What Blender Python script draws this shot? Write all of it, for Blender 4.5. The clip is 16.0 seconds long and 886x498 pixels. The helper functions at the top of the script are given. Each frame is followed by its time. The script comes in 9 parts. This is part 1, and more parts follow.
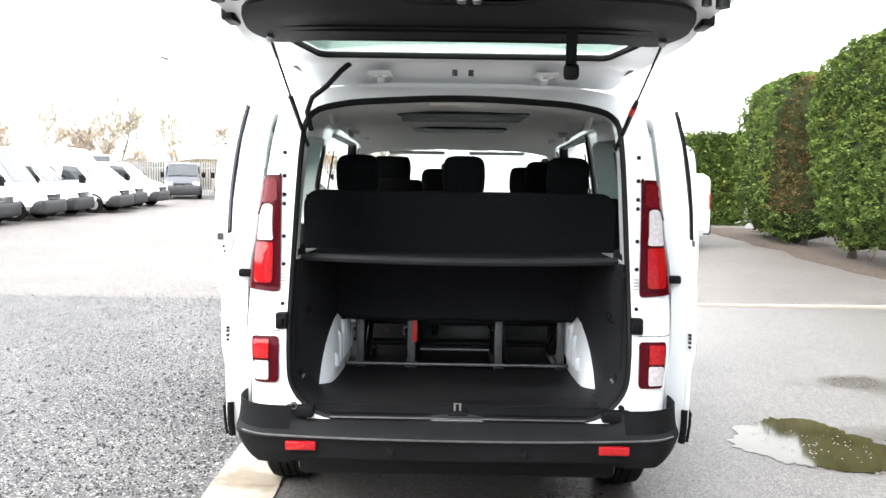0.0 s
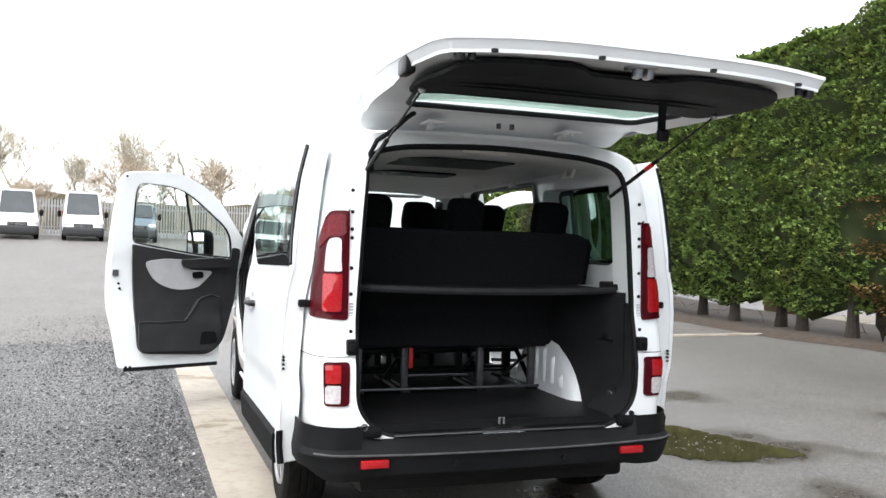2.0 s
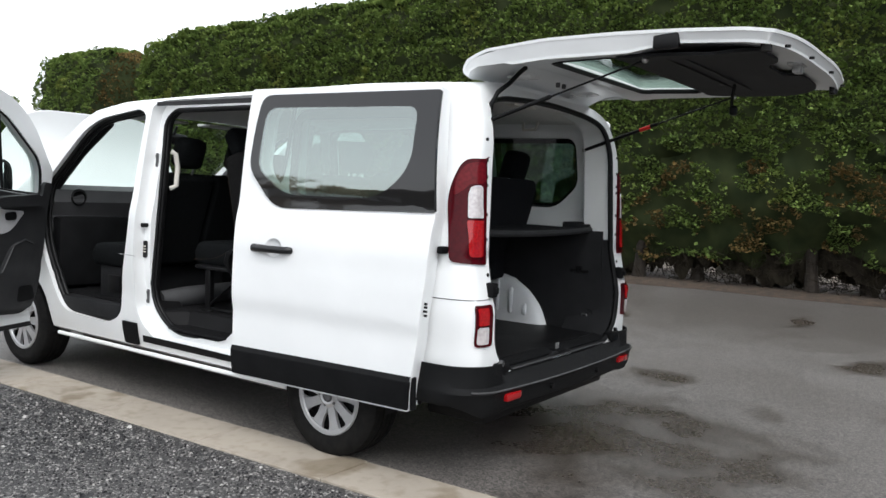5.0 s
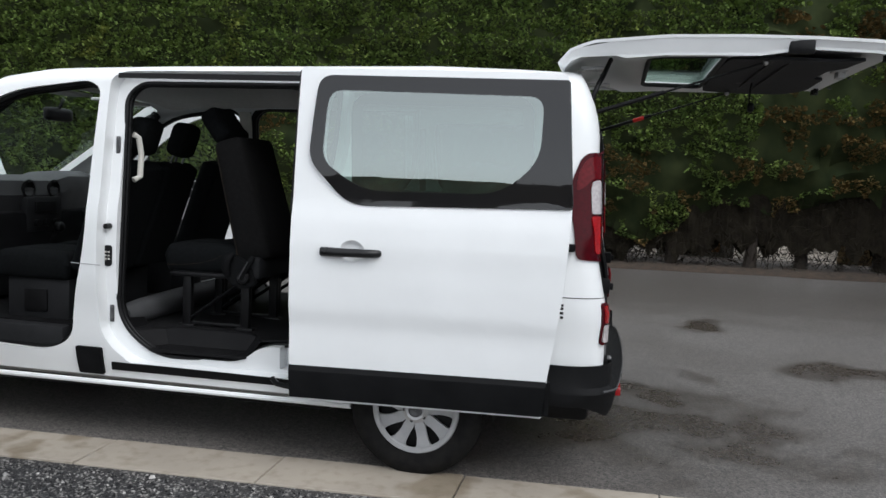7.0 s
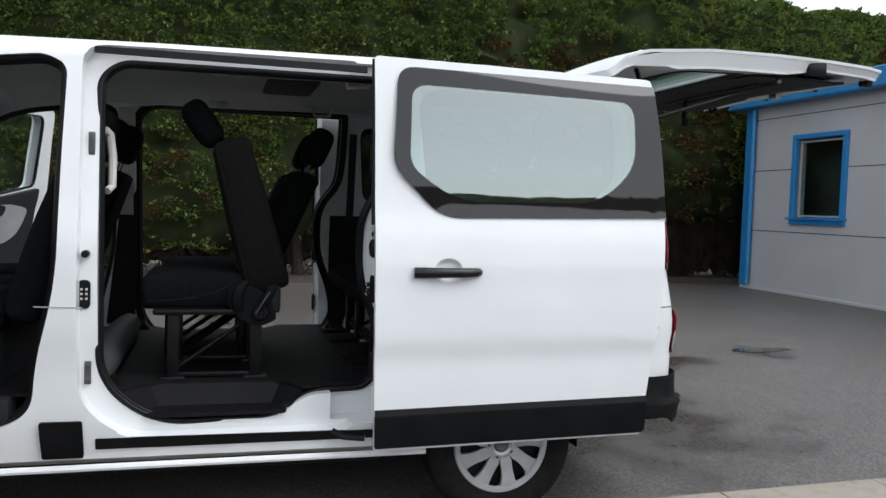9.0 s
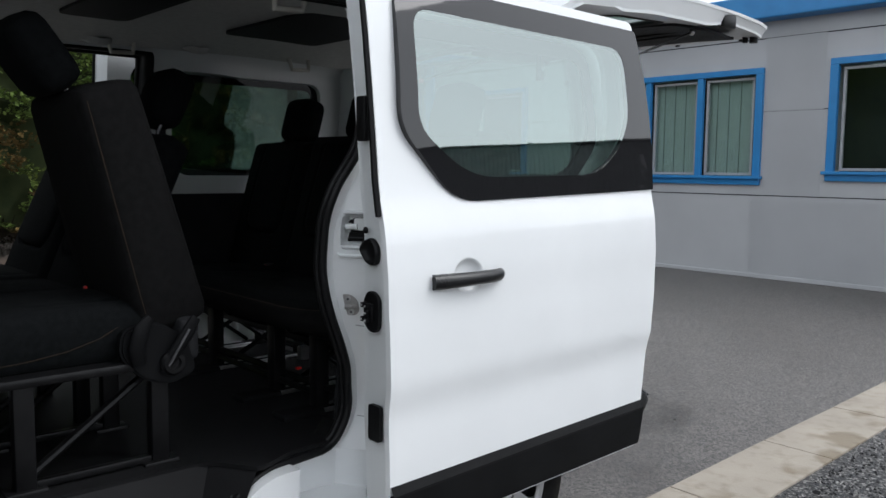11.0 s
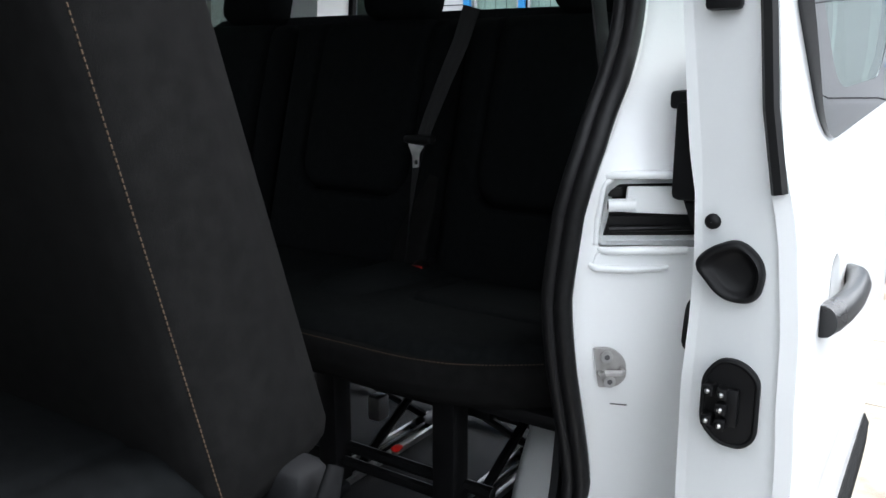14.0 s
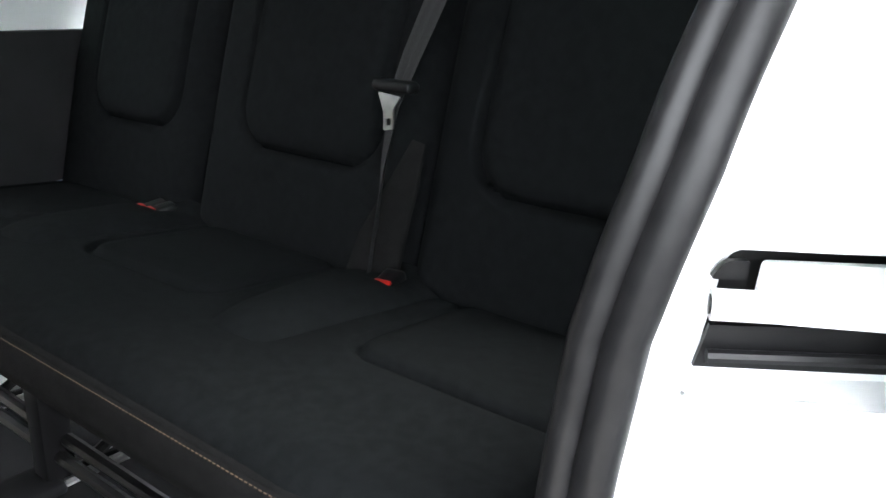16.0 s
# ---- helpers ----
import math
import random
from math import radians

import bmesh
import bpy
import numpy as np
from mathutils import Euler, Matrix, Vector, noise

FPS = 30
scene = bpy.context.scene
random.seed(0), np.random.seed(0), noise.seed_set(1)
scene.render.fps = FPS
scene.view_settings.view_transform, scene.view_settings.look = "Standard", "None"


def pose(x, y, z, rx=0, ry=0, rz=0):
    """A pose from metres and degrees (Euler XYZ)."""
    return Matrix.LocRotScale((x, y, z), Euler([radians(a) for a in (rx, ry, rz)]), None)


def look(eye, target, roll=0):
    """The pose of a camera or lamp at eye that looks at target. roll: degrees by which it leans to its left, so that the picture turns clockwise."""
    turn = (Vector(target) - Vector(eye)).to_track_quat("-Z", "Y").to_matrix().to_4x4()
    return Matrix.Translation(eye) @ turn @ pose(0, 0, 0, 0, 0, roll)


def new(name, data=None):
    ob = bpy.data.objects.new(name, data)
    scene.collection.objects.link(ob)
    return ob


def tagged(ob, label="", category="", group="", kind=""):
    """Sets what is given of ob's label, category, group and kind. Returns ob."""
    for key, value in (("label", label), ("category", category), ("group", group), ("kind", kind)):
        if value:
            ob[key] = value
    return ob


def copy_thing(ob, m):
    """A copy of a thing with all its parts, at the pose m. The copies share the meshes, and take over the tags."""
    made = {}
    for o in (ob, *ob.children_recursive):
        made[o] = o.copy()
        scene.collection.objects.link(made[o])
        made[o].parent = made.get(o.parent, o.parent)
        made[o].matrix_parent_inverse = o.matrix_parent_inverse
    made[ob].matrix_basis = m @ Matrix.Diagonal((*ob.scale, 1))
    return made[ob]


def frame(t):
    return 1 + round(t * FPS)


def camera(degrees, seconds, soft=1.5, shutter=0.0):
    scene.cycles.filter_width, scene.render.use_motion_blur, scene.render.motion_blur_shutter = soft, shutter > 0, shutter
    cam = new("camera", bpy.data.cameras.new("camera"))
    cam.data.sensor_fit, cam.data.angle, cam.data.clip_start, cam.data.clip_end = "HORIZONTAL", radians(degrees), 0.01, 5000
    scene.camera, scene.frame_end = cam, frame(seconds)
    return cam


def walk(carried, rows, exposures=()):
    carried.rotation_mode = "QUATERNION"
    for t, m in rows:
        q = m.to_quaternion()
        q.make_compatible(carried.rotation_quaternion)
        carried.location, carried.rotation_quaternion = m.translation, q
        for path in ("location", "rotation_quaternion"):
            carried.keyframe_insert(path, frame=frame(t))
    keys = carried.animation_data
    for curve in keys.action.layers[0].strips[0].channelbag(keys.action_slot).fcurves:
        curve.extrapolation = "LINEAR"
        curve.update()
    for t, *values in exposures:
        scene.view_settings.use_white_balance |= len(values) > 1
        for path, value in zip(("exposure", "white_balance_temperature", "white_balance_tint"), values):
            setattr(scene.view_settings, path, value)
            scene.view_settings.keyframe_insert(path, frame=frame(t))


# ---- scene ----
cam = camera(56.8, 16.0)
PATH = [
    (0, (-0.042, -3.37, 1.503), (-0.06, -1.374, 1.374), 0.9),
    (0.5, (-0.294, -3.491, 1.521), (-0.196, -1.497, 1.397), 1.3),
    (1, (-0.64, -3.512, 1.55), (-0.322, -1.538, 1.492), 1.5),
    (1.5, (-1.11, -3.602, 1.496), (-0.607, -1.666, 1.484), 1.6),
    (2, (-1.582, -3.55, 1.439), (-0.938, -1.657, 1.429), 1.7),
    (2.5, (-2.126, -3.491, 1.413), (-1.333, -1.654, 1.381), 2.0),
    (3, (-2.58, -3.293, 1.406), (-1.608, -1.55, 1.271), 2.4),
    (3.5, (-2.995, -3.008, 1.428), (-1.859, -1.37, 1.274), 2.5),
    (4, (-3.418, -2.729, 1.431), (-2.098, -1.234, 1.281), 2.5),
    (4.5, (-3.73, -2.35, 1.426), (-2.258, -1.004, 1.275), 2.5),
    (5, (-4.095, -1.946, 1.422), (-2.466, -0.795, 1.282), 2.6),
    (7.5, (-4.715, 0.646, 1.453), (-2.728, 0.816, 1.302), 2.3),
    (8, (-4.64, 1.184, 1.366), (-2.645, 1.1, 1.26), 2.1),
    (8.5, (-4.495, 1.723, 1.359), (-2.52, 1.427, 1.254), 2.1),
    (9, (-4.25, 2.163, 1.345), (-2.325, 1.634, 1.24), 1.9),
    (9.5, (-3.91, 2.505, 1.407), (-2.076, 1.718, 1.273), 1.8),
    (12, (-2.102, 2.91, 1.38), (-0.808, 1.414, 1.084), 0.1),
    (12.5, (-1.812, 2.857, 1.397), (-0.572, 1.348, 0.963), -0.4),
    (13, (-1.57, 2.81, 1.409), (-0.4, 1.249, 0.969), -0.3),
    (13.5, (-1.424, 2.716, 1.392), (-0.311, 1.115, 0.948), -0.3),
    (14, (-1.269, 2.522, 1.405), (-0.172, 0.911, 0.96), -0.1),
    (14.5, (-1.12, 2.39, 1.425), (-0.05, 0.797, 0.86), 0.4),
    (15, (-1.043, 2.255, 1.431), (0.01, 0.674, 0.804), 1.0),
    (15.5, (-1.008, 2.063, 1.405), (0.044, 0.481, 0.78), 1.1),
    (16, (-0.989, 1.933, 1.381), (0.181, 0.434, 0.762), 1.5),
]
walk(cam, [(t, look(eye, target, roll)) for t, eye, target, roll in PATH], [(0.0, 2.72, 6450, 10), (1.5, 2.2, 6400, 10), (3.5, 1.48, 6350, 10), (5.0, 1.2, 6350, 10), (7.5, 0.78, 6200, 10), (9.5, 0.85, 6200, 10), (12.0, 0.95, 6150, 10), (13.0, 1.52, 6150, 10), (13.5, 1.88, 6150, 10), (14.0, 2.36, 6150, 10), (15.0, 3.35, 6250, 10), (15.5, 3.95, 6300, 10), (16.0, 4.7, 6350, 10)])

# ---------------------------------------------------------------- light
def make_world():
    w = bpy.data.worlds.new("overcast_sky")
    scene.world = w
    w.use_nodes = True
    nt = w.node_tree
    bg = nt.nodes["Background"]
    sky = nt.nodes.new("ShaderNodeTexSky")
    sky.sky_type = "NISHITA"
    sky.sun_disc = False
    sky.sun_elevation = radians(50)
    sky.sun_rotation = radians(222)
    sky.dust_density = 1.2
    sky.air_density = 1.0
    soft = nt.nodes.new("ShaderNodeHueSaturation")
    soft.inputs["Saturation"].default_value = 0.15
    nt.links.new(sky.outputs["Color"], soft.inputs["Color"])
    # closed cloud cover evens the sky out
    cloud = nt.nodes.new("ShaderNodeMix")
    cloud.data_type = "RGBA"
    cloud.inputs[0].default_value = 0.6
    cloud.inputs[7].default_value = (4.5, 4.6, 4.7, 1)
    nt.links.new(soft.outputs["Color"], cloud.inputs[6])
    nt.links.new(cloud.outputs[2], bg.inputs["Color"])
    bg.inputs["Strength"].default_value = 0.15


make_world()
sun_data = bpy.data.lights.new("sun", "SUN")
sun_data.energy, sun_data.angle, sun_data.color = 0.9, radians(40), (1.0, 0.97, 0.93)
sun = new("sun", sun_data)
sun.matrix_world = look((-9, -10, 16), (0, 0, 0))


# ---------------------------------------------------------------- materials
def ramp(nt, a, b, lo=0.35, hi=0.65):
    r = nt.nodes.new("ShaderNodeValToRGB")
    r.color_ramp.elements[0].position, r.color_ramp.elements[1].position = lo, hi
    r.color_ramp.elements[0].color, r.color_ramp.elements[1].color = (*a, 1), (*b, 1)
    return r


def mat(name, color, rough=0.5, metal=0.0, other=None, scale=20.0, bump=0.0, bump_scale=200.0, coat=0.0, rough_var=0.0, spec=0.5):
    """A surface with a slow and a fine variation between two colours, and fine relief."""
    m = bpy.data.materials.new(name)
    m.use_nodes = True
    nt = m.node_tree
    p = nt.nodes["Principled BSDF"]
    p.inputs["Roughness"].default_value, p.inputs["Metallic"].default_value = rough, metal
    p.inputs["Coat Weight"].default_value = coat
    p.inputs["Coat Roughness"].default_value = 0.05
    p.inputs["Specular IOR Level"].default_value = spec
    tc = nt.nodes.new("ShaderNodeTexCoord")
    n1 = nt.nodes.new("ShaderNodeTexNoise")
    n1.inputs["Scale"].default_value, n1.inputs["Detail"].default_value = scale, 6.0
    nt.links.new(tc.outputs["Object"], n1.inputs["Vector"])
    r = ramp(nt, color, other or tuple(c * 0.82 for c in color))
    nt.links.new(n1.outputs["Fac"], r.inputs["Fac"])
    nt.links.new(r.outputs["Color"], p.inputs["Base Color"])
    if rough_var:
        mr = nt.nodes.new("ShaderNodeMapRange")
        mr.inputs["To Min"].default_value, mr.inputs["To Max"].default_value = rough - rough_var, rough + rough_var
        nt.links.new(n1.outputs["Fac"], mr.inputs["Value"])
        nt.links.new(mr.outputs["Result"], p.inputs["Roughness"])
    if bump:
        n2 = nt.nodes.new("ShaderNodeTexNoise")
        n2.inputs["Scale"].default_value, n2.inputs["Detail"].default_value = bump_scale, 3.0
        nt.links.new(tc.outputs["Object"], n2.inputs["Vector"])
        bp = nt.nodes.new("ShaderNodeBump")
        bp.inputs["Strength"].default_value, bp.inputs["Distance"].default_value = bump, 0.004
        nt.links.new(n2.outputs["Fac"], bp.inputs["Height"])
        nt.links.new(bp.outputs["Normal"], p.inputs["Normal"])
    return m


def glass(name, tint, rough=0.0, clear=0.9):
    """Thin pane: mostly see-through, with a mirror share that grows at grazing angles."""
    m = bpy.data.materials.new(name)
    m.use_nodes = True
    nt = m.node_tree
    nt.nodes.remove(nt.nodes["Principled BSDF"])
    out = nt.nodes["Material Output"]
    tr = nt.nodes.new("ShaderNodeBsdfTransparent")
    tr.inputs["Color"].default_value = (*tint, 1)
    gl = nt.nodes.new("ShaderNodeBsdfGlossy")
    gl.inputs["Roughness"].default_value = rough
    gl.inputs["Color"].default_value = (0.88, 0.97, 0.94, 1)
    fr = nt.nodes.new("ShaderNodeLayerWeight")
    fr.inputs["Blend"].default_value = 0.5
    pw = nt.nodes.new("ShaderNodeMath")
    pw.operation = "POWER"
    pw.inputs[1].default_value = 4.0
    nt.links.new(fr.outputs["Facing"], pw.inputs[0])
    mr = nt.nodes.new("ShaderNodeMath")
    mr.operation = "MULTIPLY_ADD"
    mr.inputs[1].default_value, mr.inputs[2].default_value = 0.42, 1.0 - clear
    nt.links.new(pw.outputs["Value"], mr.inputs[0])
    mx = nt.nodes.new("ShaderNodeMixShader")
    nt.links.new(mr.outputs["Value"], mx.inputs["Fac"])
    nt.links.new(tr.outputs["BSDF"], mx.inputs[1])
    nt.links.new(gl.outputs["BSDF"], mx.inputs[2])
    nt.links.new(mx.outputs["Shader"], out.inputs["Surface"])
    return m


PAINT = mat("white_car_paint", (0.80, 0.815, 0.82), 0.32, other=(0.77, 0.785, 0.79), scale=3, coat=0.6)
INNER_PAINT = mat("white_inner_paint", (0.79, 0.81, 0.815), 0.36, other=(0.76, 0.78, 0.785), scale=6, coat=0.3)
BLACK_PLASTIC = mat("grained_black_plastic", (0.005, 0.0052, 0.0057), 0.6, other=(0.008, 0.0083, 0.009), scale=8, bump=0.25, bump_scale=900, spec=0.08)
BUMPER_PLASTIC = mat("weathered_bumper_plastic", (0.0062, 0.0064, 0.0069), 0.5, other=(0.0095, 0.0098, 0.0104), scale=6, bump=0.3, bump_scale=900, rough_var=0.1, spec=0.09)
TRIM = mat("dark_grey_trim_plastic", (0.0138, 0.0142, 0.0155), 0.6, other=(0.019, 0.0195, 0.021), scale=7, bump=0.25, bump_scale=700, spec=0.15)
GREY_INSERT = mat("light_grey_insert", (0.40, 0.40, 0.41), 0.5, other=(0.35, 0.35, 0.36), scale=9, bump=0.15, bump_scale=800)
RUBBER = mat("black_rubber_seal", (0.0045, 0.0045, 0.005), 0.45, other=(0.007, 0.007, 0.0075), scale=30, spec=0.18)
SEAL = mat("ribbed_seal_rubber", (0.0055, 0.0055, 0.006), 0.38, other=(0.009, 0.009, 0.0095), scale=90, bump=0.12, bump_scale=2600, rough_var=0.08, spec=0.20)
FABRIC = mat("black_woven_seat_fabric", (0.0047, 0.0054, 0.0058), 0.95, other=(0.0074, 0.0083, 0.0090), scale=60, bump=0.5, bump_scale=1400, spec=0.06)
FABRIC_SIDE = mat("charcoal_seat_side_fabric", (0.0052, 0.0051, 0.0052), 0.9, other=(0.0079, 0.0077, 0.0078), scale=50, bump=0.4, bump_scale=1600, spec=0.10)
CARPET = mat("black_boot_carpet", (0.0115, 0.012, 0.0138), 1.0, other=(0.0178, 0.0184, 0.0207), scale=120, bump=0.6, bump_scale=900, spec=0.1)
VINYL = mat("black_vinyl_floor", (0.0078, 0.0078, 0.0084), 0.5, other=(0.0115, 0.0115, 0.0122), scale=5, bump=0.35, bump_scale=450, rough_var=0.08, spec=0.10)
HEADLINER = mat("light_grey_headlining", (0.62, 0.615, 0.60), 0.95, other=(0.56, 0.555, 0.545), scale=40, bump=0.3, bump_scale=1200, spec=0.2)
CREAM = mat("cream_plastic_grip", (0.62, 0.60, 0.55), 0.5, scale=12)
STEEL = mat("zinc_plated_steel", (0.55, 0.55, 0.54), 0.35, 1.0, other=(0.4, 0.4, 0.4), scale=40, rough_var=0.1)
BLACK_STEEL = mat("black_painted_steel", (0.0045, 0.0045, 0.005), 0.35, other=(0.008, 0.008, 0.0085), scale=25, spec=0.2)
GREY_STEEL = mat("dull_grey_steel", (0.13, 0.13, 0.134), 0.45, 0.6, other=(0.09, 0.09, 0.094), scale=30)
GALV = mat("dull_zinc_plate", (0.40, 0.39, 0.38), 0.45, 0.2, other=(0.33, 0.32, 0.31), scale=60)
RED_PLASTIC = mat("red_plastic", (0.62, 0.02, 0.015), 0.35, scale=20)
RED_LENS = mat("red_lamp_lens", (0.36, 0.008, 0.010), 0.08, other=(0.25, 0.005, 0.007), scale=90, coat=0.2)
DARK_RED_LENS = mat("dark_red_lamp_lens", (0.06, 0.002, 0.005), 0.12, other=(0.042, 0.0018, 0.004), scale=40, coat=0.0, spec=0.15)
TOP_LENS = mat("deep_red_lamp_lens", (0.12, 0.005, 0.009), 0.07, other=(0.085, 0.004, 0.007), scale=60, coat=0.0, spec=0.2)
CLEAR_LENS = mat("clear_ribbed_lens", (0.56, 0.53, 0.53), 0.1, other=(0.44, 0.40, 0.41), scale=60, coat=1.0)
FRIT = mat("black_glass_border", (0.009, 0.009, 0.010), 0.03, other=(0.011, 0.011, 0.012), scale=4, spec=0.6)
TYRE = mat("tyre_rubber", (0.0075, 0.0075, 0.0077), 0.7, other=(0.013, 0.0125, 0.012), scale=25, bump=0.3, bump_scale=300, spec=0.08)
WHEEL_SILVER = mat("silver_wheel_trim", (0.46, 0.465, 0.475), 0.34, 0.4, other=(0.40, 0.405, 0.415), scale=15, coat=0.4)
DOOR_TRIM = mat("charcoal_door_trim", (0.017, 0.0175, 0.019), 0.5, other=(0.024, 0.0245, 0.026), scale=7, bump=0.25, bump_scale=700, spec=0.35)
STITCH = mat("tan_stitching", (0.062, 0.038, 0.020), 0.9, scale=80)
PANE = glass("clear_green_glass", (0.80, 0.88, 0.85), clear=0.95)
PANE_GATE = glass("dark_green_glass", (0.27, 0.36, 0.31), clear=0.985)
PANE_QUARTER = glass("green_quarter_glass", (0.46, 0.58, 0.53), clear=0.93)
PANE_DARK = glass("tinted_glass", (0.36, 0.49, 0.45), clear=0.68)
HANDLE = mat("satin_black_handle", (0.007, 0.0072, 0.0078), 0.3, other=(0.010, 0.0103, 0.011), scale=14, rough_var=0.08, spec=0.4)
BELT = mat("grey_belt_webbing", (0.013, 0.013, 0.0142), 0.7, other=(0.021, 0.021, 0.0225), scale=300, bump=0.5, bump_scale=900)


# ---------------------------------------------------------------- mesh helpers
def finish(bm, smooth=35):
    """Outward normals and smooth shading with sharp edges kept."""
    bmesh.ops.remove_doubles(bm, verts=bm.verts, dist=1e-5)
    bmesh.ops.recalc_face_normals(bm, faces=bm.faces)
    me = bpy.data.meshes.new("mesh")
    bm.to_mesh(me)
    bm.free()
    if smooth:
        me.shade_smooth()
        me.set_sharp_from_angle(angle=radians(smooth))
    return me


def part(name, bm, material, parent=None, label="", smooth=35, m=None):
    """One mesh object, linked under a thing or a part."""
    me = finish(bm, smooth) if isinstance(bm, bmesh.types.BMesh) else bm
    if material and not me.materials:
        me.materials.append(material)
    ob = new(name, me)
    if parent:
        ob.parent = parent
    if m is not None:
        ob.matrix_basis = m
    return tagged(ob, label)


def thing(name, label, category, m=None, group="", kind=""):
    ob = new(name)
    ob.empty_display_size = 0.1
    if m is not None:
        ob.matrix_basis = m
    return tagged(ob, label, category, group, kind)


def box(x0, x1, y0, y1, z0, z1, bevel=0.0, bm=None, m=None, seg=2):
    """A box between two corners, with rounded edges."""
    own = bmesh.new()
    bmesh.ops.create_cube(own, size=1.0, matrix=Matrix.Translation(((x0 + x1) / 2, (y0 + y1) / 2, (z0 + z1) / 2)) @ Matrix.Diagonal((abs(x1 - x0), abs(y1 - y0), abs(z1 - z0), 1)))
    if bevel:
        bmesh.ops.bevel(own, geom=own.edges[:], offset=bevel, segments=seg, profile=0.5, affect="EDGES")
    if m is not None:
        own.transform(m)
    return merge(bm, own)


def merge(bm, own):
    if bm is None:
        return own
    me = bpy.data.meshes.new("tmp")
    own.to_mesh(me)
    own.free()
    bm.from_mesh(me)
    bpy.data.meshes.remove(me)
    return bm


def tube(points, radius, sides=8, bm=None, closed=False, flat=1.0, up=None):
    """A round (or flattened) bar along a line of points; radius may be a list."""
    bm = bm or bmesh.new()
    pts = [Vector(p) for p in points]
    rings = []
    n = len(pts)
    normal = None
    for i, p in enumerate(pts):
        a = pts[i - 1] if (i or closed) else p
        b = pts[(i + 1) % n] if (i < n - 1 or closed) else p
        d = (b - a).normalized()
        if normal is None:
            ref = Vector(up) if up else (Vector((0, 0, 1)) if abs(d.z) < 0.9 else Vector((1, 0, 0)))
            normal = (ref - d * ref.dot(d)).normalized()
        else:
            normal = (normal - d * normal.dot(d)).normalized()
        side = d.cross(normal)
        r = radius[i] if isinstance(radius, (list, tuple)) else radius
        rings.append([bm.verts.new(p + normal * (r * flat * math.cos(2 * math.pi * k / sides)) + side * (r * math.sin(2 * math.pi * k / sides))) for k in range(sides)])
    for i in range(n if closed else n - 1):
        A, B = rings[i], rings[(i + 1) % n]
        for k in range(sides):
            bm.faces.new((A[k], A[(k + 1) % sides], B[(k + 1) % sides], B[k]))
    if not closed:
        bm.faces.new(rings[0])
        bm.faces.new(rings[-1][::-1])
    return bm


def cyl(p, q, r, sides=16, bm=None):
    return tube([p, q], r, sides, bm)


def lathe(profile, axis="x", sides=32, bm=None, closed=True):
    """Turn a closed outline of (radius, along) round an axis."""
    bm = bm or bmesh.new()
    rings = []
    for k in range(sides):
        a = 2 * math.pi * k / sides
        ring = []
        for r, h in profile:
            c, s = r * math.cos(a), r * math.sin(a)
            ring.append(bm.verts.new({"x": (h, c, s), "y": (c, h, s), "z": (c, s, h)}[axis]))
        rings.append(ring)
    n = len(profile)
    for k in range(sides):
        A, B = rings[k], rings[(k + 1) % sides]
        for i in range(n if closed else n - 1):
            j = (i + 1) % n
            bm.faces.new((A[i], A[j], B[j], B[i]))
    return bm


def rounded(points, seg=5):
    """Outline with rounded corners from (u, v, radius)."""
    out, n = [], len(points)
    for i in range(n):
        u, v, r = points[i]
        p = Vector((u, v))
        a, b = Vector(points[i - 1][:2]), Vector(points[(i + 1) % n][:2])
        da, db = (a - p), (b - p)
        r = min(r, da.length * 0.48, db.length * 0.48)
        if r < 1e-4:
            out.append((u, v))
            continue
        pa, pb = p + da.normalized() * r, p + db.normalized() * r
        for k in range(seg + 1):
            t = k / seg
            q = pa * (1 - t) ** 2 + p * 2 * t * (1 - t) + pb * t * t
            out.append((q.x, q.y))
    return out


def inset(outline, d):
    """Outline moved inwards by d (outwards if negative)."""
    n = len(outline)
    area = sum(outline[i - 1][0] * outline[i][1] - outline[i][0] * outline[i - 1][1] for i in range(n))
    s = 1 if area > 0 else -1
    out = []
    for i in range(n):
        a, p, b = Vector(outline[i - 1]), Vector(outline[i]), Vector(outline[(i + 1) % n])
        t = ((p - a).normalized() + (b - p).normalized())
        t = t.normalized() if t.length > 1e-6 else Vector((1, 0))
        out.append((p.x - t.y * d * s, p.y + t.x * d * s))
    return out


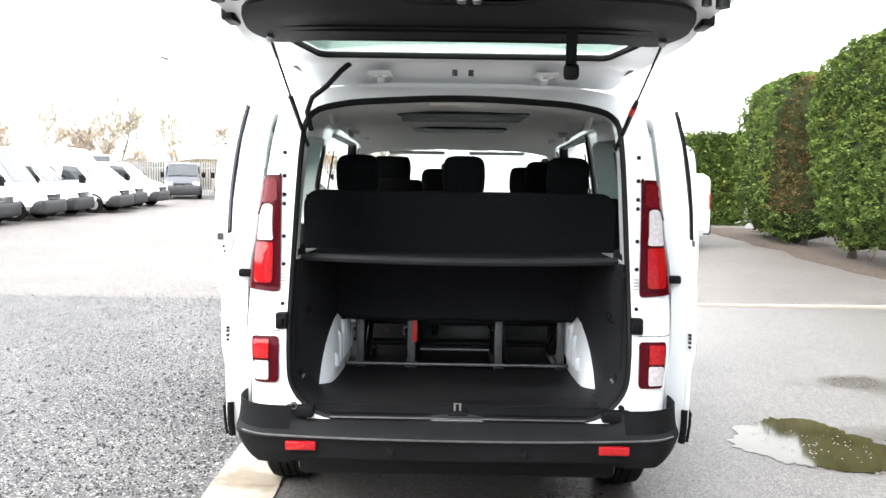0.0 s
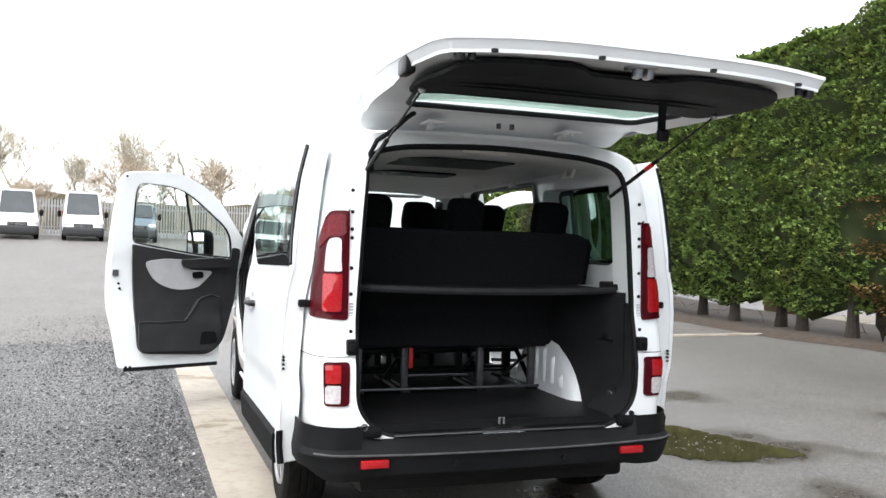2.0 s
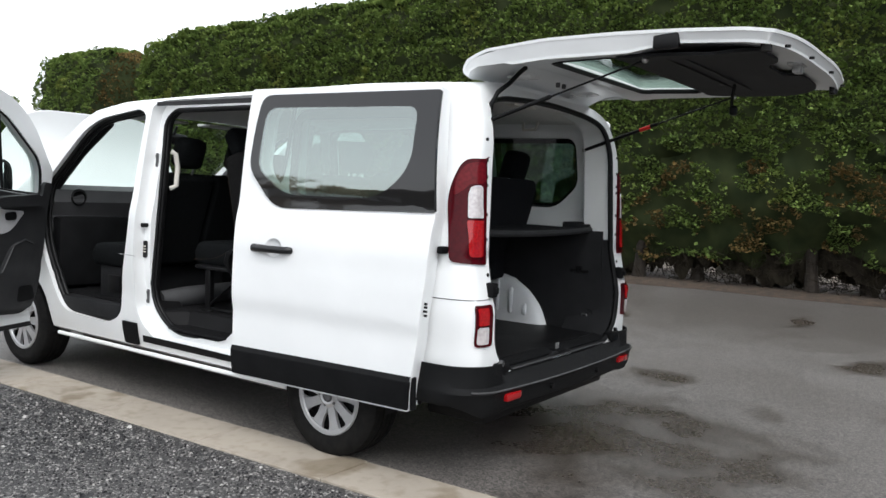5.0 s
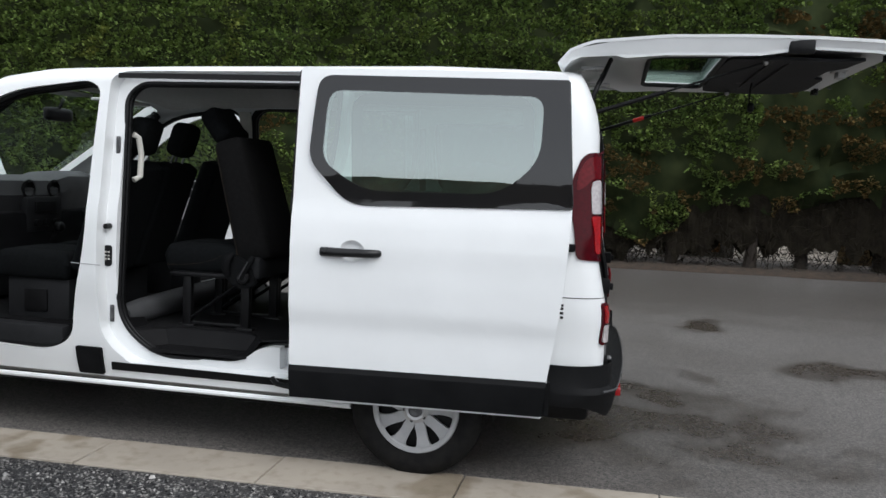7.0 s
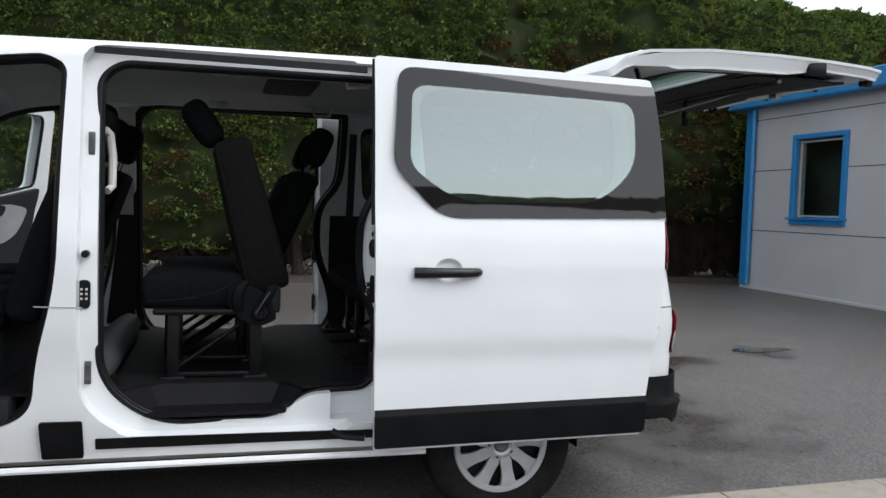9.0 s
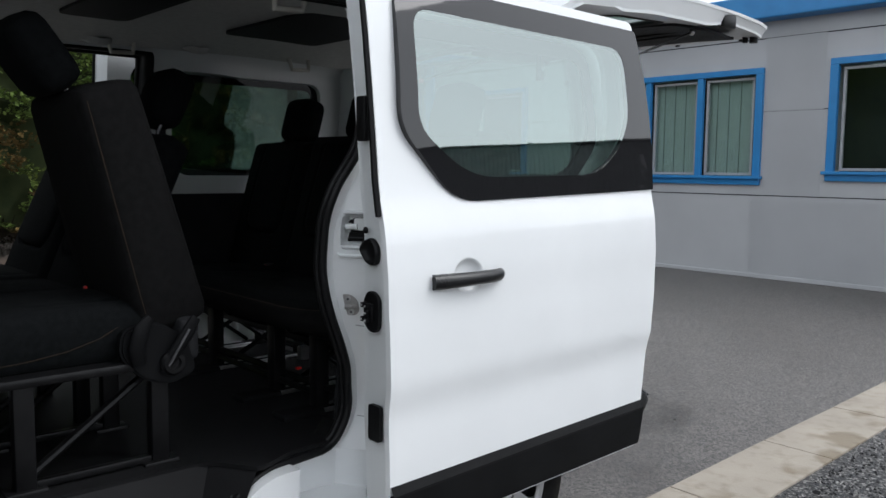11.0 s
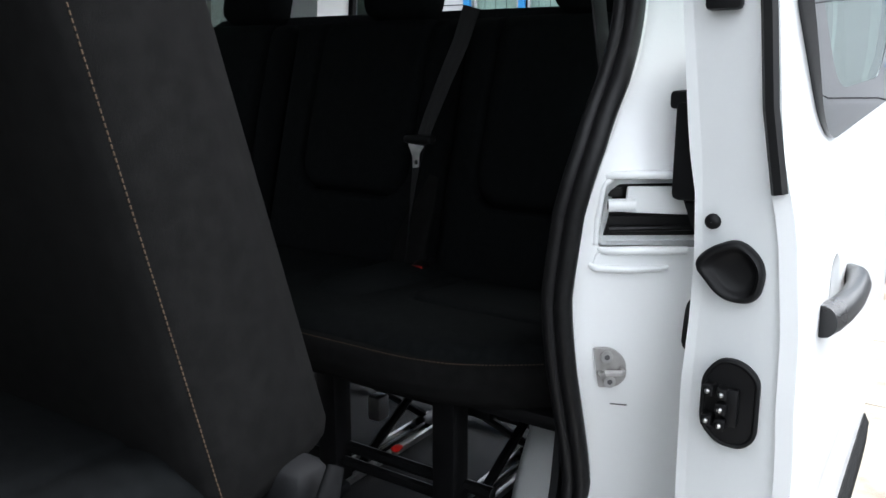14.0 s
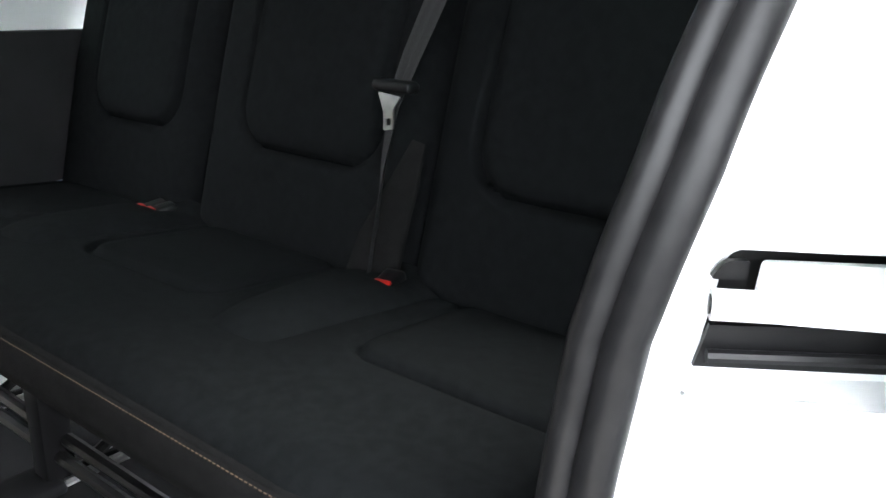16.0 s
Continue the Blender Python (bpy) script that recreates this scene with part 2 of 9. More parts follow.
def patch(outline, holes, surf, thick, step=0.07, steps_u=None, toward=(0, 2.4, 1.2)):
    """A sheet with holes, laid over surf(u, v) -> point, thickened towards a point."""
    bm = bmesh.new()
    edges = []
    for loop in [outline, *holes]:
        vs = [bm.verts.new((u, v, 0)) for u, v in loop]
        edges += [bm.edges.new((vs[i - 1], vs[i])) for i in range(len(vs))]
    bmesh.ops.triangle_fill(bm, use_beauty=True, use_dissolve=False, edges=edges)
    us, vs = [p[0] for p in outline], [p[1] for p in outline]

    def slice_(lo, hi, by, no):
        at = lo + by
        while at < hi - 1e-4:
            bmesh.ops.bisect_plane(bm, geom=bm.verts[:] + bm.edges[:] + bm.faces[:], plane_co=(at * no[0], at * no[1], 0), plane_no=no, dist=1e-5)
            at += by
    slice_(min(vs), max(vs), step, (0, 1, 0))
    slice_(min(us), max(us), steps_u or step * 3, (1, 0, 0))
    bmesh.ops.remove_doubles(bm, verts=bm.verts, dist=1e-5)
    for vert in bm.verts:
        vert.co = surf(vert.co.x, vert.co.y)
    if not thick:
        return bm
    bmesh.ops.recalc_face_normals(bm, faces=bm.faces)
    bm.normal_update()
    faces, verts = bm.faces[:], bm.verts[:]
    lean = sum((f.normal.dot(Vector(toward) - f.calc_center_median()) * f.calc_area() for f in faces))
    sign = 1 if lean > 0 else -1
    rim = [e for e in bm.edges if len(e.link_faces) == 1]
    twin = {v: bm.verts.new(v.co + v.normal * thick * sign) for v in verts}
    for f in faces:
        bm.faces.new([twin[v] for v in reversed(f.verts)])
    for e in rim:
        a, b = e.verts
        bm.faces.new((a, b, twin[b], twin[a]))
    return bm


def prism(outline, a, b, axis="x"):
    """A closed block: an outline drawn across one axis, from a to b along it."""
    bm = bmesh.new()
    place = {"x": lambda h, u, v: (h, u, v), "y": lambda h, u, v: (u, h, v), "z": lambda h, u, v: (u, v, h)}[axis]
    lo = [bm.verts.new(place(a, u, v)) for u, v in outline]
    hi = [bm.verts.new(place(b, u, v)) for u, v in outline]
    n = len(outline)
    for i in range(n):
        j = (i + 1) % n
        bm.faces.new((lo[i], lo[j], hi[j], hi[i]))
    bm.faces.new(lo[::-1])
    bm.faces.new(hi)
    bmesh.ops.recalc_face_normals(bm, faces=bm.faces)
    return bm


def carve(bm, cutters, smooth=30):
    """The block less all the cutting blocks."""
    def temp(b):
        me = bpy.data.meshes.new("tmp")
        bmesh.ops.recalc_face_normals(b, faces=b.faces)
        b.to_mesh(me)
        b.free()
        return new("tmp", me)

    base, made = temp(bm), []
    for c in cutters:
        o = temp(c)
        made.append(o)
        mod = base.modifiers.new("cut", "BOOLEAN")
        mod.operation, mod.solver, mod.object = "DIFFERENCE", "EXACT", o
    bpy.context.view_layer.update()
    me = bpy.data.meshes.new_from_object(base.evaluated_get(bpy.context.evaluated_depsgraph_get()))
    for o in (base, *made):
        data = o.data
        bpy.data.objects.remove(o)
        bpy.data.meshes.remove(data)
    me.shade_smooth()
    me.set_sharp_from_angle(angle=radians(smooth))
    return me


def pillow(x0, x1, y0, y1, z0, z1, round_=0.05, bulge=0.02, cuts=6, m=None, bm=None):
    """A padded block: rounded edges and slightly swollen faces."""
    own = bmesh.new()
    bmesh.ops.create_cube(own, size=2.0)
    bmesh.ops.subdivide_edges(own, edges=own.edges[:], cuts=cuts, use_grid_fill=True)
    h = Vector(((x1 - x0) / 2, (y1 - y0) / 2, (z1 - z0) / 2))
    c = Vector(((x1 + x0) / 2, (y1 + y0) / 2, (z1 + z0) / 2))
    rr = min(round_, h.x * 0.98, h.y * 0.98, h.z * 0.98)
    for v in own.verts:
        v.co = [math.sin(a * math.pi / 2) for a in v.co]
        q = Vector([v.co[i] * h[i] for i in range(3)])
        core = Vector([max(-h[i] + rr, min(h[i] - rr, q[i])) for i in range(3)])
        d = q - core
        # spread verts near an edge over the rounding
        p = core + (d.normalized() * rr if d.length > 1e-6 else d)
        s = Vector([1 - (v.co[i]) ** 2 for i in range(3)])
        for i in range(3):
            j, k = (i + 1) % 3, (i + 2) % 3
            if abs(v.co[i]) > 0.999:
                p[i] += math.copysign(bulge * max(0, s[j]) * max(0, s[k]), v.co[i])
        v.co = p + c
    if m is not None:
        own.transform(m)
    return merge(bm, own)


# ---------------------------------------------------------------- the minibus
# y = 0 is the back of the bumper, +y the way it faces, rear axle at 0.968, front axle at 4.066
SIDE = [(0.28, 0.90), (0.36, 0.938), (0.46, 0.955), (0.60, 0.962), (0.73, 0.966), (0.80, 0.982), (0.95, 0.986), (1.10, 0.982), (1.22, 0.970), (1.30, 0.950), (1.45, 0.930), (1.60, 0.908), (1.75, 0.884), (1.88, 0.858), (2.0, 0.83)]


def side(z):
    """Half width of the body at a height."""
    return float(np.interp(z, [p[0] for p in SIDE], [p[1] for p in SIDE]))


def roof(y):
    """Height of the roof, windscreen and bonnet line."""
    return float(np.interp(y, [0.0, 0.14, 0.3, 1.0, 2.4, 3.1, 3.4, 4.5, 4.6, 4.85, 5.02], [1.97, 1.985, 2.0, 2.015, 1.995, 1.975, 1.93, 1.16, 1.12, 1.02, 0.82]))


def ring(y, less, low, top, narrow=1.0):
    """A cross-section of the body."""
    half = [(0.0, low), (0.4, low), (side(low) - less - 0.05, low)]
    shoulder = top - 0.13
    for z in np.linspace(low + 0.035, shoulder, 22):
        half.append((side(z) - less, float(z)))
    w = side(shoulder) - less
    for k in range(1, 13):
        a = math.pi / 2 * k / 12
        half.append((w * math.cos(a) ** 0.5 if k < 12 else 0.0, shoulder + 0.13 * math.sin(a) ** 0.9))
    half = [(x * narrow, z) for x, z in half]
    return [(x, y, z) for x, z in half] + [(-x, y, z) for x, z in half[-2:0:-1]]


def loft(rings, halves=False):
    """A skin over cross-sections; halves: the ends are filled from side to side, for sections that mirror."""
    bm = bmesh.new()
    rows = [[bm.verts.new(p) for p in r] for r in rings]
    n = len(rows[0])
    for A, B in zip(rows, rows[1:]):
        for i in range(n):
            bm.faces.new((A[i], A[(i + 1) % n], B[(i + 1) % n], B[i]))
    for end in (rows[0], rows[-1]):
        if not halves:
            bm.faces.new(end)
            continue
        h = n // 2
        bm.faces.new((end[0], end[1], end[n - 1]))
        bm.faces.new((end[h], end[h - 1], end[h + 1]))
        for i in range(1, h - 1):
            bm.faces.new((end[i], end[i + 1], end[n - i - 1], end[n - i]))
    bmesh.ops.recalc_face_normals(bm, faces=bm.faces)
    return bm


def rear_lean(z):
    """How far the tail leans forward towards the roof."""
    t = min(1.0, max(0.0, (z - 1.62) / 0.36))
    return float(np.interp(z, [0.85, 1.1, 1.6], [-0.02, 0.035, 0.055])) + 0.12 * t * t


def tail_narrow(y):
    return float(np.interp(y, [0.12, 0.124, 0.132, 0.15, 0.175, 0.21, 0.26, 0.36, 0.6, 0.9, 4.2, 4.6, 4.8, 4.95, 5.02], [0.855, 0.872, 0.89, 0.91, 0.928, 0.942, 0.953, 0.967, 0.988, 1.0, 1.0, 0.97, 0.93, 0.86, 0.78]))


SLIDE_OPENING = rounded([(1.445, 1.87, 0.03), (1.45, 1.60, 0.05), (1.465, 1.46, 0.10), (1.585, 1.31, 0.10), (1.585, 1.03, 0.14), (1.50, 0.82, 0.14), (1.475, 0.66, 0.08), (1.54, 0.555, 0.05), (1.80, 0.55, 0.06), (1.92, 0.455, 0.07), (2.40, 0.455, 0.15), (2.60, 0.62, 0.16), (2.615, 1.80, 0.12), (2.54, 1.865, 0.1)], 12)
FRONT_OPENING = rounded([(2.735, 1.02, 0.25), (2.81, 0.70, 0.1), (2.82, 0.52, 0.1), (2.98, 0.45, 0.1), (3.52, 0.47, 0.12), (3.66, 0.66, 0.15), (3.80, 1.02, 0.2), (3.82, 1.34, 0.06), (3.33, 1.80, 0.2), (2.80, 1.87, 0.06), (2.72, 1.83, 0.05), (2.735, 1.35, 0.2)])
QUARTER = rounded([(0.50, 1.81, 0.08), (0.49, 1.50, 0.06), (0.66, 1.345, 0.08), (1.30, 1.345, 0.08), (1.34, 1.81, 0.08)])
REAR_OPENING = rounded([(-0.60, 0.535, 0.16), (-0.12, 0.535, 0.05), (-0.08, 0.55, 0.03), (0.08, 0.55, 0.03), (0.12, 0.535, 0.05), (0.60, 0.535, 0.16), (0.735, 0.66, 0.18), (0.745, 1.0, 0.2), (0.715, 1.55, 0.2), (0.69, 1.87, 0.12), (0.50, 1.915, 0.2), (0.0, 1.945, 0.5), (-0.50, 1.915, 0.2), (-0.69, 1.87, 0.12), (-0.715, 1.55, 0.2), (-0.745, 1.0, 0.2), (-0.735, 0.66, 0.18)])

REBATE = 0.08

van = thing("minibus", "white nine-seat minibus with tailgate, bonnet and all doors open", "minibus")


def jamb_edge(z):
    """Where the rear edge of the side doorway runs, by height."""
    z = min(1.865, max(0.56, z))
    at = [a[0] + (b[0] - a[0]) * (z - a[1]) / (b[1] - a[1]) for a, b in zip(SLIDE_OPENING, SLIDE_OPENING[1:] + SLIDE_OPENING[:1]) if (a[1] - z) * (b[1] - z) < 0 or a[1] == z]
    return 0.0106 * float(np.interp(z, [1.21, 1.30], [1, 0])) + min(at) if at else 1.45


def jamb_depth(z, s=-1):
    """How far inside the skin the doorway's rear edge stands."""
    return float(np.interp(z, [1.10, 1.21, 1.30, 1.38, 1.5], [0.127, 0.105, 0.062, 0.042, 0.034])) + (0.036 if s < 0 else 0.0)


def jamb_at(s, w, z, d=0.0):
    """A point w metres out along the slanting jamb face, d metres in front of it."""
    w += 0.0184 * float(np.interp(z, [1.21, 1.30], [1, 0]))
    return Vector((s * (side(z) - jamb_depth(z, s) + 0.817 * w + 0.577 * d), jamb_edge(z) - 0.045 - 0.577 * w + 0.817 * d, z))


def recess_cutter(s):
    """The pocket in the jamb face for the door's hinge arm."""
    rings = []
    for z in (1.166, 1.172, 1.20, 1.23, 1.252, 1.258):
        end = 0.006 if z in (1.166, 1.258) else 0.0
        rings.append([jamb_at(s, w, z, d) for w, d in ((0.004 + end, 0.03), (0.004 + end, -0.012), (0.012 + end, -0.034), (0.17, -0.034), (0.17, 0.03))])
    return loft(rings)


def jamb_cutter(s):
    """The slanting face behind the doorway, seen as one block cut from the body."""
    rings = []
    for z in np.linspace(0.44, 1.925, 40):
        w, e = side(z), jamb_edge(z)
        d = jamb_depth(z, s)
        far = max(0.102, d - 0.02) if z < 1.26 else d - 0.004
        plan = [(w - d - 0.006, e + 0.02), (w - d, e - 0.045), (w - d + far, e - 0.045 - far * 0.706), (w - d + far + 0.032, e - 0.045 - far * 0.706 - 0.038), (w + 0.25, e - 0.30), (w + 0.25, 1.70), (w - d - 0.006, 1.70)]
        rings.append([(s * x, y, float(z)) for x, y in plan])
    return loft(rings)


def build_shell():
    ys = [0.12, 0.124, 0.132, 0.15, 0.175, 0.21, 0.26, 0.32, 0.42, *np.linspace(0.55, 4.4, 34), 4.55, 4.62, 4.7, 4.8, 4.88, 4.95, 5.0, 5.02]
    outer = loft([ring(y, 0.0, 0.30 if y > 0.65 else 0.42, roof(y) if y > 0.3 else 2.0, tail_narrow(y)) for y in ys], True)
    for v in outer.verts:
        if v.co.y < 0.6:
            v.co.y += rear_lean(v.co.z) * (0.6 - v.co.y) / 0.48
    def wall(y):
        return float(np.interp(y, [0.95, 1.1, 2.78, 2.95], [0.05, 0.122, 0.122, 0.06]))
    inner = loft([ring(y, wall(y), 0.55, roof(y) - 0.05) for y in [0.34, *np.linspace(0.45, 1.10, 6), 1.16, 1.28, 1.40, 1.52, 1.64, 1.74, 1.82, *np.linspace(1.95, 4.3, 18)]], True)
    for v in inner.verts:
        if v.co.x < -0.5 and 1.2 < v.co.y < 1.75 and 0.57 < v.co.z < 1.82:
            v.co.x = -(side(v.co.z) - jamb_depth(v.co.z) - 0.022)
        if v.co.y < 0.6:
            v.co.y += rear_lean(v.co.z) * (0.6 - v.co.y) / 0.48
    cut = [inner, prism(REAR_OPENING, -0.3, 0.62, "y"), prism(SLIDE_OPENING, -1.4, 1.4), prism(FRONT_OPENING, -1.4, 1.4), prism(QUARTER, -1.4, 1.4)]
    cut.append(prism(rounded([(3.32, 2.1, 0.0), (3.36, 1.83, 0.0), (4.42, 1.08, 0.0), (4.75, 1.4, 0.0)]), -0.74, 0.74))
    cut.append(prism([(4.52, 1.3), (4.52, 0.75), (4.86, 0.75), (4.86, 1.3)], -0.66, 0.66))
    for s in (-1, 1):
        rebate = rounded([(1.62, 0.44, 0.02), (1.66, 0.42, 0.02), (2.50, 0.42, 0.1), (2.665, 0.56, 0.12), (2.67, 1.86, 0.06), (2.62, 1.915, 0.04), (1.62, 1.925, 0.02)])
        cut.append(patch(rebate, [], lambda u, v: Vector((s * (side(v) - REBATE), u, v)), 0.25, 0.06, 0.3, toward=(s * 9.0, 2.0, 1.2)))
        cut.append(jamb_cutter(s))
        cut.append(recess_cutter(s))
        for yc in (0.968, 4.066):
            w = bmesh.new()
            bmesh.ops.create_cone(w, cap_ends=True, segments=48, radius1=0.375, radius2=0.375, depth=0.5, matrix=Matrix.Translation((s * 0.92, yc, 0.345)) @ Matrix.Rotation(math.pi / 2, 4, "Y"))
            cut.append(w)
    return carve(outer, cut)


part("body", build_shell(), PAINT, van, "white pressed-steel body shell")


def seal_loop(outline, x, r=0.016, name="door_seal", sink=0.0, sides=10):
    for s in (-1, 1):
        def deep(y, z):
            return x if outline is FRONT_OPENING else float(np.interp(y, [1.62, 2.1], [jamb_depth(z, s), 0.085]))
        bm = tube([(s * (side(z) - deep(y, z)), y, z) for y, z in inset(outline, sink)], r, sides, closed=True)
        tube([(s * (side(z) - deep(y, z) - r * 1.35), y, z) for y, z in inset(outline, sink + r * 0.6)], r * 0.75, sides, bm, closed=True)
        part(name, bm, SEAL, van, "black rubber door seal", smooth=80)


seal_loop(SLIDE_OPENING, 0.08, 0.0128, sink=0.0, sides=16)
for s in (-1, 1):
    # dark lining round the side doorway, inside the seal
    bm = bmesh.new()
    rows = []
    line, line2, line3 = inset(SLIDE_OPENING, 0.003), inset(SLIDE_OPENING, 0.009), inset(SLIDE_OPENING, -0.03)
    for (y, z), (y2, z2), (y3, z3) in zip(line, line2, line3):
        q = float(np.interp(y, [1.62, 2.1], [jamb_depth(z, s), 0.085])) + 0.012
        last = (q + 0.010 if y < 1.66 and s < 0 else 0.128) if z > 0.62 else 0.26
        rows.append([bm.verts.new((s * (side(z) - k), a, b)) for k, a, b in ((q, y, z), (max(q + 0.005, last - 0.02), y2, z2), (last, y2, z2), (last + 0.008, y, z), (last + 0.008, y3, z3))])
    for A, B in zip(rows, rows[1:] + rows[:1]):
        for i in range(4):
            bm.faces.new((A[i], A[i + 1], B[i + 1], B[i]))
    part("doorway_lining", bm, RUBBER, van, "dark plastic lining of the side doorway", smooth=60)
seal_loop(FRONT_OPENING, 0.045, 0.018, sink=0.006)
part("tailgate_seal", tube([(x, 0.125 + rear_lean(z) * 1.0 + 0.012, z) for x, z in inset(REAR_OPENING, 0.004)], 0.017, 8, closed=True), RUBBER, van, "black rubber tailgate seal")

# window panes fixed in the body
for s in (-1, 1):
    fr = inset(QUARTER, -0.025)
    part("quarter_window_border", patch(fr, [inset(QUARTER, 0.03)], lambda u, v: Vector((s * (side(v) + 0.001), u, v)), 0.006), FRIT, van, "black-bordered rear side window")
    ob = part("quarter_window", patch(inset(QUARTER, 0.028), [], lambda u, v: Vector((s * (side(v) - 0.004), u, v)), 0.0), PANE_QUARTER, van)
    ob.visible_shadow = False
screen = [(-0.73, 3.36), (0.73, 3.36), (0.73, 4.46), (-0.73, 4.46)]
ob = part("windscreen", patch(screen, [], lambda u, v: Vector((u, v, roof(v) + 0.005 - 0.03 * (u / 0.73) ** 2)), 0.0, 0.1), PANE, van, "clear windscreen")
ob.visible_shadow = False

# inner skins: headlining, floor, side trims
part("headlining", patch(rounded([(-0.70, 0.36, 0.15), (0.70, 0.36, 0.15), (0.72, 3.25, 0.1), (-0.72, 3.25, 0.1)]), [], lambda u, v: Vector((u, v, roof(v) - 0.062 - 0.05 * abs(u / 0.72) ** 4)), 0.012, 0.2), HEADLINER, van, "light grey moulded headlining")
part("headlining_panel", patch(rounded([(-0.36, 0.85, 0.05), (0.36, 0.85, 0.05), (0.33, 1.30, 0.05), (-0.33, 1.30, 0.05)]), [], lambda u, v: Vector((u, v, roof(v) - 0.078)), 0.012, 0.2), TRIM, van, "dark recess in headlining")
part("headlining_panel", patch(rounded([(-0.30, 1.7, 0.05), (0.30, 1.7, 0.05), (0.28, 1.95, 0.05), (-0.28, 1.95, 0.05)]), [], lambda u, v: Vector((u, v, roof(v) - 0.078)), 0.012, 0.2), TRIM, van, "dark recess in headlining")
part("roof_lamp", box(-0.15, 0.1, 0.40, 0.47, 1.915, 1.935, 0.008), CREAM, van, "cream load area lamp")
for s in (-1, 1):
    for y, x in ((0.69, 0.645), (1.53, 0.66)):
        part("grab_handle", tube([(s * x, y, 1.90), (s * (x - 0.012), y + 0.01, 1.852), (s * (x - 0.014), y + 0.10, 1.848), (s * x, y + 0.11, 1.90)], 0.010, 8), CREAM, van, "pale grab handle")
for s, x, y in ((1, 0.66, 2.17), (1, 0.67, 1.68), (1, 0.67, 1.26), (-1, 0.66, 2.17), (-1, 0.67, 1.68), (-1, 0.67, 1.26)):
    m = Matrix.Translation((s * x, y, roof(y) - 0.108)) @ Matrix.Rotation(radians(-22 * s), 4, "Y")
    outlet = part("air_outlet", lathe([(0.062, 0.02), (0.060, -0.004), (0.050, -0.012), (0.040, -0.013), (0.037, -0.006), (0.0005, -0.006)], "z", 24, closed=False), HEADLINER, van, "round pale roof air outlet", smooth=60, m=m)
    for d in (-0.018, 0.0, 0.018):
        part("outlet_blade", box(-0.034, 0.034, d - 0.0025, d + 0.0025, -0.011, -0.005, 0.001, m=m), TRIM, outlet)
floor_line = rounded([(-0.72, 0.20, 0.05), (0.72, 0.20, 0.05), (0.86, 0.55, 0.02), (0.87, 1.62, 0.02), (0.87, 1.80, 0.02), (0.72, 1.90, 0.05), (0.72, 2.42, 0.05), (0.87, 2.55, 0.05), (0.87, 2.85, 0.05), (0.84, 3.9, 0.05), (-0.84, 3.9, 0.05), (-0.87, 2.85, 0.05), (-0.87, 2.55, 0.05), (-0.72, 2.42, 0.05), (-0.72, 1.90, 0.05), (-0.86, 1.81, 0.02), (-0.80, 1.68, 0.02), (-0.79, 1.20, 0.02), (-0.86, 0.55, 0.02)])
part("floor_covering", patch(floor_line, [], lambda u, v: Vector((u, v, 0.568)), 0.012, 0.6), VINYL, van, "black rubberised floor covering")
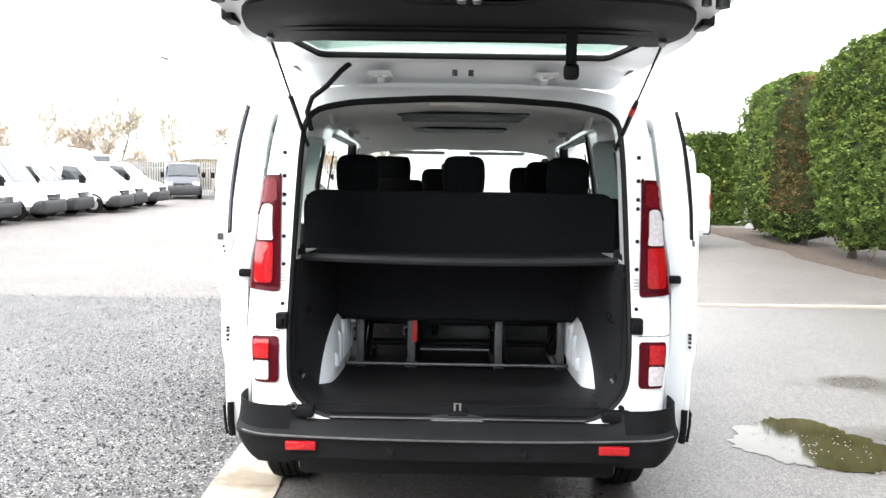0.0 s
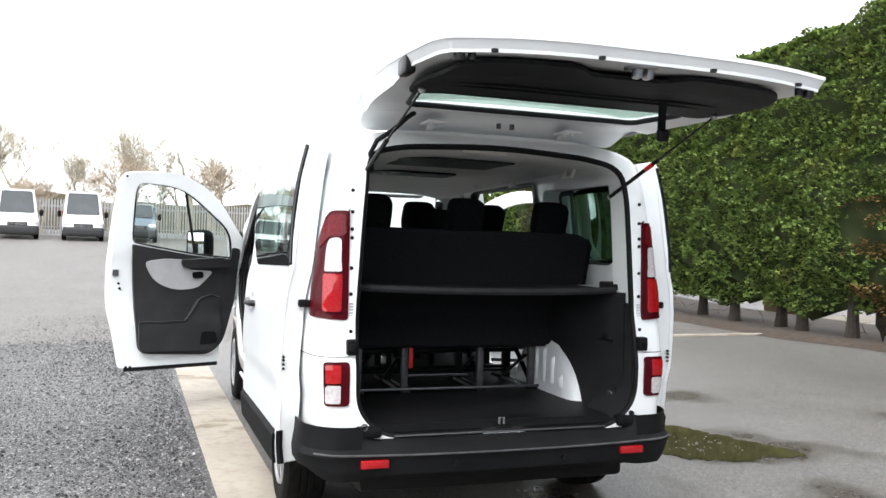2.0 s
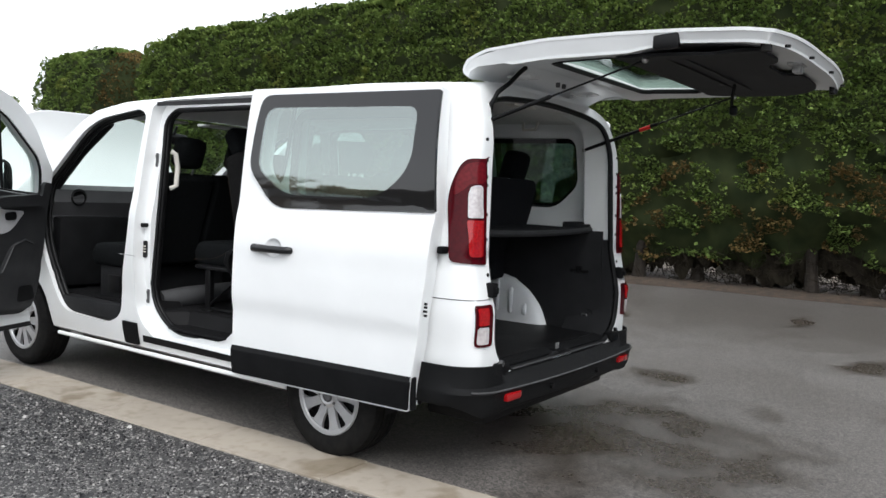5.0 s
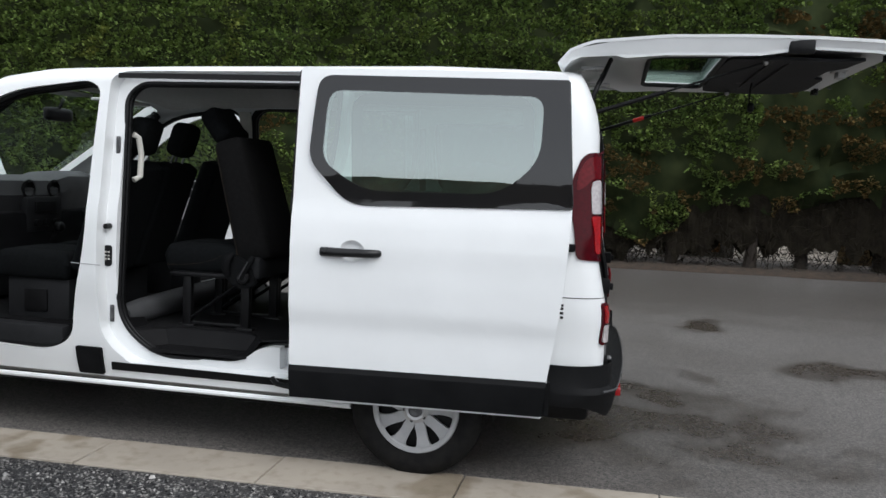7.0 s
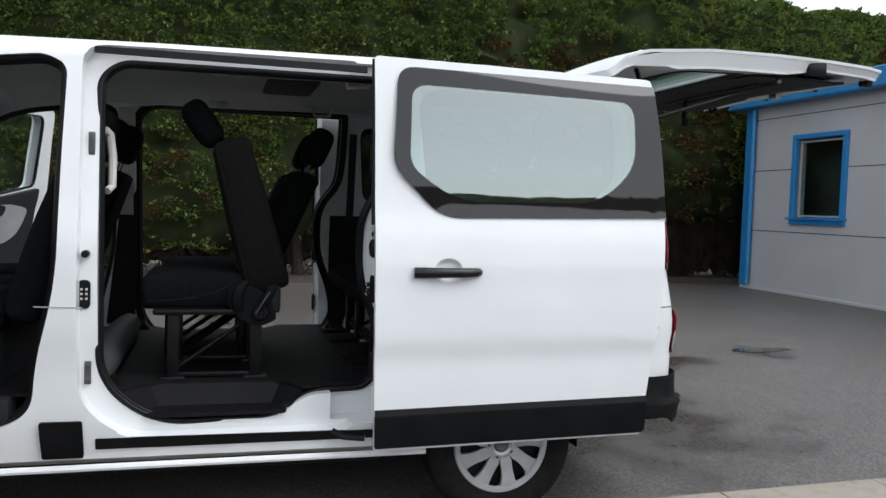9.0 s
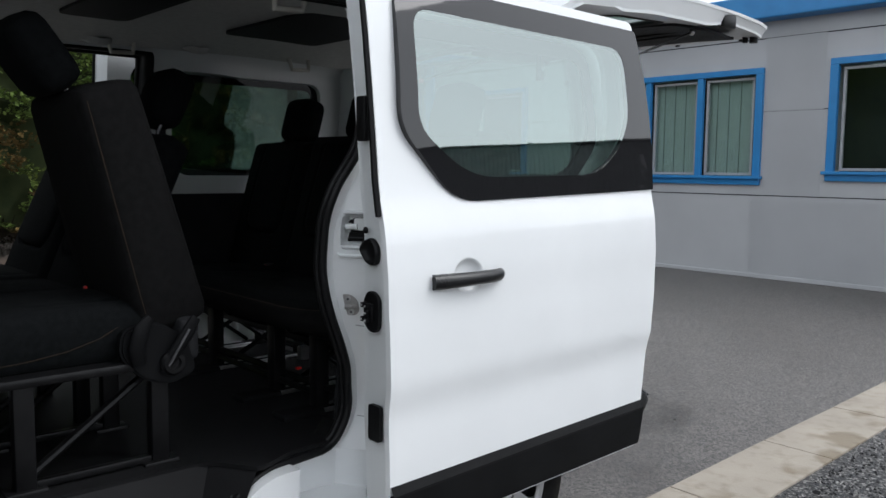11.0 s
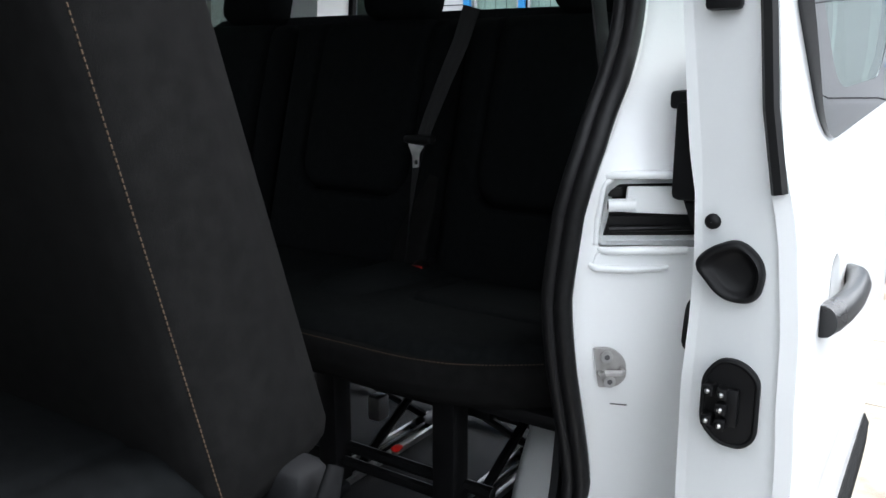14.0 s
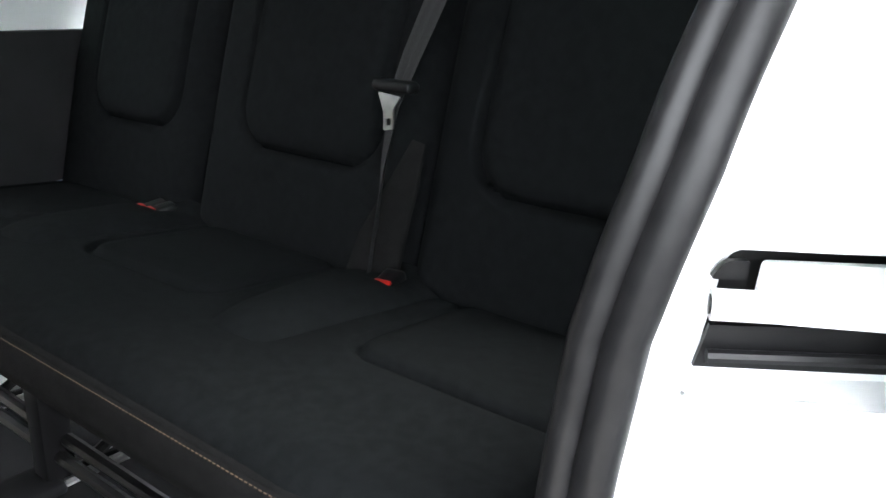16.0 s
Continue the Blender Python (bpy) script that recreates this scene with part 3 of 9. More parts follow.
for s in (-1, 1):
    # lower step in the side doorway
    part("entry_step", patch(rounded([(0.745, 1.90, 0.04), (0.895, 1.87, 0.05), (0.905, 2.45, 0.10), (0.745, 2.43, 0.04)]), [], lambda u, v: Vector((s * u, v, 0.478)), 0.015, 0.1), VINYL, van, "ribbed black entry step")
    bm = bmesh.new()
    lip = [(0.845, 1.812, 0.572), (0.80, 1.838, 0.572), (0.722, 1.895, 0.572), (0.722, 2.425, 0.572), (0.80, 2.495, 0.572), (0.845, 2.535, 0.572)]
    toe = [(0.875, 1.875, 0.476), (0.83, 1.90, 0.476), (0.775, 1.945, 0.476), (0.775, 2.375, 0.476), (0.84, 2.42, 0.476), (0.875, 2.445, 0.476)]
    rows = [[bm.verts.new((s * x, y, z)) for x, y, z in q] for q in (lip, toe)]
    for k in range(5):
        bm.faces.new((rows[0][k], rows[0][k + 1], rows[1][k + 1], rows[1][k]))
    part("step_riser", bm, VINYL, van, "sloped black step riser", smooth=20)
    # load area side trim with an arch cut-out
    arch = [(0.62, 0.575), (0.635, 0.68), (0.69, 0.79), (0.79, 0.87), (0.90, 0.90), (0.90, 1.215)]
    line = [(0.22, 0.575), *arch, (0.22, 1.215)]
    part("load_area_trim", patch(line, [], lambda u, v: Vector((s * (0.738 - 0.15 * max(0.0, u - 0.2) - 0.02 * (v - 0.575)), u, v)), 0.012, 0.1), TRIM, van, "dark grey load area side trim")
    part("trim_ledge", box(s * 0.72, s * 0.90, 0.32, 0.90, 1.205, 1.225, 0.006), INNER_PAINT, van, "pale ledge under side window")
    part("trim_ledge_tray", box(s * 0.73, s * 0.90, 0.31, 0.52, 1.218, 1.262, 0.010), TRIM, van, "dark ledge cap")
    lip = lathe([(0.052, 0.0), (0.060, 0.006), (0.050, 0.012), (0.040, 0.004), (0.0005, 0.002)], "x", 24, closed=False)
    cup = part("load_ring_cup", lip, BLACK_PLASTIC, van, "round recessed lashing cup", m=Matrix.Translation((s * 0.719, 0.31, 0.665)) @ Matrix.Diagonal((-s, 1, 1, 1)))
    part("lashing_ring", tube([(s * 0.712, 0.285, 0.655), (s * 0.700, 0.30, 0.68), (s * 0.700, 0.325, 0.68), (s * 0.712, 0.34, 0.655)], 0.005, 6), STEEL, van, "small steel lashing ring")
    part("trim_catch", box(s * 0.685, s * 0.74, 0.30, 0.44, 0.945, 0.962, 0.004), RUBBER, van)
    part("catch_lever", box(s * 0.678, s * 0.74, 0.34, 0.38, 0.955, 0.985, 0.006), BLACK_PLASTIC, van)
    # wheel arch inside the load area, with pressed ribs
    bm = bmesh.new()
    rows = []
    for k in range(25):
        a = math.pi * k / 24
        c, sn = math.cos(a), math.sin(a)
        rows.append([bm.verts.new((s * x, 0.985 + (r) * c, max(0.57, 0.50 + r * sn))) for x, r in ((0.935, 0.43), (0.68, 0.43), (0.64, 0.415), (0.615, 0.385), (0.605, 0.30), (0.60, 0.10), (0.60, 0.0))])
    for A, B in zip(rows, rows[1:]):
        for i in range(6):
            bm.faces.new((A[i], A[i + 1], B[i + 1], B[i]))
    well = part("wheel_arch", bm, INNER_PAINT, van, "white painted inner wheel arch with pressed ribs", smooth=60)
    for k in range(6):
        yr = 0.70 + 0.105 * k
        zt = 0.50 + math.sqrt(0.35 ** 2 - (yr - 0.985) ** 2)
        part("rib", tube([(s * 0.618, yr, 0.635), (s * 0.604, yr, 0.65), (s * 0.604, yr, zt - 0.015), (s * 0.618, yr, zt)], [0.012, 0.017, 0.017, 0.012], 8), INNER_PAINT, well, smooth=80)
    # inner panel of the rear quarter, doorway trims and pillars
    part("quarter_trim", patch([(0.90, 0.58), (1.50, 0.58), (1.50, 1.262 if s > 0 else 1.20), (0.90, 1.262 if s > 0 else 1.20)], [], lambda u, v: Vector((s * (side(v) - (0.136 if s > 0 else 0.136 + 0.062 * min(1.0, max(0.0, (u - 0.95) / 0.25)))), u, v)), 0.012, 0.1, 0.1), TRIM, van, "dark lower side lining")
    part("pillar_trim", patch(rounded([(2.625, 1.24, 0.01), (2.72, 1.24, 0.01), (2.715, 1.84, 0.01), (2.63, 1.84, 0.01)]), [], lambda u, v: Vector((s * (side(v) - 0.138), u, v)), 0.012, 0.1), CREAM, van, "pale middle pillar trim")
    part("pillar_trim", patch(rounded([(2.625, 0.60, 0.01), (2.78, 0.60, 0.01), (2.72, 1.235, 0.01), (2.625, 1.235, 0.01)]), [], lambda u, v: Vector((s * (side(v) - 0.138), u, v)), 0.012, 0.1), TRIM, van, "dark lower pillar trim")
    part("pillar_grip", tube([(s * 0.765, 2.66, 1.60), (s * 0.74, 2.645, 1.585), (s * 0.73, 2.635, 1.50), (s * 0.74, 2.635, 1.38), (s * 0.775, 2.65, 1.36)], 0.016, 8), CREAM, van, "cream pillar grab handle", m=Matrix.Translation((0, -0.06 if s < 0 else 0, 0)))
    part("seat_belt", patch([(0.0, 1.24), (0.045, 1.24), (0.045, 1.76), (0.0, 1.76)], [], lambda u, v: Vector((s * (side(v) - 0.158), 1.36 + u, v)), 0.003, 0.2), BELT, van, "dark seat belt on the rear pillar")
    # sliding door rails
    part("door_track", patch(rounded([(1.58, 1.885, 0.0), (2.63, 1.885, 0.005), (2.63, 1.91, 0.005), (1.58, 1.912, 0.0)]), [], lambda u, v: Vector((s * (side(v) + 0.003), u, v)), 0.008, 0.2), RUBBER, van, "black upper door track")
    part("door_track", patch(rounded([(1.4, 0.375, 0.0), (2.60, 0.375, 0.005), (2.60, 0.418, 0.005), (1.4, 0.410, 0.0)]), [], lambda u, v: Vector((s * (side(v) + 0.003), u, v)), 0.008, 0.2), RUBBER, van, "black lower door track")
    part("track_roller", tube([(s * 0.965, 1.70, 0.415), (s * 1.0, 1.66, 0.40), (s * 1.03, 1.58, 0.40)], 0.014, 8), BLACK_STEEL, van, "black roller arm")
    part("pillar_base_cover", patch(rounded([(2.64, 0.345, 0.01), (2.785, 0.345, 0.01), (2.795, 0.49, 0.01), (2.645, 0.49, 0.01)]), [], lambda u, v: Vector((s * (side(v) + 0.016), u, v)), 0.014, 0.05), BLACK_PLASTIC, van, "black pillar base cover")
    part("sill_flange", tube([(s * 0.93, 1.3, 0.305), (s * 0.935, 3.6, 0.30)], 0.014, 8), PAINT, van)
    # middle pillar fittings
    for z in (1.54, 0.66):
        bm = box(s * (side(z) - REBATE + 0.0), s * (side(z) - REBATE + 0.008), 2.625, 2.65, z - 0.045, z + 0.045, 0.004)
        cyl((s * (side(z) - REBATE + 0.006), 2.637, z + 0.028), (s * (side(z) - REBATE + 0.014), 2.637, z + 0.028), 0.008, 10, bm)
        cyl((s * (side(z) - REBATE + 0.006), 2.637, z - 0.028), (s * (side(z) - REBATE + 0.014), 2.637, z - 0.028), 0.008, 10, bm)
        part("pillar_catch", bm, GREY_STEEL, van, "grey steel door catch")
    bm = patch(rounded([(2.628, 0.91, 0.02), (2.672, 0.91, 0.02), (2.672, 1.02, 0.02), (2.628, 1.02, 0.02)]), [], lambda u, v: Vector((s * (side(v) - REBATE + 0.008), u, v)), 0.01, 0.05)
    part("contact_plate", bm, RUBBER, van, "black electrical contact plate")
    for k in range(6):
        part("contact", box(s * (side(0.96) - REBATE + 0.008), s * (side(0.96) - REBATE + 0.013), 2.641 + 0.018 * (k % 2) - 0.004, 2.641 + 0.018 * (k % 2) + 0.004, 0.945 + 0.018 * (k // 2), 0.953 + 0.018 * (k // 2)), CREAM, van)
    part("pillar_buffer", cyl((s * 0.90, 2.645, 1.12), (s * 0.94, 2.645, 1.12), 0.014, 12), RUBBER, van)
    part("pillar_joint", patch(rounded([(2.645, 0.921, 0.0), (2.81, 0.925, 0.0), (2.81, 0.929, 0.0), (2.645, 0.925, 0.0)]), [], lambda u, v: Vector((s * (side(v) + 0.0015), u, v)), 0.002), GREY_INSERT, van)
    # rear jamb: hinge arm in its recess, striker
    def jamb(w, z, d=0.0):
        return jamb_at(s, w, z, d)

    def on_jamb(line, d, thick, holes=()):
        return patch(line, list(holes), lambda u, v: jamb(u, v, d), thick, 0.02, 0.02, toward=(-s * 4.0, -4.0, 1.2))
    part("catch_recess", on_jamb(rounded([(0.020, 1.178, 0.004), (0.15, 1.176, 0.0), (0.15, 1.248, 0.0), (0.022, 1.246, 0.012)]), -0.0315, 0.001), RUBBER, van, "black door catch recess")
    bm = bmesh.new()
    rows = [[bm.verts.new(jamb(w + (0.005 if k in (0, 5) else 0.0), z, d)) for w, d in ((0.0055, -0.004), (0.0065, -0.012), (0.0135, -0.0325), (0.15, -0.0325), (0.15, -0.004))] for k, z in enumerate((1.1685, 1.174, 1.20, 1.225, 1.250, 1.2555))]
    for A, B in zip(rows, rows[1:]):
        for i in range(3):
            bm.faces.new((A[i], A[i + 1], B[i + 1], B[i]))
    bm.faces.new(rows[0])
    bm.faces.new(rows[-1])
    part("recess_tray", bm, INNER_PAINT, van, smooth=50)
    # pressed flanges above and below the pocket
    for z, w0, drop in ((1.263, 0.004, 0.003), (1.163, 0.006, -0.002)):
        bm = tube([jamb(w0, z - drop, -0.002), jamb(w0 + 0.008, z, 0.006), jamb(0.06, z + 0.001, 0.009), jamb(0.12, z + 0.001, 0.009)], [0.003, 0.0055, 0.006, 0.006], 10)
        part("recess_flange", bm, INNER_PAINT, van, "white pressed flange of the recess", smooth=70)
    part("recess_lip", tube([jamb(w, z, 0.0) for w, z in rounded([(0.012, 1.258, 0.0), (0.002, 1.250, 0.02), (-0.001, 1.21, 0.02), (0.002, 1.170, 0.0)])], 0.0035, 8), INNER_PAINT, van, smooth=60)
    bm = on_jamb(rounded([(0.000, 1.140, 0.010), (0.10, 1.140, 0.012), (0.112, 1.160, 0.0), (0.004, 1.160, 0.006)]), 0.004, 0.012)
    part("recess_shelf", bm, INNER_PAINT, van, "white pressed ledge under the recess", smooth=60)
    part("shelf_bead", tube([jamb(-0.004, 1.144, 0.002), jamb(0.006, 1.139, 0.006), jamb(0.05, 1.138, 0.008), (jamb(0.10, 1.140, 0.006))], [0.003, 0.005, 0.0055, 0.003], 10), INNER_PAINT, van, smooth=70)
    bm = on_jamb(rounded([(0.036, 1.212, 0.002), (0.13, 1.208, 0.0), (0.13, 1.246, 0.0), (0.036, 1.246, 0.003)]), -0.010, 0.006)
    part("door_arm", bm, INNER_PAINT, van, "white sliding door hinge arm")
    part("arm_roll", tube([jamb(0.013, 1.221, -0.012), jamb(0.048, 1.222, -0.008)], 0.0088, 16), INNER_PAINT, van, smooth=60)
    part("arm_pin", tube([jamb(0.0122, 1.221, -0.0125), jamb(0.020, 1.221, -0.011)], 0.0056, 12), BLACK_STEEL, van)
    part("arm_bracket", on_jamb(rounded([(0.014, 1.231, 0.003), (0.034, 1.231, 0.003), (0.034, 1.242, 0.003), (0.020, 1.242, 0.005)]), -0.024, 0.005), BLACK_STEEL, van)
    part("arm_slot", on_jamb([(0.016, 1.178), (0.13, 1.178), (0.13, 1.206), (0.020, 1.204)], -0.022, 0.004), BLACK_STEEL, van)
    part("slot_rail", tube([jamb(0.020, 1.188, -0.016), jamb(0.13, 1.190, -0.014)], 0.004, 8), BLACK_STEEL, van, "dark edge of the arm track")
    bm = on_jamb(rounded([(0.004, 0.962, 0.003), (0.030, 0.962, 0.012), (0.045, 0.978, 0.008), (0.046, 1.006, 0.008), (0.030, 1.024, 0.012), (0.004, 1.024, 0.003)]), 0.006, 0.004)
    tube([jamb(0.010, 0.985, 0.004), jamb(0.011, 0.986, 0.022), jamb(0.013, 0.993, 0.026), jamb(0.034, 0.993, 0.026), jamb(0.038, 0.992, 0.020), jamb(0.038, 0.990, 0.004)], 0.0045, 8, bm)
    plate = part("door_striker", bm, GALV, van, "zinc-plated door striker")
    for z in (0.973, 1.012):
        bolt = part("striker_bolt", tube([jamb(0.020, z, 0.008), jamb(0.020, z, 0.0125)], 0.0085, 16), STEEL, plate)
        part("bolt_socket", tube([jamb(0.020, z, 0.0122), jamb(0.020, z, 0.0130)], 0.0040, 6), GREY_STEEL, plate)
    part("jamb_scuff", on_jamb([(0.018, 0.930), (0.042, 0.927), (0.042, 0.9285), (0.018, 0.9312)], 0.0015, 0.001), GREY_STEEL, van)
    part("jamb_joint", on_jamb(rounded([(-0.01, 0.640, 0.0), (0.07, 0.636, 0.0), (0.07, 0.639, 0.0), (-0.01, 0.643, 0.0)]), 0.002, 0.001), GREY_INSERT, van)
    part("track_bracket", box(s * 0.93, s * 0.985, 0.255, 0.29, 1.13, 1.165, 0.008), BLACK_PLASTIC, van, "black rear door track end")
    # mudguard liner
    for yc in (0.968, 4.066):
        bm = bmesh.new()
        rows = []
        for k in range(17):
            a = math.pi * (k / 16 * 1.1 - 0.05)
            rows.append([bm.verts.new((s * x, yc + 0.372 * math.cos(a), 0.345 + 0.372 * math.sin(a))) for x in (0.625, 0.93)])
        for A, B in zip(rows, rows[1:]):
            bm.faces.new((A[0], A[1], B[1], B[0]))
        part("wheel_well_liner", bm, RUBBER, van)
for k in range(-5, 6):
    part("step_tread", box(-0.9, -0.755, 2.16 + 0.04 * k, 2.168 + 0.04 * k, 0.478, 0.4815), BLACK_PLASTIC, van)

# dark inner reveal round the lower half of the tailgate opening
for s in (-1, 1):
    rim_line = [(x, z) for x, z in inset(REAR_OPENING, -0.004) if z < 1.24 and x * s > 0.25]
    rim_line.sort(key=lambda p: math.atan2(p[1] - 1.25, (p[0] * s) - 0.2))
    bm = bmesh.new()
    rows = [[bm.verts.new((x * k, 0.150 + rear_lean(z) * 0.8 + d, z)) for d, k in ((0.0, 0.985), (0.03, 0.975), (0.14, 0.97), (0.30, 0.965))] for x, z in rim_line]
    for A, B in zip(rows, rows[1:]):
        for i in range(3):
            bm.faces.new((A[i], A[i + 1], B[i + 1], B[i]))
    part("opening_reveal", bm, TRIM, van, "dark corner trim inside the tailgate opening", smooth=60)

# rear bumper, swept round the tail
BUMPER = [(0.10, 0.605), (0.092, 0.575), (0.080, 0.548), (0.060, 0.528), (0.030, 0.503), (0.006, 0.486), (-0.002, 0.476), (0.004, 0.464), (0.010, 0.442), (0.012, 0.415), (0.018, 0.388), (0.040, 0.366), (0.08, 0.358)]


def bumper_path(d, n=40):
    """Half plan of the bumper, d metres inside its outermost line: centre to the wheel arch."""
    pts = []
    corner = 0.20
    hw = 0.984 - d * 0.12
    for k in range(13):
        x = (hw - corner) * k / 12
        pts.append((x, d - (d - min(d, 0.03)) * min(1.0, max(0.0, (x - 0.655) / 0.06)) + 0.03 * (k / 12) ** 2))
    d = min(d, 0.03)
    for k in range(1, 9):
        a = math.pi / 2 * k / 8
        pts.append((hw - corner + corner * math.sin(a), d + 0.03 + corner * (1 - math.cos(a)) * 1.1))
    pts += [(hw, 0.40 + d * 0.2), (hw, 0.60)]
    return pts


def bumper_z(x, z):
    """The bumper stands tall at its corners and low under the tailgate opening."""
    t = min(1.0, max(0.0, (abs(x) - 0.64) / 0.07))
    up = 0.055 * min(1.0, max(0.0, (abs(x) - 0.86) / 0.09)) * min(1.0, max(0.0, (0.46 - z) / 0.07))
    return z + up if z < 0.50 else z * t + min(z, 0.538) * (1 - t)


bm = bmesh.new()
rows = []
for d, z in [*BUMPER, (0.14, 0.358), (0.16, 0.605)]:
    half = bumper_path(d)
    rows.append([bm.verts.new((-x, y, bumper_z(x, z))) for x, y in half[::-1]] + [bm.verts.new((x, y, bumper_z(x, z))) for x, y in half[1:]])
for A, B in zip(rows, rows[1:] + rows[:1]):
    for i in range(len(A) - 1):
        bm.faces.new((A[i], A[i + 1], B[i + 1], B[i]))
bumper = part("rear_bumper", bm, BUMPER_PLASTIC, van, "black grained plastic rear bumper with step", smooth=25)
bm = tube([(x, y - 0.002, 0.479 + 0.012 * abs(x) ** 3) for x, y in [(-p[0], p[1]) for p in bumper_path(0.0)[16::-1]] + bumper_path(0.0)[1:17]], 0.005, 6)
part("bumper_edge", bm, GREY_STEEL, bumper, "worn pale edge of bumper step")
part("sill_plate", box(-0.55, 0.55, 0.09, 0.155, 0.545, 0.551, 0.002), GREY_STEEL, van, "pale tailgate sill lip")
part("boot_sill", patch(rounded([(-0.62, 0.13, 0.03), (0.62, 0.13, 0.03), (0.70, 0.30, 0.05), (-0.70, 0.30, 0.05)]), [], lambda u, v: Vector((u, v, 0.562 - 0.25 * max(0, 0.2 - v))), 0.018, 0.05), BUMPER_PLASTIC, van, "black plastic boot sill")
for s in (-1, 1):
    part("bumper_reflector", box(s * 0.595, s * 0.725, -0.002, 0.03, 0.425, 0.462, 0.006, m=Matrix.Translation((0, 0.012, 0))), RED_LENS, bumper, "red bumper reflector")
    part("parking_sensor", cyl((s * 0.28, 0.0, 0.43), (s * 0.28, 0.025, 0.43), 0.014, 14), RUBBER, bumper)
    part("bumper_corner_pad", box(s * 0.615, s * 0.74, 0.070, 0.14, 0.545, 0.60, 0.014), BLACK_PLASTIC, van)
    part("tailgate_buffer", lathe([(0.010, 0.0), (0.010, -0.008), (0.015, -0.008), (0.018, 0.0), (0.015, 0.012)], "y", 20) if s < 0 else cyl((s * 0.70, 0.10, 0.61), (s * 0.70, 0.085, 0.61), 0.012, 12), GREY_STEEL if s < 0 else RUBBER, van, "tailgate buffer", m=Matrix.Translation((-0.70, 0.072, 0.60)) if s < 0 else None)
bm = box(-0.045, 0.045, 0.10, 0.20, 0.556, 0.575, 0.008)
part("striker_plate", bm, BLACK_PLASTIC, van)
bm = tube([(-0.012, 0.135, 0.57), (-0.012, 0.135, 0.605), (0.012, 0.135, 0.605), (0.012, 0.135, 0.57)], 0.006, 8)
part("tailgate_striker", bm, STEEL, van, "steel tailgate striker loop")


# lamps on the rear corners
PLAN_Y = [0.12, 0.124, 0.132, 0.15, 0.175, 0.21, 0.26, 0.36, 0.6, 0.9]


def corner(x, z, out=0.0):
    """A point on the rear corner: x runs from the middle of the tail out and round to the side."""
    pts = [Vector((0.0, 0.12))] + [Vector((side(z) * tail_narrow(y), y)) for y in PLAN_Y]
    left = x
    for a, b in zip(pts, pts[1:]):
        d = (b - a).length
        if left <= d or b is pts[-1]:
            t = (b - a).normalized()
            p = a + t * left + Vector((t.y, -t.x)) * out
            return (p.x, p.y + rear_lean(z) * (0.6 - min(p.y, 0.6)) / 0.48)
        left -= d


def lamp_patch(pts, s, out, thick=0.02):
    def surf(u, v):
        x, y = corner(u, v, out)
        return Vector((s * x, y, v))
    return patch(pts, [], surf, thick, 0.05, 0.02)


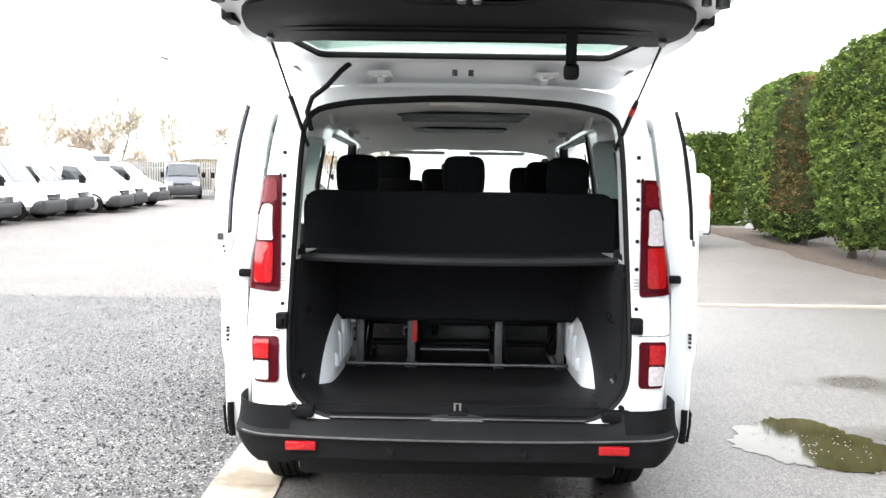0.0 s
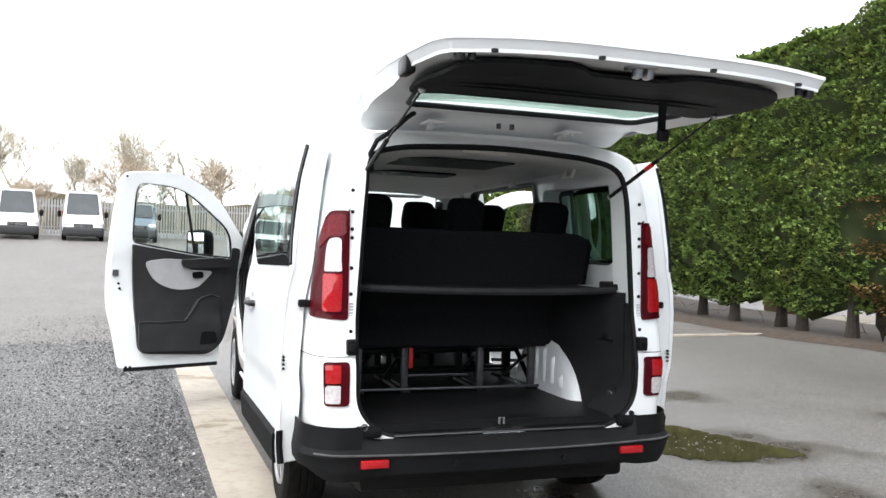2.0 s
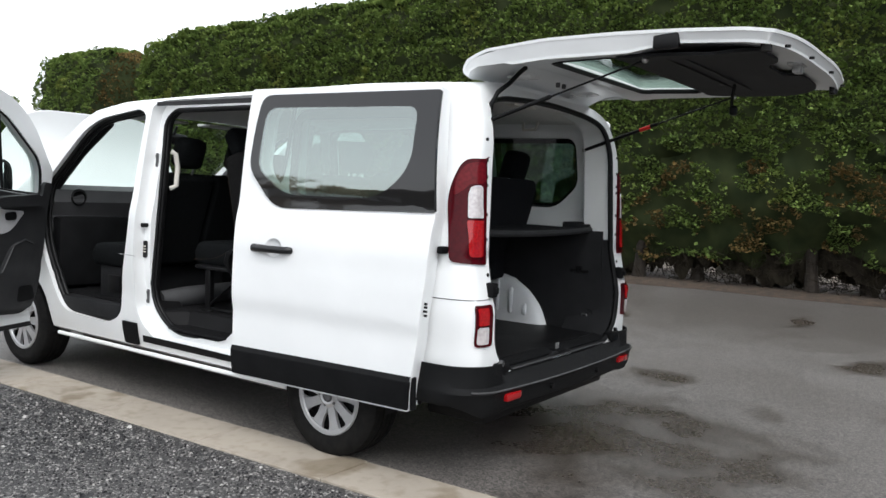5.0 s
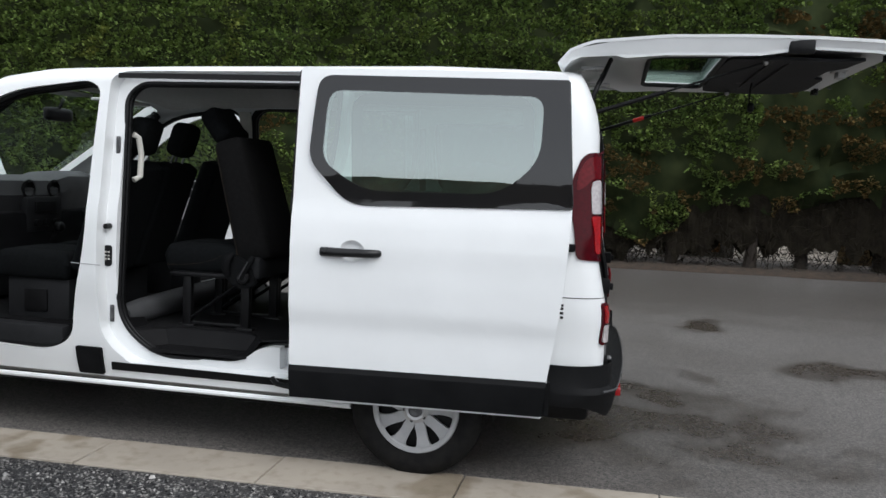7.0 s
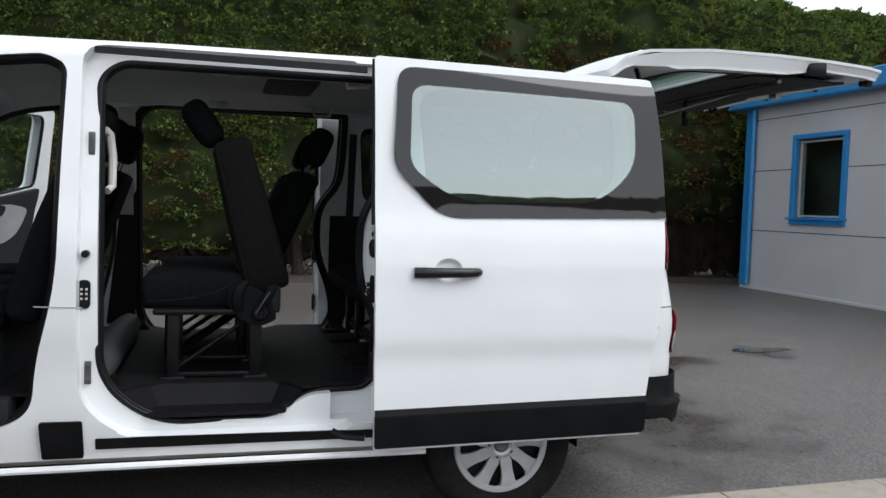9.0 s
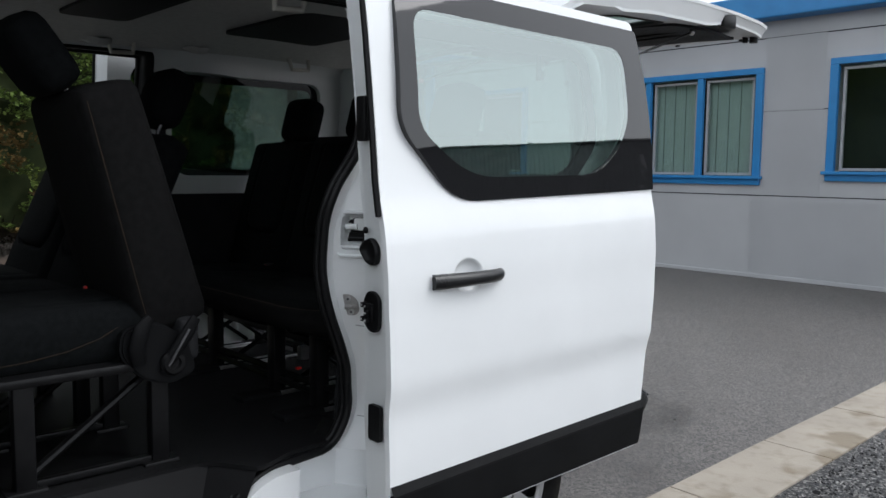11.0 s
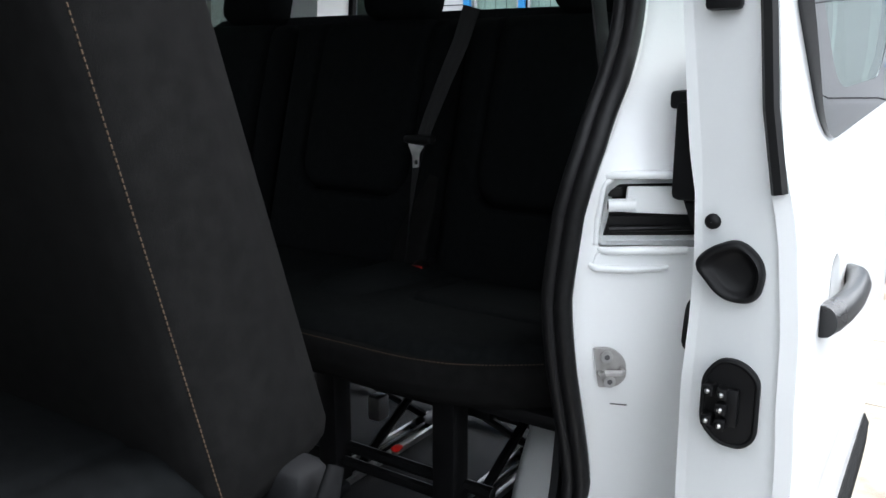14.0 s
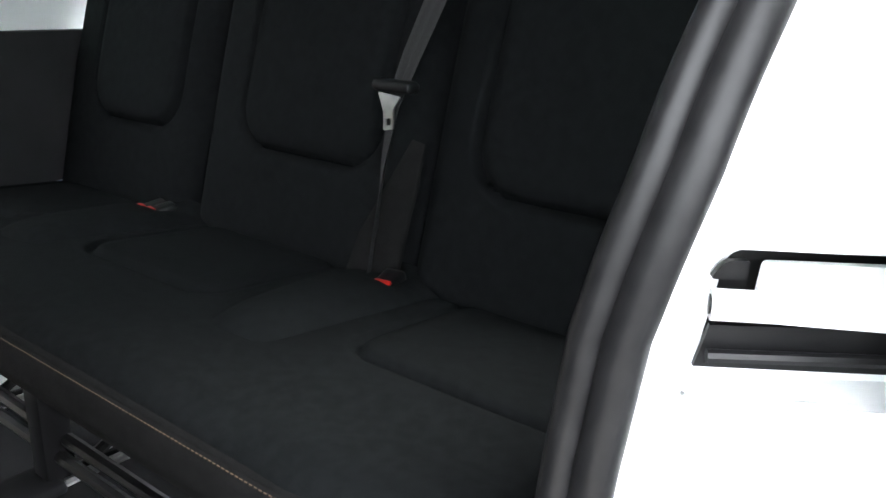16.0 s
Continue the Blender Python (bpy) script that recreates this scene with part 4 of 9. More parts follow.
for s in (-1, 1):
    lamp = part("tail_lamp", lamp_patch(rounded([(0.775, 1.08, 0.02), (0.985, 1.095, 0.03), (0.985, 1.43, 0.16), (0.89, 1.585, 0.08), (0.775, 1.585, 0.02)], 8), s, 0.012), DARK_RED_LENS, van, "tall red tail lamp with clear centre")
    part("brake_lens", lamp_patch(rounded([(0.808, 1.118, 0.02), (0.888, 1.12, 0.02), (0.888, 1.292, 0.01), (0.806, 1.292, 0.01)]), s, 0.018, 0.01), RED_LENS, lamp, "bright red brake lens")
    part("indicator_lens", lamp_patch(rounded([(0.808, 1.303, 0.01), (0.882, 1.303, 0.01), (0.876, 1.42, 0.04), (0.858, 1.455, 0.03), (0.808, 1.46, 0.02)]), s, 0.018, 0.01), CLEAR_LENS, lamp, "clear indicator lens")
    part("top_lens", lamp_patch(rounded([(0.79, 1.468, 0.02), (0.865, 1.465, 0.02), (0.90, 1.43, 0.02), (0.955, 1.40, 0.06), (0.93, 1.50, 0.08), (0.875, 1.565, 0.06), (0.79, 1.57, 0.02)]), s, 0.016, 0.008), TOP_LENS, lamp, "deep red upper lens")
    lamp = part("lower_lamp", lamp_patch(rounded([(0.770, 0.695, 0.02), (0.882, 0.695, 0.02), (0.888, 0.895, 0.02), (0.770, 0.895, 0.02)]), s, 0.010), DARK_RED_LENS, van, "square fog and reversing lamp")
    part("fog_lens", lamp_patch(rounded([(0.812, 0.800, 0.005), (0.875, 0.800, 0.005), (0.878, 0.882, 0.01), (0.812, 0.882, 0.005)]), s, 0.016, 0.01), RED_LENS, lamp, "red fog lens")
    part("reversing_lens", lamp_patch(rounded([(0.812, 0.708, 0.01), (0.873, 0.708, 0.015), (0.873, 0.79, 0.01), (0.812, 0.79, 0.01)]), s, 0.016, 0.01), CLEAR_LENS, lamp, "clear reversing lens")
    bm = bmesh.new()
    for k in range(9):
        box(s * 0.750, s * 0.770, 0.117 + rear_lean(1.1), 0.135 + rear_lean(1.1), 1.04 + 0.014 * k, 1.047 + 0.014 * k, bm=bm)
    part("air_vent", bm, GREY_INSERT, van, "small slotted air vent")
    bm = box(s * 0.735, s * 0.785, 0.09, 0.15, 0.925, 0.995, 0.008)
    box(s * 0.752, s * 0.775, 0.075, 0.1, 0.945, 0.975, 0.004, bm)
    part("tailgate_guide", bm, BLACK_PLASTIC, van, "black tailgate guide block")
    for z in (1.68, 1.46, 1.2, 1.32, 1.50, 1.58, 1.03):
        part("body_plug", cyl((s * 0.762, 0.135 + rear_lean(z), z), (s * 0.762, 0.116 + rear_lean(z), z), 0.009, 10), RUBBER, van)
    part("corner_joint", patch([(0.77, 0.914), (1.15, 0.914), (1.15, 0.918), (0.77, 0.918)], [], lambda u, v: Vector((s * corner(u, v, 0.001)[0], corner(u, v, 0.001)[1], v)), 0.002, 0.05, 0.02), BLACK_STEEL, van)


# wheels
def build_wheel(x, y, s):
    wheel = part("wheel", cyl((-0.06, 0, 0), (0.10, 0, 0), 0.19, 24), BLACK_STEEL, van, "steel wheel with silver ten-spoke trim", m=Matrix.Translation((x, y, 0.325)) @ Matrix.Rotation(0 if s < 0 else math.pi, 4, "Z"))
    prof = [(0.205, 0.085), (0.215, 0.10), (0.26, 0.112), (0.30, 0.108), (0.322, 0.09), (0.3275, 0.06), (0.3275, -0.06), (0.322, -0.09), (0.30, -0.108), (0.26, -0.112), (0.215, -0.10), (0.205, -0.085)]
    grooves = [(r, h) for k in range(3) for r, h in ((0.3275, 0.036 - 0.036 * k), (0.320, 0.034 - 0.036 * k), (0.320, 0.026 - 0.036 * k), (0.3275, 0.024 - 0.036 * k))]
    prof = prof[:6] + grooves + prof[6:]
    bm = lathe([(r, -h) for r, h in prof], "x", 48)
    part("tyre", bm, TYRE, wheel, "black road tyre")
    # trim: rim ring, ten spokes, hub cap
    bm = lathe([(0.213, -0.100), (0.208, -0.108), (0.190, -0.106), (0.184, -0.098), (0.196, -0.085)], "x", 48)
    lathe([(0.070, -0.098), (0.045, -0.112), (0.034, -0.106), (0.0005, -0.104), (0.0005, -0.085), (0.07, -0.08)], "x", 32, bm)
    for k in range(9):
        a0 = 2 * math.pi * k / 9 + 0.2
        pts = [(0.055, 0.345), (0.085, 0.31), (0.11, 0.225), (0.14, 0.185), (0.172, 0.185), (0.188, 0.215), (0.20, 0.27)]
        front, back = [], []
        for sg in (1, -1):
            for r, w in (pts if sg > 0 else pts[::-1]):
                a = a0 + sg * w + 0.10 * (r - 0.06) / 0.14
                dz = -0.103 + 0.012 * (r / 0.2) ** 2 if r < 0.19 else -0.104
                front.append(bm.verts.new((dz, r * math.cos(a), r * math.sin(a))))
                back.append(bm.verts.new((dz + 0.018, r * math.cos(a), r * math.sin(a))))
        n = len(front)
        bm.faces.new(front)
        for i in range(n):
            bm.faces.new((front[i], front[(i + 1) % n], back[(i + 1) % n], back[i]))
    part("wheel_trim", bm, WHEEL_SILVER, wheel, "silver multi-spoke wheel trim", smooth=30)
    part("hub_cap", lathe([(0.034, -0.1065), (0.033, -0.110), (0.026, -0.112), (0.020, -0.109), (0.0005, -0.109)], "x", 24, closed=False), GREY_STEEL, wheel, "dull hub cap", smooth=60)
    for k in range(5):
        a = 2 * math.pi * k / 5
        part("wheel_bolt", cyl((-0.09, 0.055 * math.cos(a), 0.055 * math.sin(a)), (-0.108, 0.055 * math.cos(a), 0.055 * math.sin(a)), 0.008, 8), GREY_STEEL, wheel)


for s in (-1, 1):
    for y in (0.968, 4.066):
        build_wheel(s * 0.855, y, s)

# underside
part("underbody", box(-0.80, 0.80, 1.45, 3.55, 0.225, 0.31, 0.03), RUBBER, van, "dark underbody and tank")
part("underbody_tail", box(-0.70, 0.70, 0.16, 0.52, 0.27, 0.40, 0.03), RUBBER, van)
part("underbody_nose", box(-0.62, 0.62, 3.55, 4.85, 0.215, 0.40, 0.03), RUBBER, van)
part("rear_axle", cyl((-0.72, 0.968, 0.33), (0.72, 0.968, 0.33), 0.045, 12), BLACK_STEEL, van, "black rear axle beam")
part("exhaust", tube([(0.35, 2.6, 0.24), (0.38, 1.6, 0.24), (0.42, 0.9, 0.25), (0.5, 0.35, 0.25)], 0.03, 10), GREY_STEEL, van, "grey exhaust pipe")

# sliding doors, run back along the sides
DOOR = rounded([(0.285, 1.0, 0.2), (0.31, 0.80, 0.2), (0.345, 0.55, 0.05), (0.362, 0.372, 0.01), (1.555, 0.362, 0.01), (1.568, 1.0, 0.3), (1.575, 1.935, 0.02), (0.325, 1.93, 0.03), (0.272, 1.32, 0.05)], 4)
WIN_OUT = rounded([(0.318, 1.898, 0.01), (1.48, 1.90, 0.07), (1.50, 1.50, 0.06), (1.30, 1.295, 0.09), (0.272, 1.322, 0.01)])
WIN_IN = rounded([(0.425, 1.82, 0.07), (1.425, 1.83, 0.07), (1.435, 1.50, 0.06), (1.24, 1.365, 0.13), (0.60, 1.375, 0.12), (0.425, 1.53, 0.10)])


CUP = [(1.268 + 0.062 * math.cos(2 * math.pi * k / 32), 1.085 + 0.052 * math.sin(2 * math.pi * k / 32)) for k in range(32)]


def door_x(y, z, extra=0.0):
    return side(z) + 0.082 + 0.03 * max(0.0, (1.0 - z) / 0.63) + 0.02 * max(0.0, (z - 1.35) / 0.55) + 0.042 * max(0.0, (y - 0.3) / 1.27) + extra


def door_inner(u, v):
    """Inner face of the door: upright along its leading edge while the outer skin bulges."""
    near = min(1.0, max(0.0, (u - 1.30) / 0.22))
    return door_x(u, v) - 0.097 - near * float(np.interp(v, [0.36, 0.9, 1.05, 1.28], [0.020, 0.034, 0.026, 0.0]))


def slab(s, extra):
    return lambda u, v: Vector((s * door_x(u, v, extra), u, v))


def dome(s, extra):
    """The side glass: upright at its foot, curving in towards the roof."""
    return lambda u, v: Vector((s * door_x(u, v, extra + 0.016 * math.sin(math.pi * min(1.0, max(0.0, (v - 1.295) / 0.605)))), u, v))


for s in (-1, 1):
    hole = inset(WIN_IN, -0.012)
    door = part("sliding_door", patch(DOOR, [hole, CUP], slab(s, 0.0), 0.02, 0.035, 0.18), PAINT, van, "white sliding side door run back to the tail", smooth=40)
    inner_hole = inset(WIN_IN, -0.03)
    part("door_inner_panel", patch(inset(DOOR, 0.02), [inner_hole], lambda u, v: Vector((s * (door_inner(u, v) + 0.007), u, v)), 0.02, 0.08), INNER_PAINT, door, "white inner door frame")
    # closed rim between the two skins
    bm = bmesh.new()
    edge2 = inset(DOOR, 0.02)
    a = [bm.verts.new((s * door_x(u, v, -0.012), u, v)) for u, v in inset(DOOR, 0.004)]
    b = [bm.verts.new((s * door_inner(u, v), u, v)) for u, v in edge2]
    for i in range(len(a)):
        j = (i + 1) % len(a)
        bm.faces.new((a[i], a[j], b[j], b[i]))
    part("door_rim", bm, INNER_PAINT, door)
    part("window_border", patch(WIN_OUT, [WIN_IN], dome(s, 0.006), 0.018, 0.03, 0.18), FRIT, door, "black-edged bonded side window")
    pane = part("window_pane", patch(inset(WIN_IN, -0.002), [], dome(s, 0.005), 0.0, 0.03, 0.18), PANE_DARK, door, "green-tinted glass")
    pane.visible_shadow = False
    low = rounded([(0.347, 0.521, 0.002), (0.360, 0.384, 0.006), (1.552, 0.375, 0.006), (1.5565, 0.506, 0.002)])
    part("door_cladding", patch(low, [], slab(s, 0.014), 0.014, 0.05), BLACK_PLASTIC, door, "black plastic lower cladding")
    # sloping top edge of the cladding
    bm = bmesh.new()
    rows = []
    for k in range(25):
        u = 0.346 + 1.211 * k / 24
        top = 0.545 - 0.015 * k / 24
        rows.append([bm.verts.new(slab(s, e)(u, top + d)) for e, d in ((0.0145, -0.030), (0.0145, -0.023), (0.003, 0.0), (-0.002, 0.0))])
    for A, B in zip(rows, rows[1:]):
        for i in range(3):
            bm.faces.new((A[i], A[i + 1], B[i + 1], B[i]))
    part("cladding_edge", bm, BUMPER_PLASTIC, door, smooth=20)
    # black end caps of the cladding and the window at the door's rear edge
    part("cladding_end", tube([slab(s, -0.02)(0.350, z) + Vector((0, -0.002 - 0.006 * (z - 0.37), 0)) for z in np.linspace(0.385, 0.54, 6)], 0.016, 8), BLACK_PLASTIC, door)
    part("window_end", tube([dome(s, -0.004)(0.322 - (1.898 - z) * 0.08, z) for z in np.linspace(1.335, 1.888, 12)], 0.008, 8), FRIT, door)
    # handle in its dished cup
    bm = bmesh.new()
    rows = []
    for k, d in ((1.0, 0.0006), (0.94, -0.0005), (0.86, -0.006), (0.72, -0.014), (0.5, -0.0185), (0.2, -0.0195)):
        rows.append([bm.verts.new(slab(s, d)(1.268 + (u - 1.268) * k, 1.085 + (v - 1.085) * k)) for u, v in CUP])
    for A, B in zip(rows, rows[1:]):
        for i in range(len(CUP)):
            bm.faces.new((A[i - 1], A[i], B[i], B[i - 1]))
    bm.faces.new(rows[-1])
    part("handle_cup", bm, PAINT, door, "white dished recess behind the handle", smooth=80)
    line = [(1.412, 0.004), (1.385, 0.010), (1.34, 0.018), (1.28, 0.024), (1.20, 0.024), (1.16, 0.018), (1.142, 0.006), (1.136, -0.004)]
    bm = tube([(s * door_x(y, 1.079, o), y, 1.077 + 0.004 * (1.41 - y) / 0.28) for y, o in line], [0.019, 0.0195, 0.0185, 0.0175, 0.017, 0.0165, 0.0155, 0.013], 14, up=(0, 0, 1), flat=1.15)
    part("door_handle", bm, HANDLE, door, "black pull handle", smooth=80)
    # leading edge: cone seat, connector, roller, buffers
    def edge_pt(z, out=0.0, back=0.0):
        return Vector((s * door_x(1.56, z, -0.052 + out), 1.562 + back, z))
    # teardrop rubber cup with a deep hollow
    tear = rounded([(-0.037, 0.012, 0.03), (-0.030, -0.036, 0.03), (0.012, -0.037, 0.035), (0.049, 0.004, 0.016), (0.034, 0.024, 0.02), (-0.004, 0.042, 0.04)], 7)
    bm = bmesh.new()
    rows = [[bm.verts.new((-s * ((u + c) * k - c), d, v * k)) for u, v in tear] for k, d, c in ((1.0, 0.0, 0), (1.0, 0.007, 0), (0.95, 0.013, 0), (0.86, 0.0155, 0.002), (0.77, 0.013, 0.004), (0.68, 0.007, 0.007), (0.60, 0.0035, 0.010), (0.30, 0.0025, 0.012))]
    for A, B in zip(rows, rows[1:]):
        for k in range(len(tear)):
            bm.faces.new((A[k], A[k - 1], B[k - 1], B[k]))
    bm.faces.new(rows[-1])
    part("edge_cone", bm, RUBBER, door, "black rubber teardrop cup", smooth=80, m=Matrix.Translation(edge_pt(1.166, -0.018)))
    plate = rounded([(-0.033, -0.040, 0.010), (-0.018, -0.055, 0.010), (0.012, -0.055, 0.018), (0.034, -0.032, 0.012), (0.034, 0.030, 0.012), (0.016, 0.055, 0.012), (-0.012, 0.055, 0.018), (-0.033, 0.036, 0.012)])
    bm = prism([(-s * u, v) for u, v in plate], 0, 0.008, "y")
    cm = Matrix.Translation(edge_pt(1.004, -0.020))
    plug = part("edge_connector", bm, RUBBER, door, "black electrical connector", m=cm)
    part("connector_rim", tube([(-s * u * 0.94, 0.008, v * 0.96) for u, v in plate], 0.003, 8, closed=True), RUBBER, plug, smooth=80)
    part("connector_block", box(-s * 0.004, s * 0.012, 0.008, 0.018, -0.026, 0.022, 0.003), RUBBER, plug)
    for u, v in ((0.022, 0.018), (0.006, 0.016), (0.006, -0.003), (0.022, -0.020), (0.006, -0.023)):
        pin = part("connector_pin", box(-s * u - 0.0065, -s * u + 0.0065, 0.008, 0.026, v - 0.007, v + 0.007, 0.002), RUBBER, plug)
        bm = bmesh.new()
        bmesh.ops.create_icosphere(bm, subdivisions=2, radius=0.0034, matrix=Matrix.Translation((-s * u, 0.027, v)))
        part("pin_tip", bm, STEEL, pin, "bright pin tip")
    bm = prism(rounded([(-0.025, -0.05, 0.01), (0.025, -0.05, 0.01), (0.025, 0.05, 0.01), (-0.025, 0.05, 0.01)]), 0, 0.012, "y")
    part("edge_latch", bm, RUBBER, door, "black lower edge latch", m=Matrix.Translation(edge_pt(0.70)))
    part("edge_latch", box(-0.02, 0.02, 0.0, 0.02, -0.06, 0.06, 0.006), RUBBER, door, "black upper edge latch", m=Matrix.Translation(edge_pt(1.52)))
    q = edge_pt(1.222, -0.042)
    part("edge_screw", lathe([(0.0095, 0.0), (0.0092, 0.003), (0.007, 0.006), (0.003, 0.0072), (0.0004, 0.0074)], "y", 16, closed=False), RUBBER, door, smooth=80, m=Matrix.Translation(q))
    bm = box(*sorted((s * 0.931, s * 0.985)), 1.46, 1.52, 1.235, 1.358, 0.008)
    box(*sorted((s * 0.922, s * 0.975)), 1.455, 1.515, 1.348, 1.370, 0.005, bm)
    tube([(s * 0.955, 1.49, 1.236), (s * 0.962, 1.48, 1.205), (s * 0.985, 1.46, 1.185)], 0.016, 8, bm)
    part("roller_carriage", bm, BLACK_PLASTIC, door, "black roller carriage")
    part("edge_buffer", pillow(*sorted((s * 0.929, s * 0.985)), 1.395, 1.465, 1.010, 1.106, 0.034, 0.0), RUBBER, door, "black rubber door buffer")
    part("edge_seal", tube([(s * door_x(1.56, z, -0.01), 1.576, z) for z in np.linspace(1.262, 1.92, 8)], 0.009, 6), RUBBER, door, "black door edge seal")
    for k, (dz, dy) in enumerate(((0, 0), (0.02, 0.012), (-0.02, 0.014), (0.035, 0.004))):
        part("rear_edge_plug", cyl((s * door_x(0.3, 0.86, -0.03), 0.305 - dy * 0.3, 0.86 + dz), (s * door_x(0.3, 0.86, -0.03), 0.288, 0.86 + dz), 0.006, 8), RUBBER, door)

# front doors, swung wide open
def leaf(outline, holes, surf, thick, step=0.07):
    """A sheet of a front door, thickened towards the cabin side."""
    return patch(outline, holes, surf, thick, step, toward=(-5.0 * SIGN[0], -0.5, 1.2))


SIGN = [1]
FD_OUT = rounded([(0.0, 1.44, 0.03), (0.02, 0.92, 0.1), (0.17, 0.62, 0.15), (0.20, 0.37, 0.03), (1.01, 0.37, 0.04), (1.05, 0.62, 0.25), (1.11, 0.88, 0.2), (1.115, 1.36, 0.3), (1.06, 1.94, 0.1), (0.60, 1.975, 0.5), (0.28, 1.81, 0.4)])
FD_WIN = rounded([(0.955, 1.385, 0.05), (0.955, 1.86, 0.07), (0.58, 1.85, 0.35), (0.13, 1.50, 0.12), (0.10, 1.27, 0.03), (0.45, 1.30, 0.2)])
FD_TRIM = rounded([(0.96, 1.375, 0.02), (0.89, 0.50, 0.08), (0.30, 0.46, 0.08), (0.18, 0.55, 0.1), (0.06, 0.92, 0.12), (0.04, 1.36, 0.05), (0.12, 1.36, 0.03), (0.12, 1.265, 0.02), (0.45, 1.29, 0.2)])
FD_INSERT = rounded([(0.86, 1.235, 0.05), (0.78, 1.08, 0.12), (0.60, 1.0, 0.12), (0.40, 1.02, 0.06), (0.27, 1.16, 0.04), (0.50, 1.175, 0.1), (0.52, 1.255, 0.05), (0.70, 1.265, 0.1)])

for s in (-1, 1):
    SIGN[0] = s
    # local: hinge on the axis, u back from the hinge
    hinge = Matrix.Translation((s * 0.985, 3.845, 0)) @ Matrix.Rotation(radians(-68.5 if s < 0 else 68.5), 4, "Z")

    def fsurf(extra):
        return lambda u, v: Vector((s * (side(v) - 0.985 + extra), -u, v))
    fdoor = part("front_door", leaf(FD_OUT, [inset(FD_WIN, -0.01)], fsurf(0.0), 0.015, 0.07), PAINT, van, "white front door swung open with grey trim", smooth=40, m=hinge)
    part("door_inner_panel", leaf(inset(FD_OUT, 0.008), [FD_WIN], fsurf(-0.075), 0.02, 0.07), INNER_PAINT, fdoor, "white inner door frame")
    bm = bmesh.new()
    a = [bm.verts.new(fsurf(-0.008)(u, v)) for u, v in inset(FD_OUT, 0.003)]
    b = [bm.verts.new(fsurf(-0.09)(u, v)) for u, v in inset(FD_OUT, 0.009)]
    for i in range(len(a)):
        j = (i + 1) % len(a)
        bm.faces.new((a[i], a[j], b[j], b[i]))
    part("door_rim", bm, INNER_PAINT, fdoor)
    part("door_trim_panel", leaf(FD_TRIM, [], fsurf(-0.105), 0.025, 0.07), DOOR_TRIM, fdoor, "dark moulded door trim")
    part("trim_insert", leaf(FD_INSERT, [], fsurf(-0.128), 0.012, 0.05), GREY_INSERT, fdoor, "light grey door insert")
    part("window_seal", tube([fsurf(-0.085)(u, v) for u, v in FD_WIN], 0.011, 6, closed=True), RUBBER, fdoor, "black window seal")
    part("quarter_bar", tube([fsurf(-0.05)(0.545, 1.84), fsurf(-0.05)(0.41, 1.29)], 0.011, 6), RUBBER, fdoor, "black quarter light bar")
    pane = part("window_pane", leaf(FD_WIN, [], fsurf(-0.04), 0.0, 0.1), PANE, fdoor, "clear glass")
    pane.visible_shadow = False
    handle = leaf(rounded([(0.36, 1.105, 0.02), (0.45, 1.10, 0.02), (0.46, 1.15, 0.02), (0.37, 1.16, 0.02)]), [], fsurf(-0.142), 0.012, 0.03)
    part("inner_handle", handle, RUBBER, fdoor, "black inner door handle")
    part("switch_pod", leaf(rounded([(0.12, 1.20, 0.03), (0.55, 1.19, 0.05), (0.57, 1.26, 0.04), (0.2, 1.285, 0.04)]), [], fsurf(-0.15), 0.03, 0.03), DOOR_TRIM, fdoor, "dark armrest pod")
    part("pull_recess", leaf(rounded([(0.36, 1.205, 0.02), (0.52, 1.205, 0.02), (0.53, 1.24, 0.02), (0.37, 1.245, 0.02)]), [], fsurf(-0.154), 0.01, 0.03), RUBBER, fdoor)
    bm = leaf(rounded([(0.26, 0.50, 0.05), (0.90, 0.52, 0.05), (0.90, 0.76, 0.04), (0.52, 0.755, 0.05), (0.40, 0.95, 0.1), (0.24, 0.96, 0.1), (0.20, 0.7, 0.1)]), [], fsurf(-0.15), 0.02, 0.07)
    part("door_pocket", bm, DOOR_TRIM, fdoor, "dark door pocket")
    part("speaker_bezel", tube([fsurf(-0.155)(0.34 + 0.095 * math.cos(a), 0.80 + 0.115 * math.sin(a)) for a in np.linspace(0, math.pi * 1.2, 16)], 0.012, 6), DOOR_TRIM, fdoor)
    part("speaker_bezel", tube([fsurf(-0.158)(0.34 + 0.065 * math.cos(a), 0.79 + 0.08 * math.sin(a)) for a in np.linspace(-0.3, math.pi * 1.2, 16)], 0.009, 6), DOOR_TRIM, fdoor)
    part("pocket_lip", tube([fsurf(-0.172)(u, v) for u, v in ((0.90, 0.755), (0.70, 0.752), (0.52, 0.755), (0.46, 0.83), (0.40, 0.93), (0.30, 0.965), (0.23, 0.94))], 0.008, 6), DOOR_TRIM, fdoor)
    part("pocket_recess", leaf(rounded([(0.24, 0.56, 0.03), (0.40, 0.55, 0.03), (0.38, 0.66, 0.03), (0.26, 0.66, 0.03)]), [], fsurf(-0.172), 0.004, 0.05), RUBBER, fdoor)
    part("lower_seal", leaf([(0.22, 0.365), (1.0, 0.365), (1.0, 0.395), (0.22, 0.395)], [], fsurf(-0.098), 0.012, 0.03), RUBBER, fdoor, "black lower door seal")
    part("outer_cladding", leaf(rounded([(0.20, 0.375, 0.01), (1.005, 0.375, 0.02), (1.03, 0.52, 0.02), (0.19, 0.52, 0.01)]), [], fsurf(0.014), 0.012, 0.05), BLACK_PLASTIC, fdoor, "black lower cladding")
